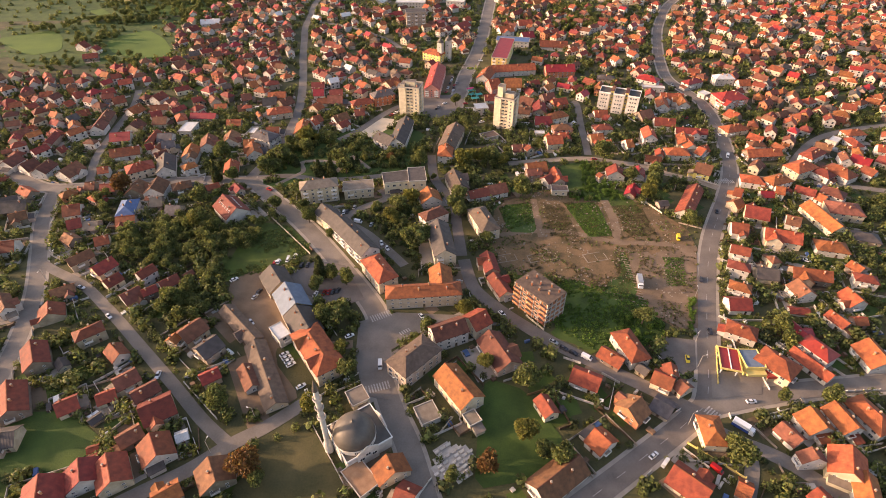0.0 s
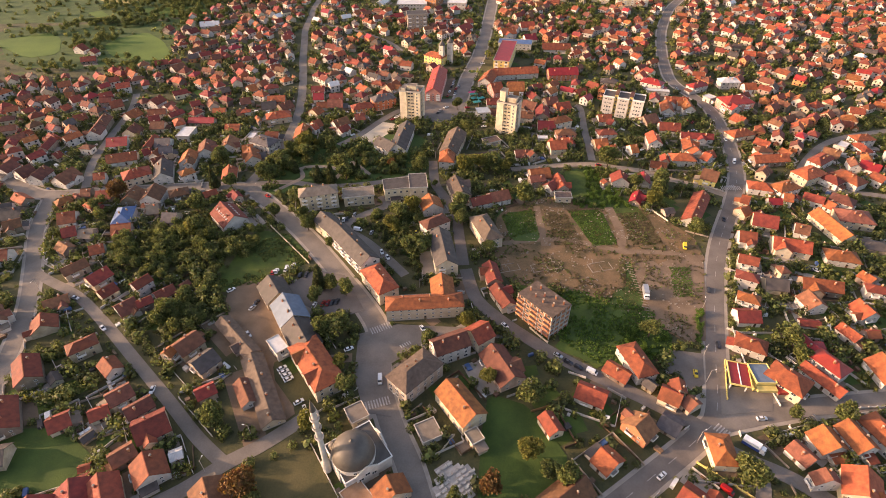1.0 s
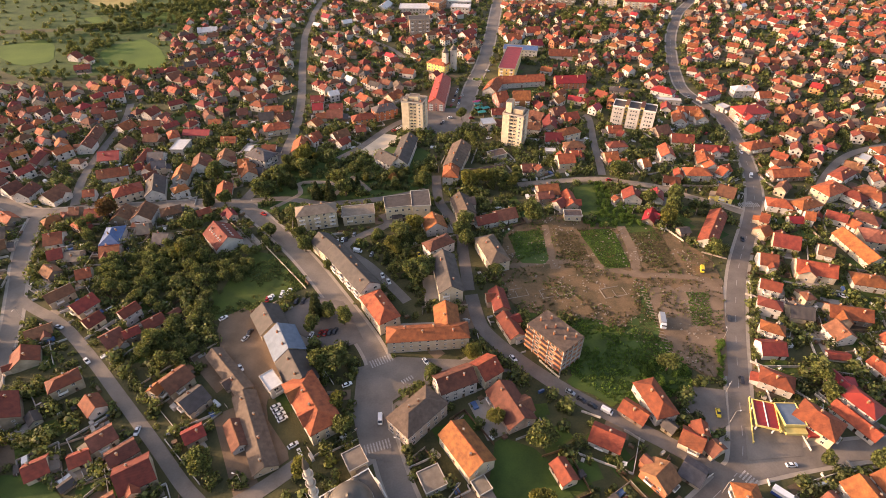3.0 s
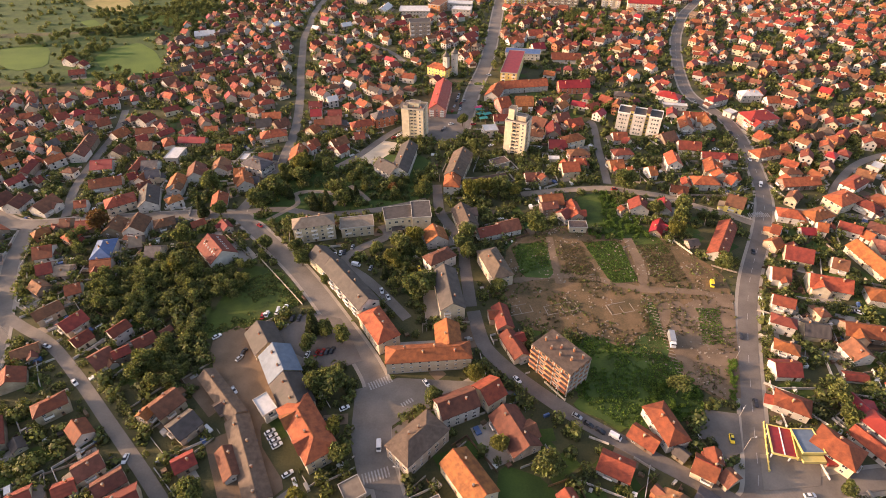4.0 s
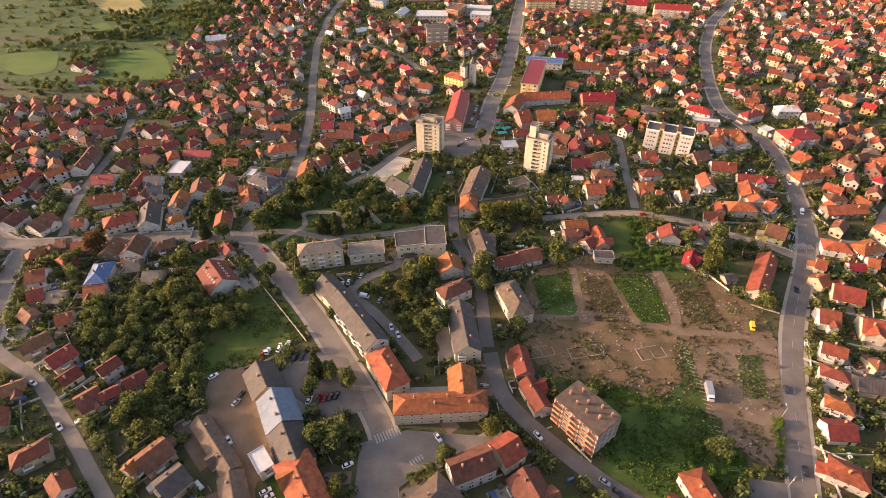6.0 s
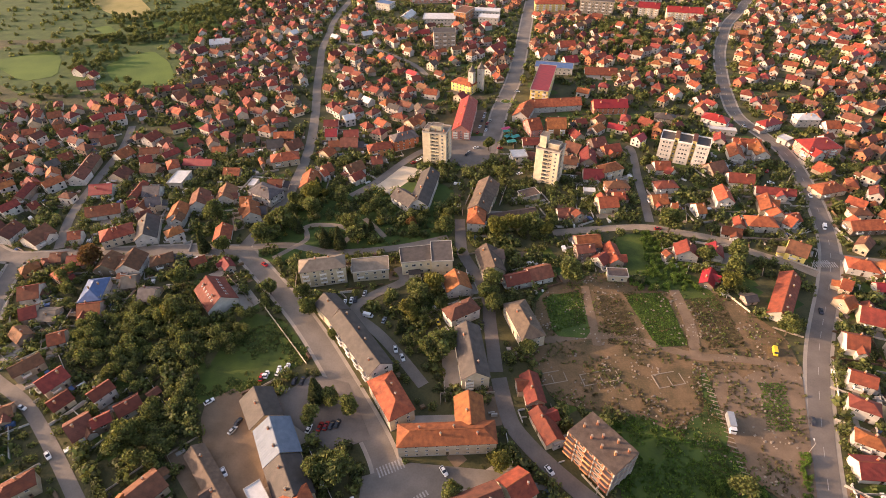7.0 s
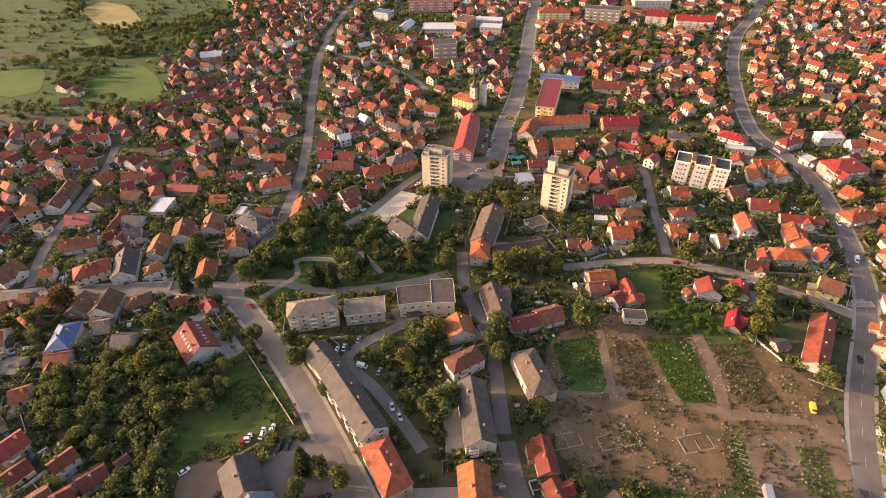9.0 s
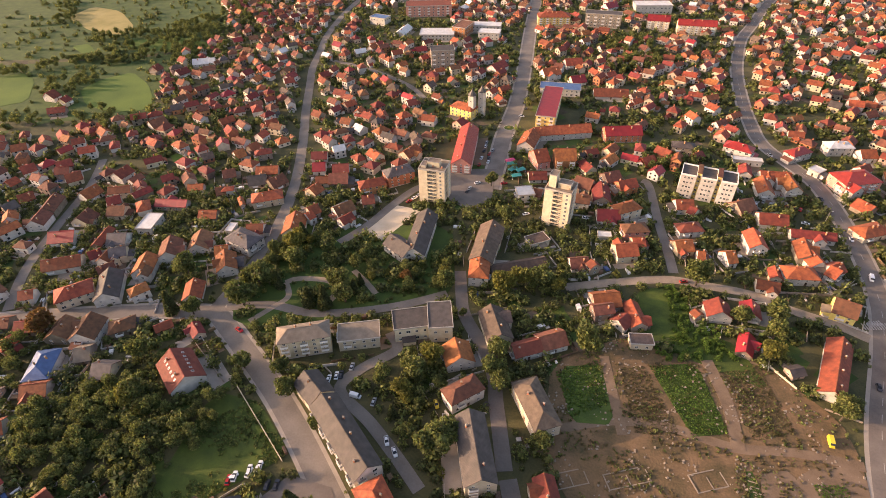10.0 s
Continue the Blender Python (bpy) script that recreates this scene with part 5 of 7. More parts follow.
def fuel_station(x, y, rot):
    ob = thing("fuel_station_canopy", x, y, rot, "yellow-edged fuel station canopy with dark red top on posts", "canopy")
    part("canopy_top", tray(-4.2, -6.2, 4.2, 6.2, 4.5, 5.0, 5.3, 0.35, [ROOF["c"], WALL["yellow"]], "canopy_top"), ob)
    for sx, name in ((0.0, "roof_strip"),):
        v, f = box(-0.2, -5.8, 5.0, 0.2, 5.8, 5.2)
        part(name, mesh_of(name, v, f, [PAINT_WHITE]), ob)
    v, f = box(-0.2, -0.2, 0, 0.2, 0.2, 4.5)
    post = mesh_of("post", v, f, [PAINT_WHITE])
    for px, py in ((-3, -4.5), (3, -4.5), (-3, 4.5), (3, 4.5)):
        part("post", post, ob, m=pose(px, py, 0))
    v, f = box(-0.4, -0.25, 0, 0.4, 0.25, 1.7)
    pump = mesh_of("fuel_pump", v, f, [WALL["yellow"]])
    for py in (-2, 2):
        tagged(part("pump", pump, ob, m=pose(0, py, 0.1)))
    kiosk = thing("station_shop", x + 9.0, y - 0.3, rot + 14, "yellow fuel station shop with ribbed white roof", "shop")
    TAKEN.append((x + 5, y, 10))
    v, f = box(-3.9, -4.8, -0.3, 3.9, 4.8, 5.4)
    part("wall", mesh_of("wall", v, f, [WALL["yellow"]]), kiosk)
    part("roof", tray(-4.1, -5.0, 4.1, 5.0, 5.3, 5.6, 6.0, 0.25, [ROOF["p"], WALL["yellow"]], "roof"), kiosk)
    v, f = box(-4.1, -7.4, 2.9, 3.9, -5.01, 4.1)
    part("sign_fascia", mesh_of("sign_fascia", v, f, [WALL["yellow"]]), kiosk)
    v, f = box(4.1, -8.2, 2.6, 9.0, -3.0, 3.8)
    part("side_roof", mesh_of("side_roof", v, f, [ROOF["c"]]), kiosk)
    v, f = box(4.3, -7.8, -0.3, 8.8, -3.2, 2.6)
    part("side_wall", mesh_of("side_wall", v, f, [WALL["cream"]]), kiosk)
    for k in (-2.4, 0, 2.4):
        part("window", WINDOW_WIDE, kiosk, m=pose(k, -4.8, 0.9))


fuel_station(121.2, 148.4, -15)


# ---- trees ----
def crown_mesh(name, mat, seed, shape, leaves):
    """A crown of many leaf tufts on uneven lobes; radius about one."""
    rng = np.random.default_rng(seed)
    if shape == "pine":
        z = rng.random(leaves) ** 1.3
        r = (1 - z) * 0.72 * (0.75 + 0.35 * rng.random(leaves)) + 0.04
        a = rng.random(leaves) * 6.283
        c = np.stack([r * np.cos(a), r * np.sin(a), 0.35 + 2.9 * z], 1)
        size = 0.13 + 0.10 * rng.random(leaves)
    else:
        lobes = 10 if shape != "bush" else 6
        mid = rng.normal(size=(lobes, 3))
        mid /= np.linalg.norm(mid, axis=1)[:, None]
        mid *= (0.35 + 0.28 * rng.random(lobes))[:, None]
        rad = 0.34 + 0.24 * rng.random(lobes)
        pick = rng.integers(0, lobes, leaves)
        d = rng.normal(size=(leaves, 3))
        d /= np.linalg.norm(d, axis=1)[:, None]
        c = mid[pick] + d * (rad[pick] * (0.72 + 0.42 * rng.random(leaves)))[:, None]
        if shape == "poplar":
            c *= np.array([0.62, 0.62, 1.75])
            c[:, 2] += 2.1
        elif shape == "bush":
            c *= np.array([1, 1, 0.75])
            c[:, 2] += 0.6
        else:
            c *= np.array([1, 1, 0.88])
            c[:, 2] += 1.42
        size = (0.05 + 0.065 * rng.random(leaves)) * (1 if leaves > 600 else 1.5 if leaves < 300 else 1.1)
    u = rng.normal(size=(leaves, 3))
    u /= np.linalg.norm(u, axis=1)[:, None]
    w = np.cross(u, rng.normal(size=(leaves, 3)))
    w /= np.linalg.norm(w, axis=1)[:, None]
    s = size[:, None]
    bend = np.cross(u, w) * s * 0.5
    quads = np.stack([c - u * s - w * s * 0.8, c + u * s - w * s * 0.6 + bend, c + u * s * 0.9 + w * s, c - u * s * 0.8 + w * s * 0.7 + bend], 1).reshape(-1, 3)
    faces = np.arange(leaves * 4).reshape(-1, 4)
    return mesh_of(name, quads.tolist(), faces.tolist(), [mat])


def trunk_mesh(seed, top, lean):
    """A tapered trunk with forking limbs, in one mesh."""
    rng = random.Random(seed)
    pieces = []

    def limb(a, b, r0, r1):
        a, b = Vector(a), Vector(b)
        q = (b - a).to_track_quat("Z", "Y").to_matrix()
        v = []
        for p, r in ((a, r0), (b, r1)):
            v += [tuple(p + q @ Vector((r * math.cos(k * 1.0472), r * math.sin(k * 1.0472), 0))) for k in range(6)]
        f = [(k, (k + 1) % 6, (k + 1) % 6 + 6, k + 6) for k in range(6)] + [(5, 4, 3, 2, 1, 0), (6, 7, 8, 9, 10, 11)]
        pieces.append((v, f, 0))

    fork = (lean * 0.1, 0, top * 0.5)
    limb((0, 0, -0.08), fork, 0.085, 0.06)
    limb(fork, (lean * 0.12, 0.03, top), 0.06, 0.02)
    for k in range(4):
        a = k * 1.6 + rng.random()
        limb((fork[0], fork[1], fork[2] + 0.08 * k), (0.55 * math.cos(a), 0.55 * math.sin(a), fork[2] + 0.5 + 0.2 * rng.random()), 0.035, 0.012)
    v, f, i = merged(pieces)
    return mesh_of("trunk", v, f, [BARK])


CROWNS = {
    "round": [crown_mesh("crown", LEAF["green"], 10 + k, "round", 1700) for k in range(5)],
    "gold": [crown_mesh("crown", LEAF["gold"], 20 + k, "round", 1600) for k in range(2)],
    "rust": [crown_mesh("crown", LEAF["rust"], 30, "round", 1600)],
    "pine": [crown_mesh("crown", LEAF["pine"], 40 + k, "pine", 900) for k in range(2)],
    "poplar": [crown_mesh("crown", LEAF["green"], 50, "poplar", 1500)],
    "bush": [crown_mesh("crown", LEAF["green"], 60 + k, "bush", 700) for k in range(3)],
}
TRUNKS = {"tall": [trunk_mesh(k, 1.5, k - 1) for k in range(3)], "long": [trunk_mesh(7, 2.6, 0)], "short": [trunk_mesh(9, 0.6, 0)]}
TREE_WORDS = {"round": "leafy green broadleaf tree in a garden", "gold": "broadleaf tree with sunlit yellow-green leaves", "rust": "broadleaf tree turning rust brown", "pine": "dark green conifer with drooping boughs", "poplar": "tall narrow poplar tree", "bush": "low dense green bush"}
PLANTED = []


def tree(x, y, r, kind="round"):
    rng = random.Random(int(x * 31 + y * 17))
    PLANTED.append((x, y, r))
    ob = thing("tree" if kind != "bush" else "bush", x, y, 0, TREE_WORDS[kind], "tree" if kind != "bush" else "bush", group="trees of the town")
    size = Matrix.Diagonal((r * rng.uniform(0.92, 1.08), r * rng.uniform(0.92, 1.08), r * rng.uniform(0.9, 1.15), 1))
    turned = pose(0, 0, 0, 0, 0, rng.uniform(0, 360))
    trunk = "short" if kind == "bush" else "long" if kind in ("pine", "poplar") else "tall"
    part("trunk", rng.choice(TRUNKS[trunk]), ob, m=turned @ size)
    part("crown", rng.choice(CROWNS[kind]), ob, m=turned @ size)


def inside(x, y, poly):
    c = False
    for k in range(len(poly)):
        (x0, y0), (x1, y1) = poly[k - 1], poly[k]
        if (y0 > y) != (y1 > y) and x < (x1 - x0) * (y - y0) / (y1 - y0) + x0:
            c = not c
    return c


def road_gap(x, y):
    """How far a place lies from the edge of the nearest road."""
    return float(np.min(np.hypot(ROAD_POINTS[:, 0] - x, ROAD_POINTS[:, 1] - y) - ROAD_POINTS[:, 2]))


ROAD_POINTS = np.array([(p.x, p.y, w / 2) for pts, w in ROADS for a, b in zip(pts, pts[1:]) for p in [a.lerp(b, k / 3) for k in range(3)]])


def free(x, y, r, gap=0.0):
    t = np.array(TAKEN)
    return float(np.min(np.hypot(t[:, 0] - x, t[:, 1] - y) - t[:, 2])) > r + gap and road_gap(x, y) > r * 0.6


def wood(poly, density, kind):
    """Trees over a plot; a wild one is a thicket nobody could count."""
    rng = random.Random(len(PLANTED) + 3)
    xs, ys = [p[0] for p in poly], [p[1] for p in poly]
    area = (max(xs) - min(xs)) * (max(ys) - min(ys))
    stand = []
    for k in range(int(area * density)):
        x, y = rng.uniform(min(xs), max(xs)), rng.uniform(min(ys), max(ys))
        r = rng.uniform(2.0, 4.0) if kind != "bush" else rng.uniform(1.0, 2.2)
        if not inside(x, y, poly) or not free(x, y, r * 0.3):
            continue
        if any(math.hypot(x - a, y - b) < 0.55 * (r + c) for a, b, c in PLANTED):
            continue
        if kind == "mixed":
            tree(x, y, r, rng.choices(("round", "gold", "pine", "rust"), (12, 2, 2, 0.6))[0])
        else:
            PLANTED.append((x, y, r))
            stand.append((x, y, r, rng.uniform(0, 6.283), rng.uniform(0.85, 1.2), rng.randrange(3)))
    if stand:
        protos = SCRUB if kind != "wild" else THICKET if min(ys) < 400 else FAR_THICKET
        verts, count = [], 0
        for x, y, r, a, h, k in stand:
            q = protos[k] * np.array([r, r, r * h])
            ca, sa = math.cos(a), math.sin(a)
            verts.append(np.stack([q[:, 0] * ca - q[:, 1] * sa + x, q[:, 0] * sa + q[:, 1] * ca + y, q[:, 2]], 1))
        verts = np.concatenate(verts)
        name = "thicket" if kind == "wild" else "scrub"
        words = "dense thicket of leafy green trees" if kind == "wild" else "dense green bushes and weeds beside the field"
        tagged(new(name, mesh_of(name, verts.tolist(), np.arange(len(verts)).reshape(-1, 4).tolist(), [LEAF["green" if kind == "wild" else "fresh"]])), words, "trees" if kind == "wild" else "bushes", kind="stuff")


def crown_points(seed, shape, leaves):
    me = crown_mesh("stand", LEAF["green"], seed, shape, leaves)
    out = np.empty(len(me.vertices) * 3)
    me.vertices.foreach_get("co", out)
    bpy.data.meshes.remove(me)
    return out.reshape(-1, 3)


THICKET = [crown_points(80 + k, "round", 640) * np.array([1.0, 1.0, 0.95]) for k in range(3)]
FAR_THICKET = [crown_points(84 + k, "round", 230) for k in range(3)]
SCRUB = [crown_points(90 + k, "bush", 320) for k in range(3)]


def crop(poly, heading, spacing, height, mat, words, seed):
    """Rows of low plants across a plot."""
    rng = np.random.default_rng(seed)
    d = Vector((math.cos(radians(heading)), math.sin(radians(heading))))
    q = Vector((-d.y, d.x))
    us, ws = [Vector(p).dot(d) for p in poly], [Vector(p).dot(q) for p in poly]
    spots = []
    w = min(ws)
    while w < max(ws):
        u = min(us)
        while u < max(us):
            p = d * (u + rng.normal() * 0.3) + q * (w + rng.normal() * 0.25)
            if inside(p.x, p.y, poly) and rng.random() < 0.8:
                spots.append((p.x, p.y))
            u += spacing * 0.6
        w += spacing
    c = np.repeat(np.array(spots), 4, axis=0)
    n = len(c)
    a = rng.random(n) * 6.283
    s = 0.14 + 0.22 * rng.random(n)
    ux, uy = np.cos(a) * s, np.sin(a) * s
    h = height * (0.5 + 0.8 * rng.random(n))
    z = np.full(n, 0.1)
    quads = np.stack([np.stack([c[:, 0] - ux, c[:, 1] - uy, z], 1), np.stack([c[:, 0] + ux, c[:, 1] + uy, z], 1),
                      np.stack([c[:, 0] + ux * 1.3 - uy * 0.6, c[:, 1] + uy * 1.3 + ux * 0.6, h], 1), np.stack([c[:, 0] - ux * 1.2 - uy * 0.8, c[:, 1] - uy * 1.2 + ux * 0.8, h * 0.9], 1)], 1).reshape(-1, 3)
    tagged(new("crop_rows", mesh_of("crop_rows", quads.tolist(), np.arange(n * 4).reshape(-1, 4).tolist(), [mat])), words, "plants", kind="stuff")


def field_weeds(poly, count, mat, seed, low, words):
    """Weeds in drifts over bare ground."""
    rng = random.Random(seed)
    xs, ys = [p[0] for p in poly], [p[1] for p in poly]
    v, f = [], []
    for _ in range(count):
        x, y = rng.uniform(min(xs), max(xs)), rng.uniform(min(ys), max(ys))
        if noise.noise((x * 0.07 + seed, y * 0.07, 0.0)) + 0.5 * noise.noise((x * 0.3, y * 0.3, seed)) < low or not inside(x, y, poly) or road_gap(x, y) < -0.5:
            continue
        for k in range(4):
            a, s, h = rng.uniform(0, 6.283), rng.uniform(0.12, 0.4), rng.uniform(0.25, 0.9)
            ux, uy, cx, cy = s * math.cos(a), s * math.sin(a), x + rng.gauss(0, 0.3), y + rng.gauss(0, 0.3)
            o = len(v)
            v += [(cx - ux, cy - uy, 0.05), (cx + ux, cy + uy, 0.05), (cx + ux - uy, cy + uy + ux, h), (cx - ux - uy, cy - uy + ux, h * 0.9)]
            f.append((o, o + 1, o + 2, o + 3))
    tagged(new("field_weeds", mesh_of("field_weeds", v, f, [mat])), words, "plants", kind="stuff")


def rubble(poly, count, seed):
    """Loose stones and clods on the bare field."""
    rng = random.Random(seed)
    xs, ys = [p[0] for p in poly], [p[1] for p in poly]
    pieces = []
    for _ in range(count):
        x, y = rng.uniform(min(xs), max(xs)), rng.uniform(min(ys), max(ys))
        if not inside(x, y, poly) or noise.noise((x * 0.09, y * 0.09, 3.0)) < 0.0:
            continue
        s = rng.uniform(0.12, 0.5)
        turn = pose(x, y, 0.08, rng.uniform(-20, 20), rng.uniform(-20, 20), rng.uniform(0, 90))
        vv, ff = box(-s, -s * 0.7, -0.1, s, s * 0.7, s * 0.8)
        pieces.append(([tuple(turn @ Vector(p)) for p in vv], ff, 0))
    v, f, i = merged(pieces)
    tagged(new("rubble", mesh_of("rubble", v, f, [GROUND["gravel"]])), "loose stones and clods on the bare field", "rubble", kind="stuff")


def foundation(x, y, rot, L, W):
    """The low remains of walls in the field."""
    ob = thing("foundation", x, y, rot, "low broken foundation walls in the field soil", "foundation", group="foundations")
    for k, (a, c, d, e) in enumerate(((-L / 2, -W / 2, L / 2, -W / 2 + 0.4), (-L / 2, W / 2 - 0.4, L * 0.35, W / 2), (-L / 2, -W / 2 + 0.4, -L / 2 + 0.4, W / 2 - 0.4), (L / 2 - 0.4, -W / 2 + 0.4, L / 2, W * 0.3), (0, -W / 2 + 0.4, 0.35, W * 0.2))):
        v, f = box(a, c, -0.2, d, e, 0.22 + 0.1 * (k % 3))
        part("wall", mesh_of("wall", v, f, [GROUND["gravel"]]), ob)


def parking_stops(x0, y0, x1, y1, count):
    """A row of short concrete bars."""
    v, f = box(-1.4, -0.16, 0, 1.4, 0.16, 0.35)
    bar = mesh_of("parking_stop", v, f, [GROUND["gravel"]])
    a = math.degrees(math.atan2(y1 - y0, x1 - x0)) + 70
    for k in range(count):
        t = k / (count - 1)
        ob = new("parking_stop", bar)
        ob.matrix_basis = pose(x0 + (x1 - x0) * t, y0 + (y1 - y0) * t, 0.05, 0, 0, a)
        tagged(ob, "short pale concrete bar on the gravel", "kerb", group="parking stops")


# ---- vehicles ----
CAR_PAINT = {
    "white": material("white_car_paint", (0.70, 0.70, 0.70), (0.78, 0.78, 0.77), 0.3, 1, 6, spread=0.02, bump=0),
    "silver": material("silver_car_paint", (0.36, 0.37, 0.38), (0.44, 0.45, 0.46), 0.3, 1, 6, metal=0.4, spread=0.02, bump=0),
    "dark": material("dark_car_paint", (0.02, 0.022, 0.03), (0.05, 0.05, 0.06), 0.3, 1, 6, spread=0.2, bump=0),
    "red": material("red_car_paint", (0.36, 0.015, 0.012), (0.45, 0.03, 0.02), 0.3, 1, 6, spread=0.05, bump=0),
    "blue": material("blue_car_paint", (0.02, 0.06, 0.25), (0.04, 0.10, 0.36), 0.35, 1, 6, spread=0.05, bump=0),
    "yellow": material("yellow_car_paint", (0.70, 0.50, 0.03), (0.80, 0.60, 0.06), 0.35, 1, 6, spread=0.05, bump=0),
}


def loft(rows):
    """A body through (x, half width, z low, z high) sections."""
    v, f = [], []
    for x, hw, z0, z1 in rows:
        v += [(x, -hw, z0), (x, hw, z0), (x, hw, (z0 + z1) / 2), (x, hw * 0.86, z1), (x, -hw * 0.86, z1), (x, -hw, (z0 + z1) / 2)]
    for k in range(len(rows) - 1):
        o = 6 * k
        f += [(o + j, o + (j + 1) % 6, o + 6 + (j + 1) % 6, o + 6 + j) for j in range(6)]
    n = 6 * (len(rows) - 1)
    return v, f + [(5, 4, 3, 2, 1, 0), tuple(n + j for j in range(6))]


CAR_MESH = {}
for colour, paint in CAR_PAINT.items():
    v, f = loft([(-2.1, 0.72, 0.35, 0.8), (-1.9, 0.85, 0.28, 0.92), (-0.8, 0.88, 0.25, 0.95), (0.9, 0.88, 0.25, 0.93), (1.8, 0.82, 0.28, 0.8), (2.1, 0.68, 0.35, 0.66)])
    body = mesh_of("body", v, f, [paint])
    v, f = loft([(-1.75, 0.66, 0.92, 1.0), (-1.25, 0.68, 0.92, 1.4), (0.1, 0.68, 0.92, 1.42), (0.95, 0.68, 0.9, 0.96)])
    cabin = mesh_of("cabin", v, f, [GLASS])
    v, f = box(-1.15, -0.54, 1.38, 0.1, 0.54, 1.45)
    top = mesh_of("roof_panel", v, f, [paint])
    v, f = loft([(-2.4, 0.85, 0.35, 1.9), (-2.2, 0.92, 0.3, 2.05), (1.2, 0.92, 0.3, 2.05), (1.9, 0.9, 0.3, 1.2), (2.4, 0.8, 0.35, 0.95)])
    van = mesh_of("body", v, f, [paint])
    v, f = box(-4.2, -1.22, 1.0, 2.0, 1.22, 3.3)
    load = mesh_of("cargo_box", v, f, [CAR_PAINT["white"] if colour == "blue" else paint])
    v, f = box(-4.2, -1.26, 0.55, 2.0, 1.26, 1.9)
    lower = mesh_of("side_panel", v, f, [paint])
    v, f = loft([(2.15, 1.15, 0.5, 2.7), (2.4, 1.2, 0.45, 2.8), (3.6, 1.2, 0.45, 2.75), (4.0, 1.12, 0.5, 1.7)])
    cab = mesh_of("cab", v, f, [CAR_PAINT["white"]])
    CAR_MESH[colour] = (body, cabin, top, van, load, lower, cab)
v, f = lathe([(0.31, -0.1), (0.33, -0.06), (0.33, 0.06), (0.31, 0.1)], 12)
WHEEL = mesh_of("wheel", v, f, [RUBBER_AND_SHADE])
v, f = box(1.25, -0.8, 1.25, 1.95, 0.8, 1.85)
VAN_GLASS = mesh_of("windscreen", v, f, [GLASS])
v, f = box(3.45, -1.1, 1.65, 3.9, 1.1, 2.5)
TRUCK_GLASS = mesh_of("windscreen", v, f, [GLASS])


def car(x, y, rot, colour, kind):
    body, cabin, top, van, load, lower, cab = CAR_MESH[colour]
    TAKEN.append((x, y, 5.0 if kind == "truck" else 2.6))
    words = {"car": "%s small car on the road" % colour, "van": "%s delivery van beside the road" % colour, "truck": "%s lorry with a long box body" % colour}
    ob = thing({"car": "car", "van": "van", "truck": "lorry"}[kind], x, y, rot, words[kind], kind, group="vehicles", z=0.16)
    if kind == "car":
        part("body", body, ob), part("cabin", cabin, ob, "dark glass cabin"), part("roof_panel", top, ob)
        axles = ((-1.3, 0.82), (1.3, 0.82))
    elif kind == "van":
        part("body", van, ob), part("windscreen", VAN_GLASS, ob)
        axles = ((-1.5, 0.86), (1.5, 0.86))
    else:
        part("cargo_box", load, ob), part("side_panel", lower, ob), part("cab", cab, ob), part("windscreen", TRUCK_GLASS, ob)
        axles = ((-2.8, 1.1), (3.0, 1.1))
    for ax, ay in axles:
        for s in (-1, 1):
            part("wheel", WHEEL, ob, m=pose(ax, s * ay, 0.33, 90))


# ---- street furniture ----
v, f = lathe([(0.11, 0), (0.07, 7.6)], 8)
LAMP_POLE = mesh_of("pole", v, f, [CONCRETE])
v, f = box(0, -0.04, 7.5, 1.8, 0.04, 7.6)
LAMP_ARM = mesh_of("arm", v, f, [CONCRETE])
v, f = box(1.5, -0.16, 7.4, 2.3, 0.16, 7.56)
LAMP_HEAD = mesh_of("lamp_head", v, f, [PAINT_WHITE])


def street_lamp(x, y, rot):
    ob = thing("street_lamp", x, y, rot, "pale metal street lamp beside the road", "street lamp", group="street lamps", z=0.05)
    part("pole", LAMP_POLE, ob), part("arm", LAMP_ARM, ob), part("lamp_head", LAMP_HEAD, ob)


def garden_wall(x0, y0, x1, y1, colour):
    """A low wall with taller posts and a coping."""
    L = math.hypot(x1 - x0, y1 - y0)
    ob = thing("garden_wall", x0, y0, math.degrees(math.atan2(y1 - y0, x1 - x0)), "low %s garden wall with posts" % colour, "wall")
    v, f = box(0, -0.12, -0.2, L, 0.12, 1.0)
    part("wall", mesh_of("wall", v, f, [WALL[colour]]), ob)
    for k in range(int(L / 3.5) + 1):
        v, f = box(-0.2, -0.2, 0, 0.2, 0.2, 1.45)
        part("post", mesh_of("post", v, f, [WALL[colour]]), ob, m=pose(min(k * 3.5, L), 0, 0))


def crossing(x0, y0, x1, y1, width):
    """Zebra bars from kerb to kerb."""
    L = math.hypot(x1 - x0, y1 - y0)
    ob = thing("zebra_crossing", x0, y0, math.degrees(math.atan2(y1 - y0, x1 - x0)), "worn white zebra crossing bars on asphalt", "road marking", kind="structure")
    v, f = box(0, -width / 2, 0.1, 0.55, width / 2, 0.235)
    bar = mesh_of("bar", v, f, [WORN_PAINT])
    for k in range(int(L / 1.15)):
        part("bar", bar, ob, m=pose(k * 1.15, 0, 0))


v, f = box(-0.95, -0.5, 0, 0.95, 0.5, 0.45)
GRAVE = mesh_of("slab", v, f, [WALL["white"]])
v, f = loft([(0.8, 0.42, 0.4, 1.3), (0.98, 0.4, 0.4, 1.2)])
HEADSTONE = mesh_of("headstone", v, f, [WALL["white"]])


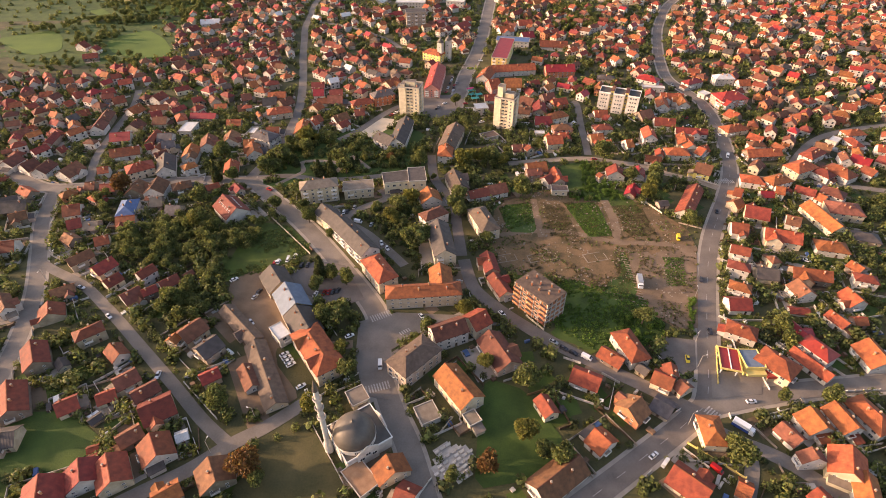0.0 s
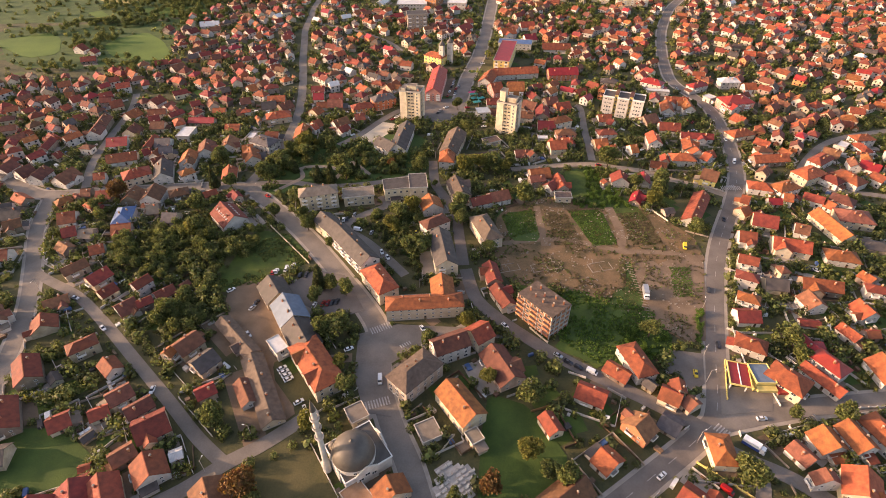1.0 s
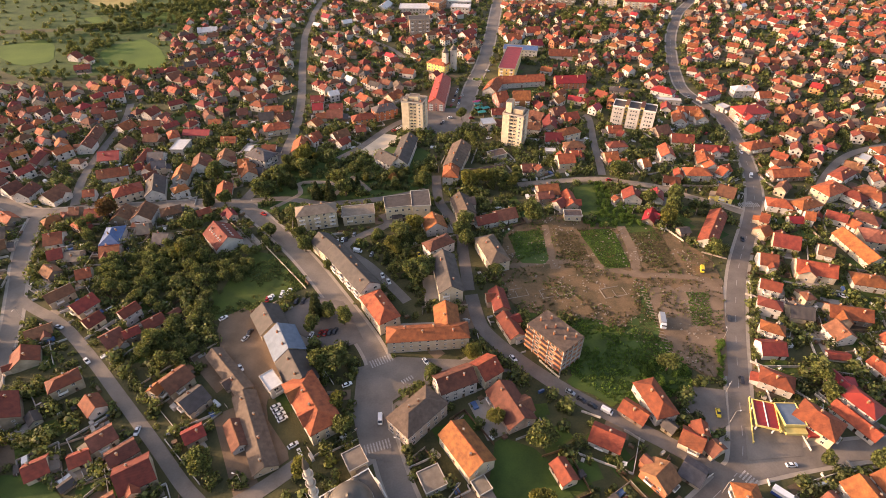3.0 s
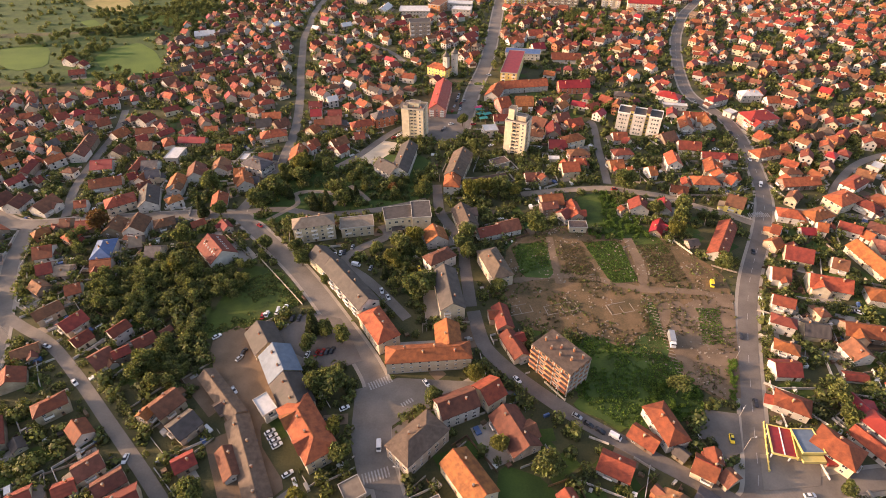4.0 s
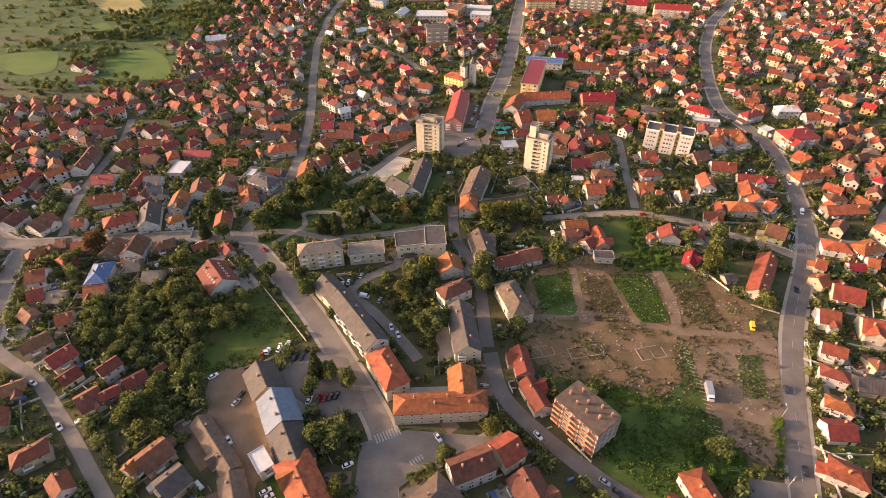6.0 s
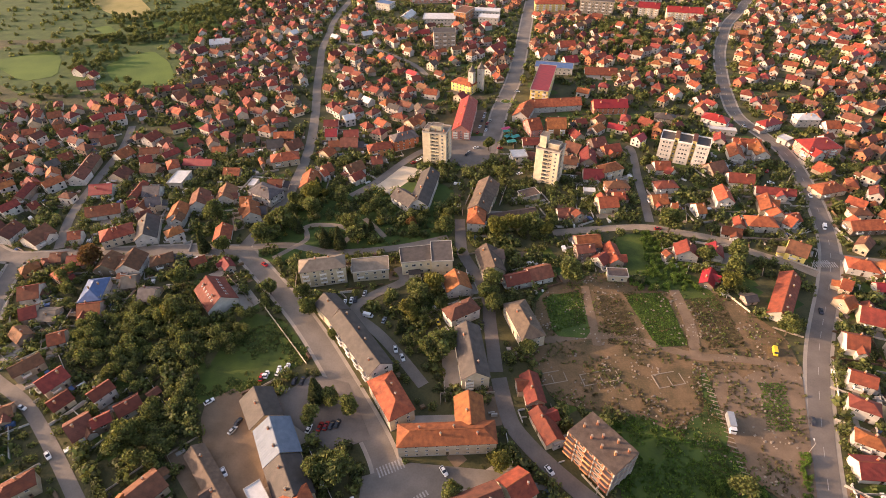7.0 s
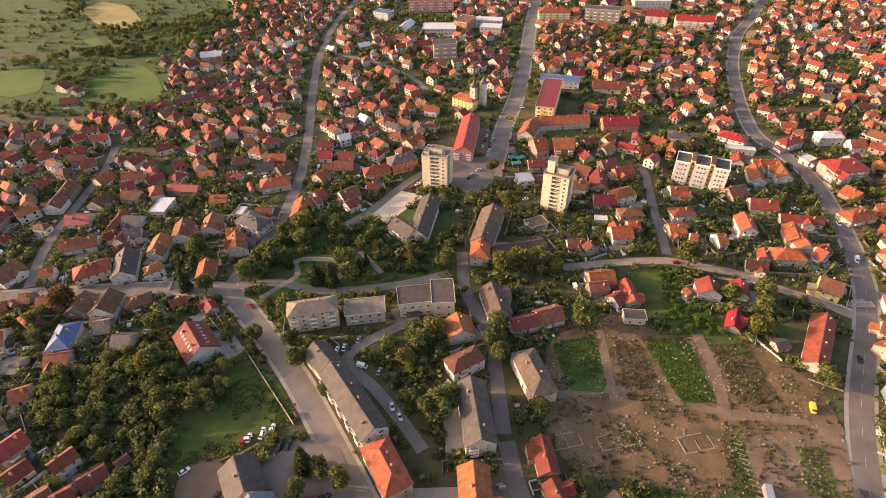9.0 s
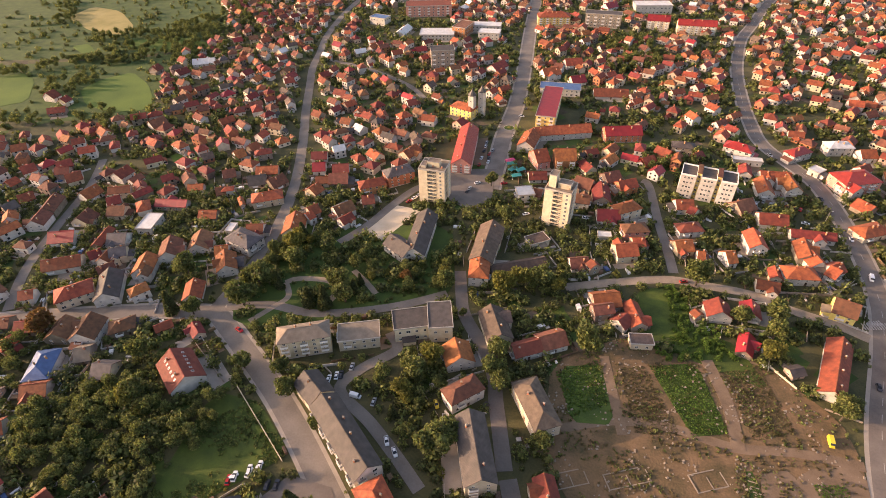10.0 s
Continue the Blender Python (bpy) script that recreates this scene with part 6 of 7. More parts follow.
def graveyard(x, y, rot):
    base = thing("grave_terrace", x, y, rot, "pale stepped terrace of a small graveyard", "terrace")
    for k, (a, c, d, e) in enumerate(((-8, -3, 8, 3.4), (-3.4, -7.5, 3.2, 8.5), (-5.6, -5, 5.4, 5.6))):
        v, f = box(a, c, -0.2, d, e, 0.16 + 0.05 * k)
        part("paving", mesh_of("paving", v, f, [CONCRETE]), base)
    turn = pose(x, y, 0, 0, 0, rot)
    rng = random.Random(4)
    for row in range(-4, 5):
        for col in range(-3, 4):
            a, c = col * 2.5, row * 1.75
            if abs(a) / 8.5 + abs(c) / 9.5 > 1.05 or rng.random() < 0.12:
                continue
            p = turn @ Vector((a, c, 0))
            ob = thing("grave", p.x, p.y, rot + rng.uniform(-4, 4), "white stone grave slab with low headstone", "grave", group="graves", z=0.25)
            part("slab", GRAVE, ob), part("headstone", HEADSTONE, ob)


graveyard(4.0, 104.0, 36)

TEAL = material("teal_canvas", (0.02, 0.22, 0.20), (0.05, 0.34, 0.30), 0.8, 1, 6, spread=0.05)
PINK = material("pink_canvas", (0.55, 0.06, 0.16), (0.68, 0.12, 0.24), 0.8, 1, 6, spread=0.05)


def stall(x, y, rot, L, W, cloth, colour):
    ob = thing("market_stall", x, y, rot, "%s canvas market stall on thin posts" % colour, "market stall", group="market stalls")
    v = [(-L / 2, -W / 2, 2.4), (L / 2, -W / 2, 2.4), (L / 2, W / 2, 2.4), (-L / 2, W / 2, 2.4), (-L / 2 + 0.5, 0, 3.3), (L / 2 - 0.5, 0, 3.3)]
    part("canopy", mesh_of("canopy", v, [(0, 1, 5, 4), (2, 3, 4, 5), (1, 2, 5), (3, 0, 4), (3, 2, 1, 0)], [cloth]), ob)
    v, f = lathe([(0.05, 0), (0.05, 2.4)], 6)
    post = mesh_of("post", v, f, [PAINT_WHITE])
    for sx in (-1, 1):
        for sy in (-1, 1):
            part("post", post, ob, m=pose(sx * (L / 2 - 0.2), sy * (W / 2 - 0.2), 0.1))


stall(24, 436, 5, 6.5, 4.0, TEAL, "teal")
stall(26, 421, 15, 6.5, 4.0, TEAL, "teal")
stall(29, 428, 33, 6.5, 4.0, TEAL, "teal")
stall(23, 440, 26, 6.5, 4.0, PINK, "pink")
stall(24, 429, 44, 6.5, 4.0, TEAL, "teal")


def flower_ring(x, y):
    ob = thing("flower_ring", x, y, 0, "round kerbed flower bed on the square", "flower bed")
    for k, (r0, h, m) in enumerate(((4.2, 0.35, CONCRETE), (3.6, 0.5, GROUND["grass"]), (1.3, 0.9, LEAF["gold"]))):
        v, f = lathe([(r0, 0.0), (r0, h), (r0 - 0.2, h + 0.05)], 20)
        part(("kerb", "grass", "planting")[k], mesh_of("ring", v, f, [m]), ob)


flower_ring(25, 491)

wood([(-187, 244), (-147, 253), (-121, 242), (-120, 224), (-106, 190), (-113, 171), (-125, 171), (-140, 198), (-175, 222)], 0.05, "wild")
wood([(-116, 296), (-118, 322), (-108, 338), (-94, 329), (-96, 316), (-97, 300), (-108, 292)], 0.016, "mixed")
wood([(-70, 330), (-46, 344), (-16, 345), (-12, 318), (-39, 309), (-64, 309)], 0.016, "mixed")
wood([(-111, 347), (-84, 363), (-64, 344), (-70, 330), (-100, 329)], 0.010, "mixed")
wood([(8, 321), (22, 330), (45, 332), (43, 312), (25, 296), (7, 311)], 0.018, "mixed")
wood([(-45, 259), (-25, 268), (-10, 254), (-11, 225), (-26, 229)], 0.012, "mixed")
wood([(-377, 668), (-327, 704), (-280, 743), (-246, 651), (-302, 635), (-349, 617)], 0.02, "wild")
wood([(-388, 565), (-350, 599), (-328, 578), (-346, 556), (-360, 530)], 0.02, "wild")
wood([(-323, 864), (-241, 835), (-231, 752), (-269, 732)], 0.014, "wild")
wood([(127, 698), (178, 697), (166, 591), (118, 591)], 0.02, "wild")
wood([(93, 321), (108, 323), (102, 301), (116, 291), (112, 276), (79, 274), (76, 283), (88, 290)], 0.45, "bush")
wood([(-331, 530), (-261, 504), (-249, 471), (-312, 499)], 0.02, "wild")
wood([(28, 148), (42, 148), (49, 134), (36, 134)], 0.012, "mixed")
wood([(1, 111), (17, 100), (15, 90), (1, 92)], 0.012, "mixed")
tree(31, 114, 5.0, "gold")
tree(-45, 153, 4.5, "gold")
tree(-40, 143, 4.5, "round")
tree(-52, 125, 4.5, "gold")
tree(-69, 100, 6.0, "rust")
tree(-65, 97, 4.0, "round")
tree(107, 105, 6.0, "round")
tree(-48, 174, 6.0, "round")
tree(-54, 173, 5.0, "round")
tree(-62, 205, 4.0, "pine")
tree(-56, 203, 4.0, "round")
tree(-48, 199, 4.0, "round")
tree(-62, 195, 4.0, "round")
tree(10, 179, 4.0, "gold")
tree(-7, 167, 4.0, "round")
tree(92, 173, 4.5, "round")
tree(18, 147, 3.5, "gold")
tree(34, 138, 5.5, "round")
tree(141, 252, 3.8, "round")
tree(154, 130, 4.5, "round")
tree(154, 168, 5.0, "round")
tree(153, 160, 4.0, "round")
tree(-89, 127, 5.0, "round")
tree(136, 131, 3.0, "round")
tree(16, 101, 4.5, "rust")
tree(43, 104, 4.5, "round")
tree(37, 106, 4.0, "round")
tree(-129, 184, 5.0, "round")
tree(-131, 179, 4.0, "round")
tree(108, 322, 6.0, "round")
tree(136, 298, 6.2, "round")
tree(130, 287, 5.3, "round")
tree(124, 276, 5.0, "gold")
tree(119, 297, 4.6, "round")
tree(48, 279, 6.0, "round")
tree(9, 274, 5.0, "round")
tree(7, 265, 5.0, "round")
tree(10, 257, 4.0, "round")
tree(24, 232, 4.0, "round")
tree(-16, 227, 7.0, "round")
tree(-12, 233, 6.0, "round")
tree(31, 318, 6.0, "round")
tree(23, 320, 6.0, "gold")
tree(13, 314, 6.0, "gold")
tree(-19, 271, 5.0, "gold")
tree(-26, 263, 5.5, "round")
tree(-197, 282, 6.0, "rust")
tree(-144, 296, 4.0, "pine")
tree(-134, 296, 4.0, "round")
tree(-99, 265, 4.0, "round")
tree(-82, 263, 4.0, "round")
tree(-77, 252, 4.0, "round")
tree(-62, 237, 2.5, "round")
tree(139, 247, 4.2, "round")
tree(-6, 298, 2.0, "round")
tree(-112, 303, 7.0, "round")
tree(-108, 316, 7.0, "round")
tree(-94, 332, 6.0, "round")
tree(-96, 344, 6.0, "gold")
tree(-79, 343, 5.0, "round")
tree(-67, 314, 6.0, "round")
tree(-63, 306, 6.0, "round")
tree(-80, 303, 4.0, "pine")
tree(-72, 302, 4.0, "pine")
tree(-15, 318, 5.0, "round")
tree(10, 411, 4.0, "round")
tree(17, 375, 4.0, "round")
tree(-148, 324, 6.0, "round")
tree(-137, 248, 6.0, "round")
tree(-139, 246, 5.0, "gold")
tree(-145, 269, 5.0, "round")
car(77.6, 106.8, 36, "white", "car")
car(123.9, 130.3, 4, "white", "car")
car(130.5, 203.0, -109, "dark", "car")
car(115.3, 118.0, -43, "blue", "truck")
car(98.6, 200.1, -98, "silver", "truck")
car(-69.1, 154.2, 37, "white", "car")
car(-67.7, 152.3, 37, "white", "car")
car(-66.3, 150.5, 36, "white", "car")
car(-65.0, 148.6, 36, "white", "car")
car(-88.8, 173.3, -50, "white", "car")
car(-105.5, 202.4, 44, "white", "car")
car(-87.0, 216.3, 47, "white", "car")
car(-81.7, 218.1, 78, "white", "car")
car(-78.9, 220.4, 70, "white", "car")
car(-62.4, 192.0, 76, "white", "car")
car(-58.3, 193.0, 76, "red", "car")
car(-56.1, 193.4, 76, "red", "car")
car(-54.0, 194.0, 73, "dark", "car")
car(-51.9, 194.6, 75, "dark", "car")
car(-9.9, 177.0, -56, "white", "car")
car(-26.8, 148.4, -85, "white", "van")
car(-42.1, 164.9, 29, "white", "car")
car(-74.5, 151.4, -46, "dark", "car")
car(-58.4, 137.4, 37, "white", "car")
car(27.9, 178.9, -54, "white", "car")
car(49.5, 161.5, -36, "silver", "car")
car(53.3, 157.9, -39, "dark", "car")
car(57.2, 155.2, -38, "dark", "car")
car(62.3, 152.6, -36, "white", "van")
car(-119.6, 143.0, -88, "white", "car")
car(-179.6, 196.6, -20, "white", "car")
car(-156.5, 176.9, -40, "white", "car")
car(121.7, 167.7, -103, "dark", "car")
car(105.9, 151.9, -102, "yellow", "car")
car(188.7, 218.7, -19, "dark", "car")
car(191.9, 217.8, -28, "white", "car")
car(161.9, 262.6, -108, "dark", "car")
car(-108.6, 286.3, -32, "red", "car")
car(-88.2, 215.1, 93, "red", "car")
car(-86.5, 216.5, 91, "white", "car")
car(-81.9, 219.2, 94, "white", "car")
car(-78.6, 220.8, 92, "white", "car")
car(-73.8, 213.8, 86, "dark", "car")
car(-70.6, 213.9, 85, "dark", "car")
car(195.1, 328.6, -112, "white", "van")
car(202.1, 360.2, -99, "white", "car")
car(102.8, 324.2, 8, "red", "car")
car(-117.6, 346.2, 94, "white", "car")
car(-30.2, 227.8, -68, "white", "car")
car(-33.7, 232.3, -75, "white", "car")
car(-48.9, 251.9, -16, "white", "van")
car(-15.9, 249.1, -74, "yellow", "car")
car(130.5, 237.2, -105, "yellow", "van")
car(-58.6, 261.8, 91, "white", "car")
car(-56.8, 262.4, 91, "dark", "car")
car(-52.9, 266.7, 85, "silver", "car")
car(-61.6, 260.1, 84, "white", "car")
car(-41.1, 249.4, 79, "silver", "car")
car(29.4, 380.7, 24, "white", "car")
car(63.1, 376.9, -26, "white", "car")
car(62.5, 388.0, -18, "silver", "car")
car(1.2, 414.1, 30, "white", "car")
car(-5.1, 404.2, 68, "dark", "car")
car(-3.7, 407.5, 68, "silver", "car")
car(8.5, 440.4, 73, "white", "car")
car(9.0, 445.7, 73, "dark", "car")
car(9.5, 451.2, 73, "red", "car")
car(18.0, 413.7, 11, "red", "car")
car(-40.2, 392.7, 45, "red", "car")
car(-37.1, 396.4, 45, "white", "car")
car(-34.8, 399.6, 49, "silver", "car")
car(184.6, 374.2, -21, "white", "car")
car(197.2, 451.6, -73, "silver", "car")
car(205.0, 399.2, -80, "dark", "car")
car(170.4, 395.9, 60, "silver", "car")
car(173.3, 393.0, 59, "silver", "car")
car(176.7, 390.7, 57, "dark", "car")
car(181.6, 390.8, 56, "red", "car")
car(184.9, 389.1, 56, "red", "car")
car(188.2, 388.1, 55, "red", "car")
car(40.3, 523.5, 67, "dark", "car")
car(35.5, 510.3, -21, "white", "car")
car(86.1, 350.8, -68, "white", "car")
wood([(78, 177), (98, 180), (104, 168), (98, 159), (84, 163)], 0.2, "bush")
wood([(119, 189), (123, 189), (114, 166), (111, 166)], 0.7, "bush")
wood([(-186, 246), (-164, 250), (-128, 248), (-126, 238), (-150, 232), (-172, 236)], 0.03, "wild")
wood([(-216, 279), (-204, 276), (-186, 257), (-193, 246)], 0.03, "wild")
wood([(-158, 247), (-145, 259), (-127, 251), (-121, 243), (-106, 251), (-97, 266), (-99, 249), (-105, 226), (-120, 221), (-148, 230)], 0.05, "wild")
wood([(108, 443), (133, 466), (157, 459), (146, 436), (112, 428)], 0.03, "wild")
wood([(-450, 609), (-399, 636), (-368, 642), (-359, 629), (-410, 599), (-436, 589)], 0.02, "wild")
wood([(-302, 635), (-249, 659), (-240, 635), (-285, 608)], 0.02, "wild")
wood([(-375, 503), (-357, 519), (-336, 494), (-358, 479)], 0.02, "wild")
wood([(-539, 842), (-508, 841), (-468, 767), (-472, 735)], 0.012, "wild")
car(7.2, 462.0, 76, "white", "car")
car(8.1, 467.8, 76, "silver", "car")
car(5.9, 455.5, 76, "dark", "car")
car(4.1, 445.7, 74, "white", "car")
car(2.5, 436.6, 73, "red", "car")
car(164.6, 392.5, 62, "white", "car")
car(191.0, 385.3, 53, "dark", "car")
car(38.6, 376.4, -25, "silver", "car")
car(12.0, 456.3, 75, "silver", "car")
car(98.7, 101.4, -50, "red", "van")
car(-19.5, 149.0, 62, "dark", "car")
car(-90.6, 193.7, 71, "dark", "car")
car(-91.5, 190.1, 61, "silver", "car")
car(-48.3, 158.1, -65, "dark", "car")
wood([(-424, 709), (-368, 724), (-332, 743), (-296, 787), (-283, 751), (-327, 704), (-387, 675)], 0.02, "wild")
street_lamp(122, 189, 76)
street_lamp(113, 162, 224)
street_lamp(-86, 108, 84)
street_lamp(95, 120, 29)
street_lamp(-200, 202, 265)
street_lamp(43, 171, 230)
street_lamp(-18, 136, 165)
street_lamp(109, 148, 12)
street_lamp(-73, 122, 164)
street_lamp(35, 463, 210)
street_lamp(196, 376, 20)
street_lamp(-106, 430, 200)
garden_wall(-107, 139, -88, 122, "white")
garden_wall(92, 112, 108, 98, "yellow")
garden_wall(-50, 119, -35, 96, "white")
garden_wall(133, 127, 134, 119, "white")
garden_wall(-2, 115, 4, 123, "cream")
garden_wall(179, 136, 161, 135, "white")
garden_wall(134, 145, 134, 136, "white")
garden_wall(132, 178, 129, 157, "white")
garden_wall(-9, 91, -4, 98, "white")
garden_wall(-124, 281, -109, 264, "white")
garden_wall(159, 303, 174, 292, "white")
garden_wall(117, 288, 117, 275, "yellow")
garden_wall(123, 272, 129, 261, "cream")
garden_wall(-170, 303, -160, 304, "white")
garden_wall(-153, 296, -155, 306, "white")
garden_wall(-103, 260, -71, 223, "cream")
garden_wall(46, 169, 39, 178, "cream")
crossing(-33.5, 175.5, -24.1, 180.2, 4)
crossing(-31.4, 135.6, -21.5, 139.0, 4)
crossing(104.8, 127.2, 108.7, 122.3, 4)
crossing(177.1, 297.9, 184.2, 299.1, 3)
crossing(174.1, 296.6, 186.8, 296.7, 4)
garden_wall(121, 159, 114, 139, "yellow")
crossing(-19.5, 166.4, -14.0, 170.2, 2)
crop([(73, 271), (93, 273), (95, 240), (81, 238)], -87, 0.75, 0.45, LEAF["fresh"], "rows of green vegetables in field soil", 1)
crop([(60, 270), (71, 271), (77, 238), (60, 239)], -87, 0.75, 0.32, LEAF["dry"], "thin yellowing weeds on field soil", 2)
crop([(102, 269), (119, 271), (120, 241), (103, 237)], -87, 0.75, 0.32, LEAF["dry"], "thin yellowing weeds on field soil", 3)
crop([(33, 267), (52, 273), (52, 251), (37, 245)], -87, 0.75, 0.45, LEAF["fresh"], "rows of green vegetables in field soil", 4)
crop([(117, 221), (128, 221), (122, 199), (112, 198)], -87, 0.75, 0.45, LEAF["fresh"], "rows of green vegetables in field soil", 5)
crop([(91, 221), (97, 224), (92, 178), (85, 180)], -87, 0.75, 0.32, LEAF["dry"], "thin yellowing weeds on field soil", 6)
FIELD = [(32, 272), (67, 288), (91, 273), (122, 273), (139, 246), (138, 230), (126, 196), (110, 168), (96, 181), (64, 202), (33, 208), (24, 229)]
field_weeds(FIELD, 5500, LEAF["green"], 2, 0.12, "drifts of green weeds on bare field soil")
field_weeds(FIELD, 5000, LEAF["dry"], 5, 0.16, "dry yellow weeds on bare field soil")
field_weeds([(52, 170), (49, 198), (64, 204), (98, 190), (103, 174), (99, 162), (68, 156)], 3800, LEAF["fresh"], 9, -0.15, "rank green grass and weeds beside the block")
field_weeds([(-115, 204), (-108, 253), (-87, 248), (-69, 226), (-95, 207)], 2400, LEAF["green"], 11, 0.0, "rough grass tufts on the lawn")
rubble(FIELD, 2600, 6)
foundation(53, 221, 14, 16, 6)
foundation(81, 221, 14, 12, 7)
foundation(33, 220, 14, 12, 6)
parking_stops(96, 223, 97, 181, 22)

# dashed lines along the wide roads
for pts, w in ROADS:
    if w == 8.5:
        ob = thing("lane_line", 0, 0, 0, "white dashed centre line on asphalt", "road marking", kind="structure")
        v, f, run = [], [], 0.0
        for a, b in zip(pts, pts[1:]):
            run += (b - a).length
            if run < 9:
                continue
            run = 0.0
            d = (b - a).normalized()
            q = Vector((-d.y, d.x)) * 0.11
            e = min((b - a).length, 4.5)
            o = len(v)
            v += [(*(a + q), 0.225), (*(a - q), 0.225), (*(a + d * e - q), 0.225), (*(a + d * e + q), 0.225)]
            f.append((o, o + 1, o + 2, o + 3))
        part("dashes", mesh_of("dashes", v, f, [WORN_PAINT]), ob)["kind"] = "stuff"

# ---- the far quarters, street by street ----
CLEAR = []


def no_houses(poly):
    CLEAR.append(poly)


no_houses([(-118, 291), (-111, 337), (-75, 354), (-65, 371), (-28, 395), (13, 402), (49, 357), (43, 317), (-12, 311), (-41, 301), (-66, 295), (-92, 280)])
no_houses([(-1006, 917), (-336, 897), (-267, 706), (-291, 623), (-260, 506), (-327, 472), (-512, 453)])
no_houses([(-1, 508), (40, 508), (33, 436), (13, 389), (-21, 383), (-19, 435)])
no_houses([(17, 681), (48, 681), (45, 633), (16, 633)])
no_houses([(-133, 787), (-28, 833), (-18, 685), (-117, 686)])
no_houses([(35, 271), (67, 288), (79, 319), (109, 318), (113, 273), (138, 257), (128, 212), (20, 208)])
no_houses([(126, 485), (170, 486), (161, 459), (119, 458)])
no_houses([(127, 437), (172, 438), (153, 386), (112, 385)])
no_houses([(167, 407), (201, 408), (199, 371), (174, 370)])
no_houses([(-29, 568), (14, 568), (12, 498), (-26, 498)])
no_houses([(-45, 450), (-14, 450), (-12, 383), (-39, 382)])
no_houses([(37, 436), (64, 436), (54, 360), (30, 359)])
no_houses([(45, 568), (76, 568), (67, 499), (40, 498)])
no_houses([(75, 562), (125, 556), (116, 514), (69, 513)])
no_houses([(124, 793), (176, 792), (158, 710), (112, 710)])
no_houses([(190, 769), (273, 768), (247, 691), (171, 692)])


FAR_MATS = [*ROOF.values(), *WALL.values(), GLASS]
FAR_SLOT = {m.name: k for k, m in enumerate(FAR_MATS)}


def far_house(pieces, rng, x, y, rot, L, W, H, kind, roof, wall):
    """Walls, roof, chimney and openings of one distant house, in world places."""
    turn = pose(x, y, 0, 0, 0, rot)
    rise = 0.36 * W
    eave, hx, hy, th = H - rise, L / 2, W / 2, 0.25
    ro, wa, gl = FAR_SLOT[ROOF[roof].name], FAR_SLOT[WALL[wall].name], FAR_SLOT[GLASS.name]
    lx, ly = hx - 0.4, hy - 0.4
    local = []
    if kind == "gable":
        v = [(s * hx, yy, zz) for s in (-1, 1) for yy, zz in ((-hy, eave), (0, H), (hy, eave), (hy, eave - th), (0, H - th), (-hy, eave - th))]
        f = [(0, 6, 7, 1), (1, 7, 8, 2), (2, 8, 9, 3), (3, 9, 10, 4), (4, 10, 11, 5), (5, 11, 6, 0), (0, 1, 4, 5), (1, 2, 3, 4), (6, 11, 10, 7), (7, 10, 9, 8)]
        local.append((v, f, ro))
        zw = eave + 0.15
        v = [(a, c, z) for z in (-0.3, zw) for a, c in ((-lx, -ly), (lx, -ly), (lx, ly), (-lx, ly))] + [(-lx, 0, H - 0.28), (lx, 0, H - 0.28)]
        local.append((v, [(0, 1, 5, 4), (2, 3, 7, 6), (1, 2, 6, 9, 5), (3, 0, 4, 8, 7)], wa))
    else:
        r = max(hx - hy, 0.2)
        v = [(-hx, -hy, eave), (hx, -hy, eave), (hx, hy, eave), (-hx, hy, eave), (-r, 0, H), (r, 0, H)]
        v += [(p[0], p[1], p[2] - th) for p in v[:4]]
        local.append((v, [(0, 1, 5, 4), (2, 3, 4, 5), (1, 2, 5), (3, 0, 4), (0, 6, 7, 1), (1, 7, 8, 2), (2, 8, 9, 3), (3, 9, 6, 0), (9, 8, 7, 6)], ro))
        local.append(box(-lx, -ly, -0.3, lx, ly, eave - th + 0.05) + (wa,))
    local.append(box(0.8, hy * 0.2, H - 1.2, 1.5, hy * 0.2 + 0.6, H + 0.7) + (FAR_SLOT[WALL["brick"].name],))
    for z in ((1.0,) if eave < 4.6 else (0.9, 3.5)):
        for s in (-1, 1):
            if z + 1.3 < eave:
                local.append(box(s * lx * 0.5 - 0.6, -ly - 0.05, z, s * lx * 0.5 + 0.6, -ly + 0.05, z + 1.3) + (gl,))
                local.append(box(-lx - 0.05, s * ly * 0.45 - 0.6, z, -lx + 0.05, s * ly * 0.45 + 0.6, z + 1.3) + (gl,))
    for v, f, k in local:
        pieces.append(([tuple(turn @ Vector(p)) for p in v], f, k))


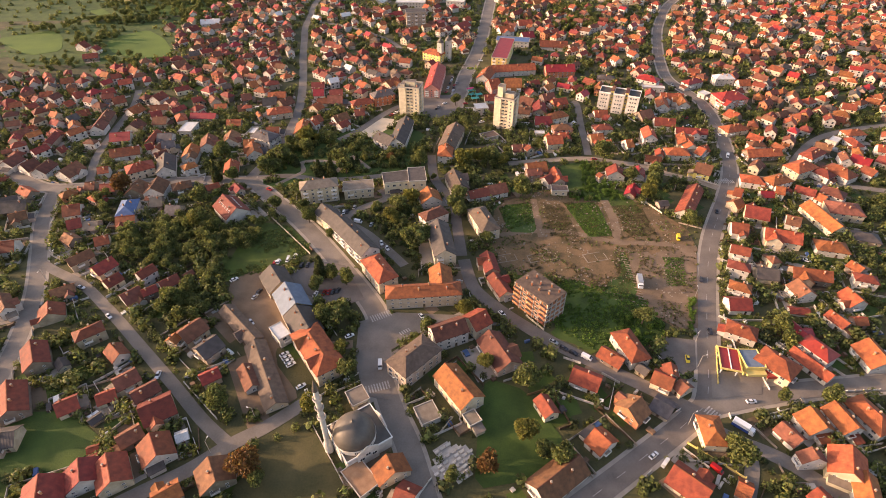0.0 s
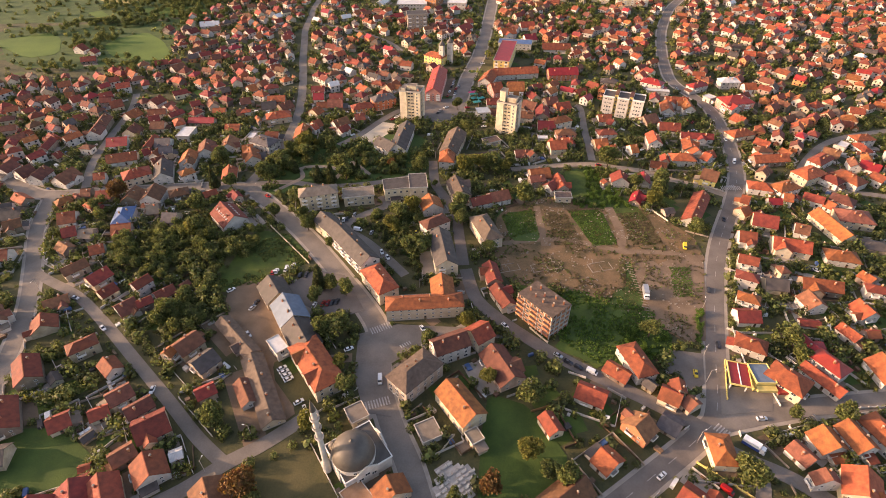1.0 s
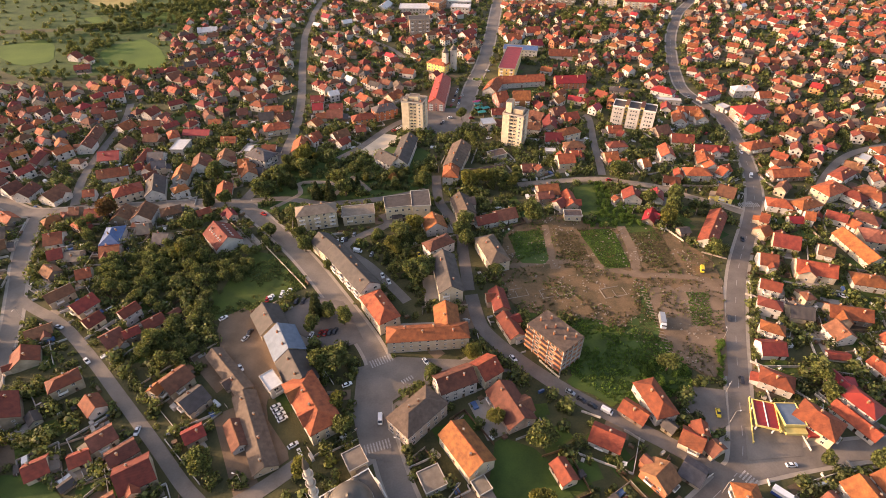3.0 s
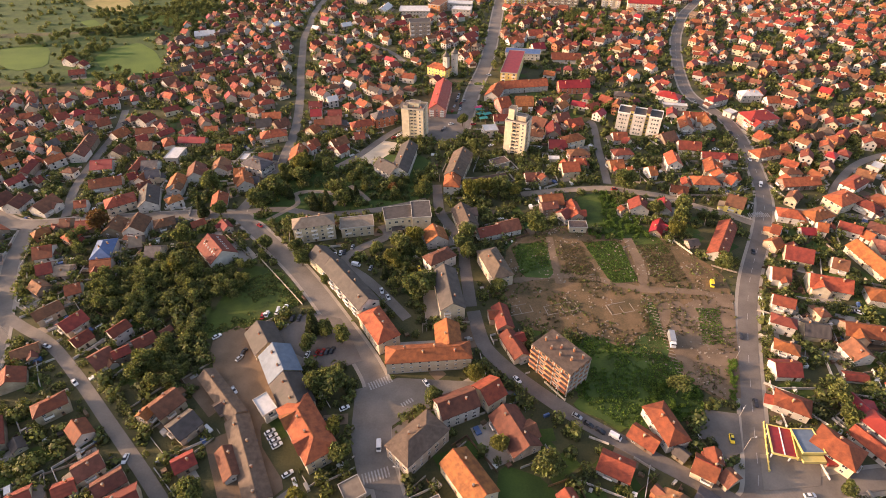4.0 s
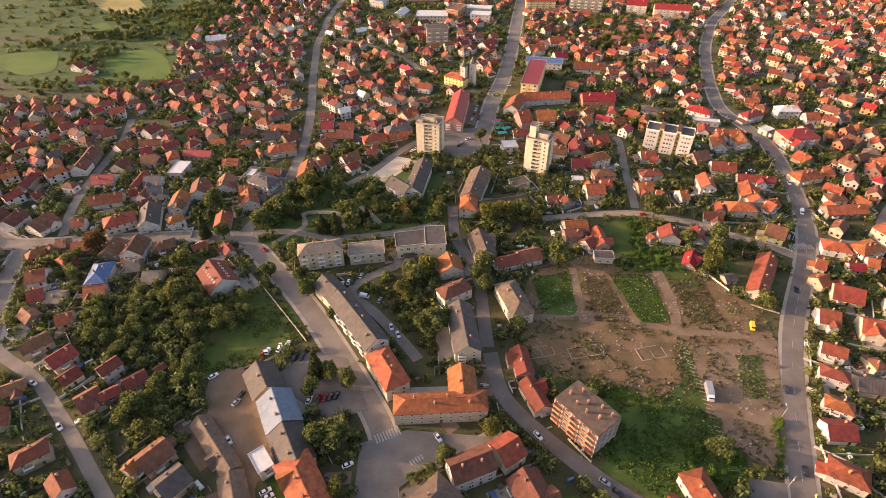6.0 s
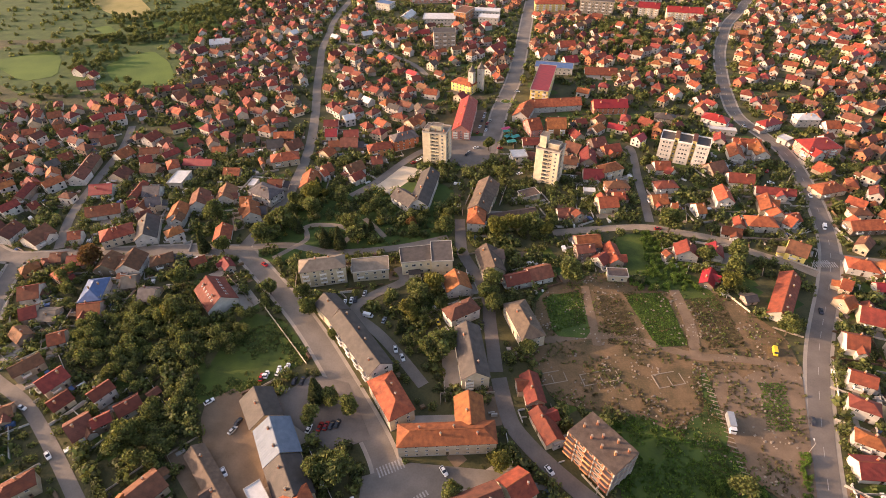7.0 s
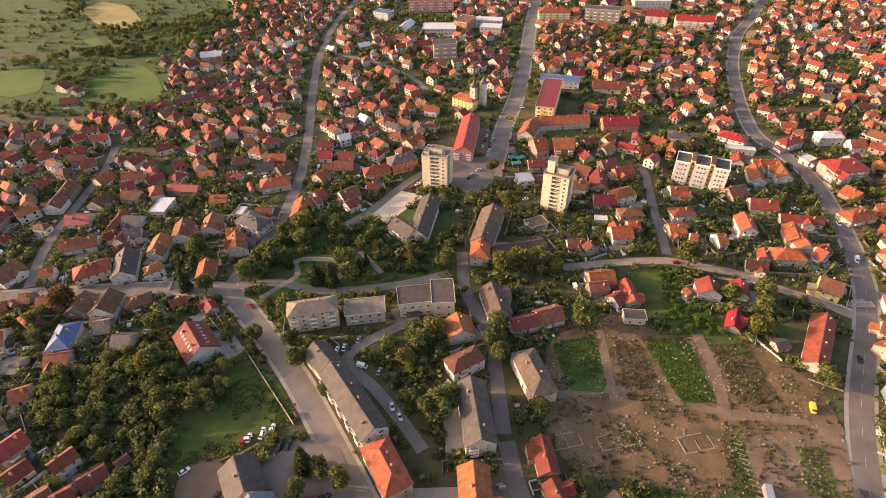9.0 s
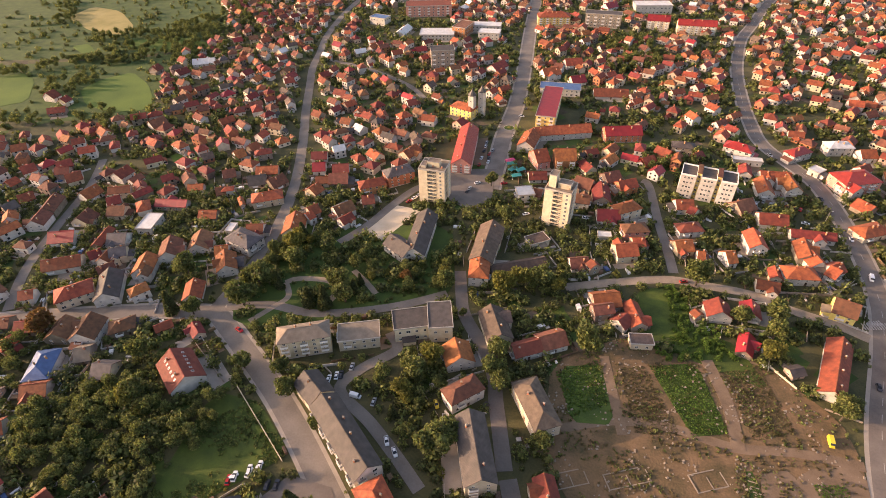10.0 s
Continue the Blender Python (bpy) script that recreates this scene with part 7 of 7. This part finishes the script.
def far_quarters():
    rng = random.Random(5)
    step = 13.4
    pieces = []
    for row in range(-20, 75):
        for col in range(-60, 70):
            a = radians(33)
            gx, gy = col * step + rng.uniform(-4, 4), row * step + rng.uniform(-4, 4)
            x, y = gx * math.cos(a) - gy * math.sin(a), 300 + gx * math.sin(a) + gy * math.cos(a)
            if y > 870 or y < 270 or abs(x) > 120 + y * 0.62:
                continue
            if rng.random() < (0.27 if x > 60 else 0.16) or (y < 400 and -180 < x < 190):
                continue
            if any(inside(x, y, p) for p in CLEAR):
                continue
            L, W = rng.uniform(7.5, 11.8), rng.uniform(6.6, 9.2)
            if not free(x, y, 0.42 * math.hypot(L, W), -1.8) or road_gap(x, y) < 5.5:
                continue
            TAKEN.append((x, y, 0.5 * math.hypot(L, W)))
            roof = rng.choices(("o", "r", "n", "m", "c", "k", "g", "w"), (26, 36, 19, 10, 4, 5, 3, 1) if x > 60 else (17, 36, 24, 12, 4, 6, 4, 2))[0]
            wall = rng.choices(("white", "plaster", "cream", "brick"), (42, 26, 20, 12))[0]
            heading = rng.choice((33, -57, 60, -30)) + rng.uniform(-14, 14)
            far_house(pieces, rng, x, y, heading, L, W, rng.uniform(5.6, 8.8), rng.choice(("gable", "gable", "hip")), roof, wall)
            if rng.random() < 0.7:
                # an outbuilding beside it
                side = rng.choice((-1, 1))
                d = Vector((math.cos(radians(heading)), math.sin(radians(heading)))) * side * (L / 2 + 2.2)
                far_house(pieces, rng, x + d.x + rng.uniform(-2, 2), y + d.y + rng.uniform(-2, 2), heading + rng.choice((0, 90)), rng.uniform(4, 7), rng.uniform(3.5, 5), rng.uniform(3.2, 5), "gable", rng.choice((roof, "r", "n", "g", "o")), rng.choice((wall, "white", "plaster")))
    v, f, i = merged(pieces)
    tagged(new("distant_houses", mesh_of("distant_houses", v, f, FAR_MATS, i)), "distant tile-roofed houses of the outer town quarters", "houses", kind="stuff")


far_quarters()


def garden_plots():
    """The patchwork of beds, grass and bare soil behind the houses."""
    rng = random.Random(8)
    pieces = []
    for k in range(3000):
        x, y = rng.uniform(-520, 520), 40 + 800 * rng.random() ** 1.3
        if abs(x) > 140 + y * 0.62 or road_gap(x, y) < 7 or any(inside(x, y, p) for p, s in PATCHES):
            continue
        turn = pose(x, y, 0, 0, 0, rng.choice((33, -57, 12)) + rng.uniform(-12, 12))
        a, c, z = rng.uniform(2.5, 8), rng.uniform(2, 5), 0.012 + 0.000018 * k
        pieces.append(([tuple(turn @ Vector(p)) for p in ((-a, -c, z), (a, -c * rng.uniform(0.7, 1), z), (a, c, z), (-a * rng.uniform(0.7, 1), c, z))], [(0, 1, 2, 3)], rng.choices((0, 1, 2, 3), (5, 4, 2, 1))[0]))
    for k, (hx, hy, rot, L, W, name) in enumerate(PLOTS):
        # a paved or trodden yard beside the house
        if name or rng.random() < 0.25:
            continue
        side = rng.choice((-1, 1))
        a, c, z = rng.uniform(0.3, 0.6) * L, rng.uniform(2, 4.5), 0.075 + 0.00003 * k
        turn = pose(hx, hy, 0, 0, 0, rot) @ pose(rng.uniform(-0.3, 0.3) * L, side * (W / 2 + c * 0.8), 0, 0, 0, rng.uniform(-5, 5))
        mid = turn @ Vector((0, 0, 0))
        if road_gap(mid.x, mid.y) < 1:
            continue
        pieces.append(([tuple(turn @ Vector(p)) for p in ((-a, -c, z), (a, -c, z), (a * rng.uniform(0.8, 1), c, z), (-a, c, z))], [(0, 1, 2, 3)], rng.choice((3, 4, 4, 5))))
    v, f, i = merged(pieces)
    tagged(new("garden_plots", mesh_of("garden_plots", v, f, [GROUND[k] for k in ("lawn", "grass", "bed", "dirt", "pavement", "gravel")], i)), "patchwork of grass, beds and soil behind houses", "gardens", kind="stuff")


garden_plots()


def fences():
    """Low walls and fences round the house plots."""
    rng = random.Random(21)
    taken, pieces = np.array(TAKEN), []
    for hx, hy, rot, L, W, name in PLOTS:
        if name or hy > 430:
            continue
        turn = pose(hx, hy, 0, 0, 0, rot + rng.uniform(-6, 6))
        mx, my, h, mat = L / 2 + rng.uniform(2.5, 6), W / 2 + rng.uniform(2.5, 7), rng.uniform(0.9, 1.5), rng.choice((0, 0, 1, 2, 3))
        corners = [(-mx, -my), (mx, -my), (mx, my), (-mx, my)]
        for k in range(4):
            if rng.random() < 0.45:
                continue
            a, b = Vector(corners[k]), Vector(corners[(k + 1) % 4])
            n = max(2, int((b - a).length / 2.4))
            for j in range(n):
                p, q = a.lerp(b, j / n), a.lerp(b, (j + 0.97) / n)
                m = turn @ Vector((*((p + q) / 2), 0))
                if road_gap(m.x, m.y) < 0.8 or np.min(np.hypot(taken[:, 0] - m.x, taken[:, 1] - m.y) - taken[:, 2] * 0.95) < 0 or any(inside(m.x, m.y, g) for g, s in PATCHES):
                    continue
                d = (q - p).normalized()
                e = Vector((-d.y, d.x)) * 0.09
                ring4 = [p - e, q - e, q + e, p + e]
                v = [tuple(turn @ Vector((c.x, c.y, z))) for z in (-0.1, h) for c in ring4]
                pieces.append((v, [(4, 5, 6, 7), (0, 1, 5, 4), (1, 2, 6, 5), (2, 3, 7, 6), (3, 0, 4, 7)], mat))
    v, f, i = merged(pieces)
    tagged(new("garden_fences", mesh_of("garden_fences", v, f, [WALL["white"], WALL["stone"], TIMBER, CONCRETE], i)), "low walls and fences between the gardens", "fences", kind="stuff")


fences()


def yard_clutter():
    """Wood piles, covers, crates and cold frames in the yards."""
    rng = random.Random(31)
    taken, pieces = np.array(TAKEN), []
    for hx, hy, rot, L, W, name in PLOTS:
        if name or hy > 430:
            continue
        for _ in range(rng.randrange(2, 6)):
            a, d = rng.uniform(0, 6.283), 0.5 * math.hypot(L, W) + rng.uniform(0.3, 5)
            x, y = hx + d * math.cos(a), hy + d * math.sin(a)
            if road_gap(x, y) < 1.2 or np.min(np.hypot(taken[:, 0] - x, taken[:, 1] - y) - taken[:, 2] * 0.9) < 0.6 or any(inside(x, y, g) for g, s in PATCHES):
                continue
            l, w, h = rng.uniform(0.5, 2.2), rng.uniform(0.4, 1.2), rng.uniform(0.4, 1.7)
            turn = pose(x, y, 0, 0, 0, rot + rng.choice((0, 90)))
            v = [(-l, -w, -0.05), (l, -w, -0.05), (l, w, -0.05), (-l, w, -0.05), (-l * 0.94, -w * 0.9, h), (l * 0.94, -w * 0.9, h), (l * 0.94, w * 0.9, h * 0.85), (-l * 0.94, w * 0.9, h * 0.85)]
            pieces.append(([tuple(turn @ Vector(p)) for p in v], [(4, 5, 6, 7), (0, 1, 5, 4), (1, 2, 6, 5), (2, 3, 7, 6), (3, 0, 4, 7)], rng.choices(range(5), (5, 4, 3, 2, 1))[0]))
    v, f, i = merged(pieces)
    tagged(new("yard_clutter", mesh_of("yard_clutter", v, f, [TIMBER, PAINT_WHITE, CONCRETE, ROOF["g"], ROOF["u"]], i)), "wood piles, crates and covers in house yards", "yard clutter", kind="stuff")


yard_clutter()


# ---- shrubs and small garden trees nobody could count ----
def shrubs(name, mat, seed, count, near, leaves, words, sizes=(0.6, 2.9)):
    rng = np.random.default_rng(seed)
    taken = np.array(TAKEN)
    centres = []
    open_ground = [p for p, s in PATCHES if s in ("asphalt", "worn", "sand", "grass", "dirt", "gravel", "straw", "soil", "pasture", "dry") or (s == "lawn" and p[0][1] < 290)]
    for _ in range(count):
        if near:
            x, y = rng.uniform(-330, 330), rng.uniform(50, 400)
        else:
            x, y = rng.uniform(-560, 560), rng.uniform(380, 890)
        if abs(x) > 130 + y * 0.62:
            continue
        r = sizes[0] + (sizes[1] - sizes[0]) * rng.random() ** 1.8 if near else rng.uniform(1.2, 3.2)
        if np.min(np.hypot(taken[:, 0] - x, taken[:, 1] - y) - taken[:, 2] * 0.8) < r * 0.4 or road_gap(x, y) < r * 0.8:
            continue
        if inside(x, y, [(-8, 90), (62, 88), (100, 128), (40, 170), (-2, 160)]) and rng.random() < 0.6:
            continue
        if any(inside(x, y, p) for p in open_ground) or (inside(x, y, CLEAR[1]) and rng.random() < 0.8):
            continue
        centres.append((x, y, r))
    c = np.repeat(np.array(centres), leaves, axis=0)
    n = len(c)
    d = rng.normal(size=(n, 3))
    d /= np.linalg.norm(d, axis=1)[:, None]
    mid = d * (c[:, 2] * (0.5 + 0.6 * rng.random(n)))[:, None]
    mid[:, 2] = np.abs(mid[:, 2] + 0.35 * c[:, 2]) * 1.25
    mid[:, 0] += c[:, 0]
    mid[:, 1] += c[:, 1]
    u = rng.normal(size=(n, 3))
    u /= np.linalg.norm(u, axis=1)[:, None]
    w = np.cross(u, d)
    s = (c[:, 2] * (0.16 + 0.2 * rng.random(n)) * (34 / leaves) ** 0.5)[:, None]
    quads = np.stack([mid - u * s - w * s, mid + u * s - w * s, mid + u * s + w * s + d * s * 0.4, mid - u * s + w * s], 1).reshape(-1, 3)
    faces = np.arange(n * 4).reshape(-1, 4)
    tagged(new(name, mesh_of(name, quads.tolist(), faces.tolist(), [mat])), words, "shrubs", kind="stuff")


shrubs("garden_shrubs", LEAF["green"], 3, 8200, True, 44, "green garden shrubs and small trees between houses")
shrubs("dark_shrubs", LEAF["pine"], 6, 2600, True, 44, "dark green hedges and shrubs between houses")
shrubs("yellowing_shrubs", LEAF["gold"], 4, 700, True, 56, "yellowing garden shrubs between houses")
shrubs("distant_shrubs", LEAF["green"], 13, 12500, False, 22, "distant green gardens and trees among houses")
shrubs("distant_hedges", LEAF["pine"], 16, 2400, False, 26, "distant dark hedges among houses")
shrubs("garden_trees", LEAF["green"], 23, 4600, True, 130, "leafy green garden trees between houses", (1.7, 3.9))
shrubs("dark_garden_trees", LEAF["pine"], 26, 900, True, 130, "dark green garden trees between houses", (1.7, 3.6))
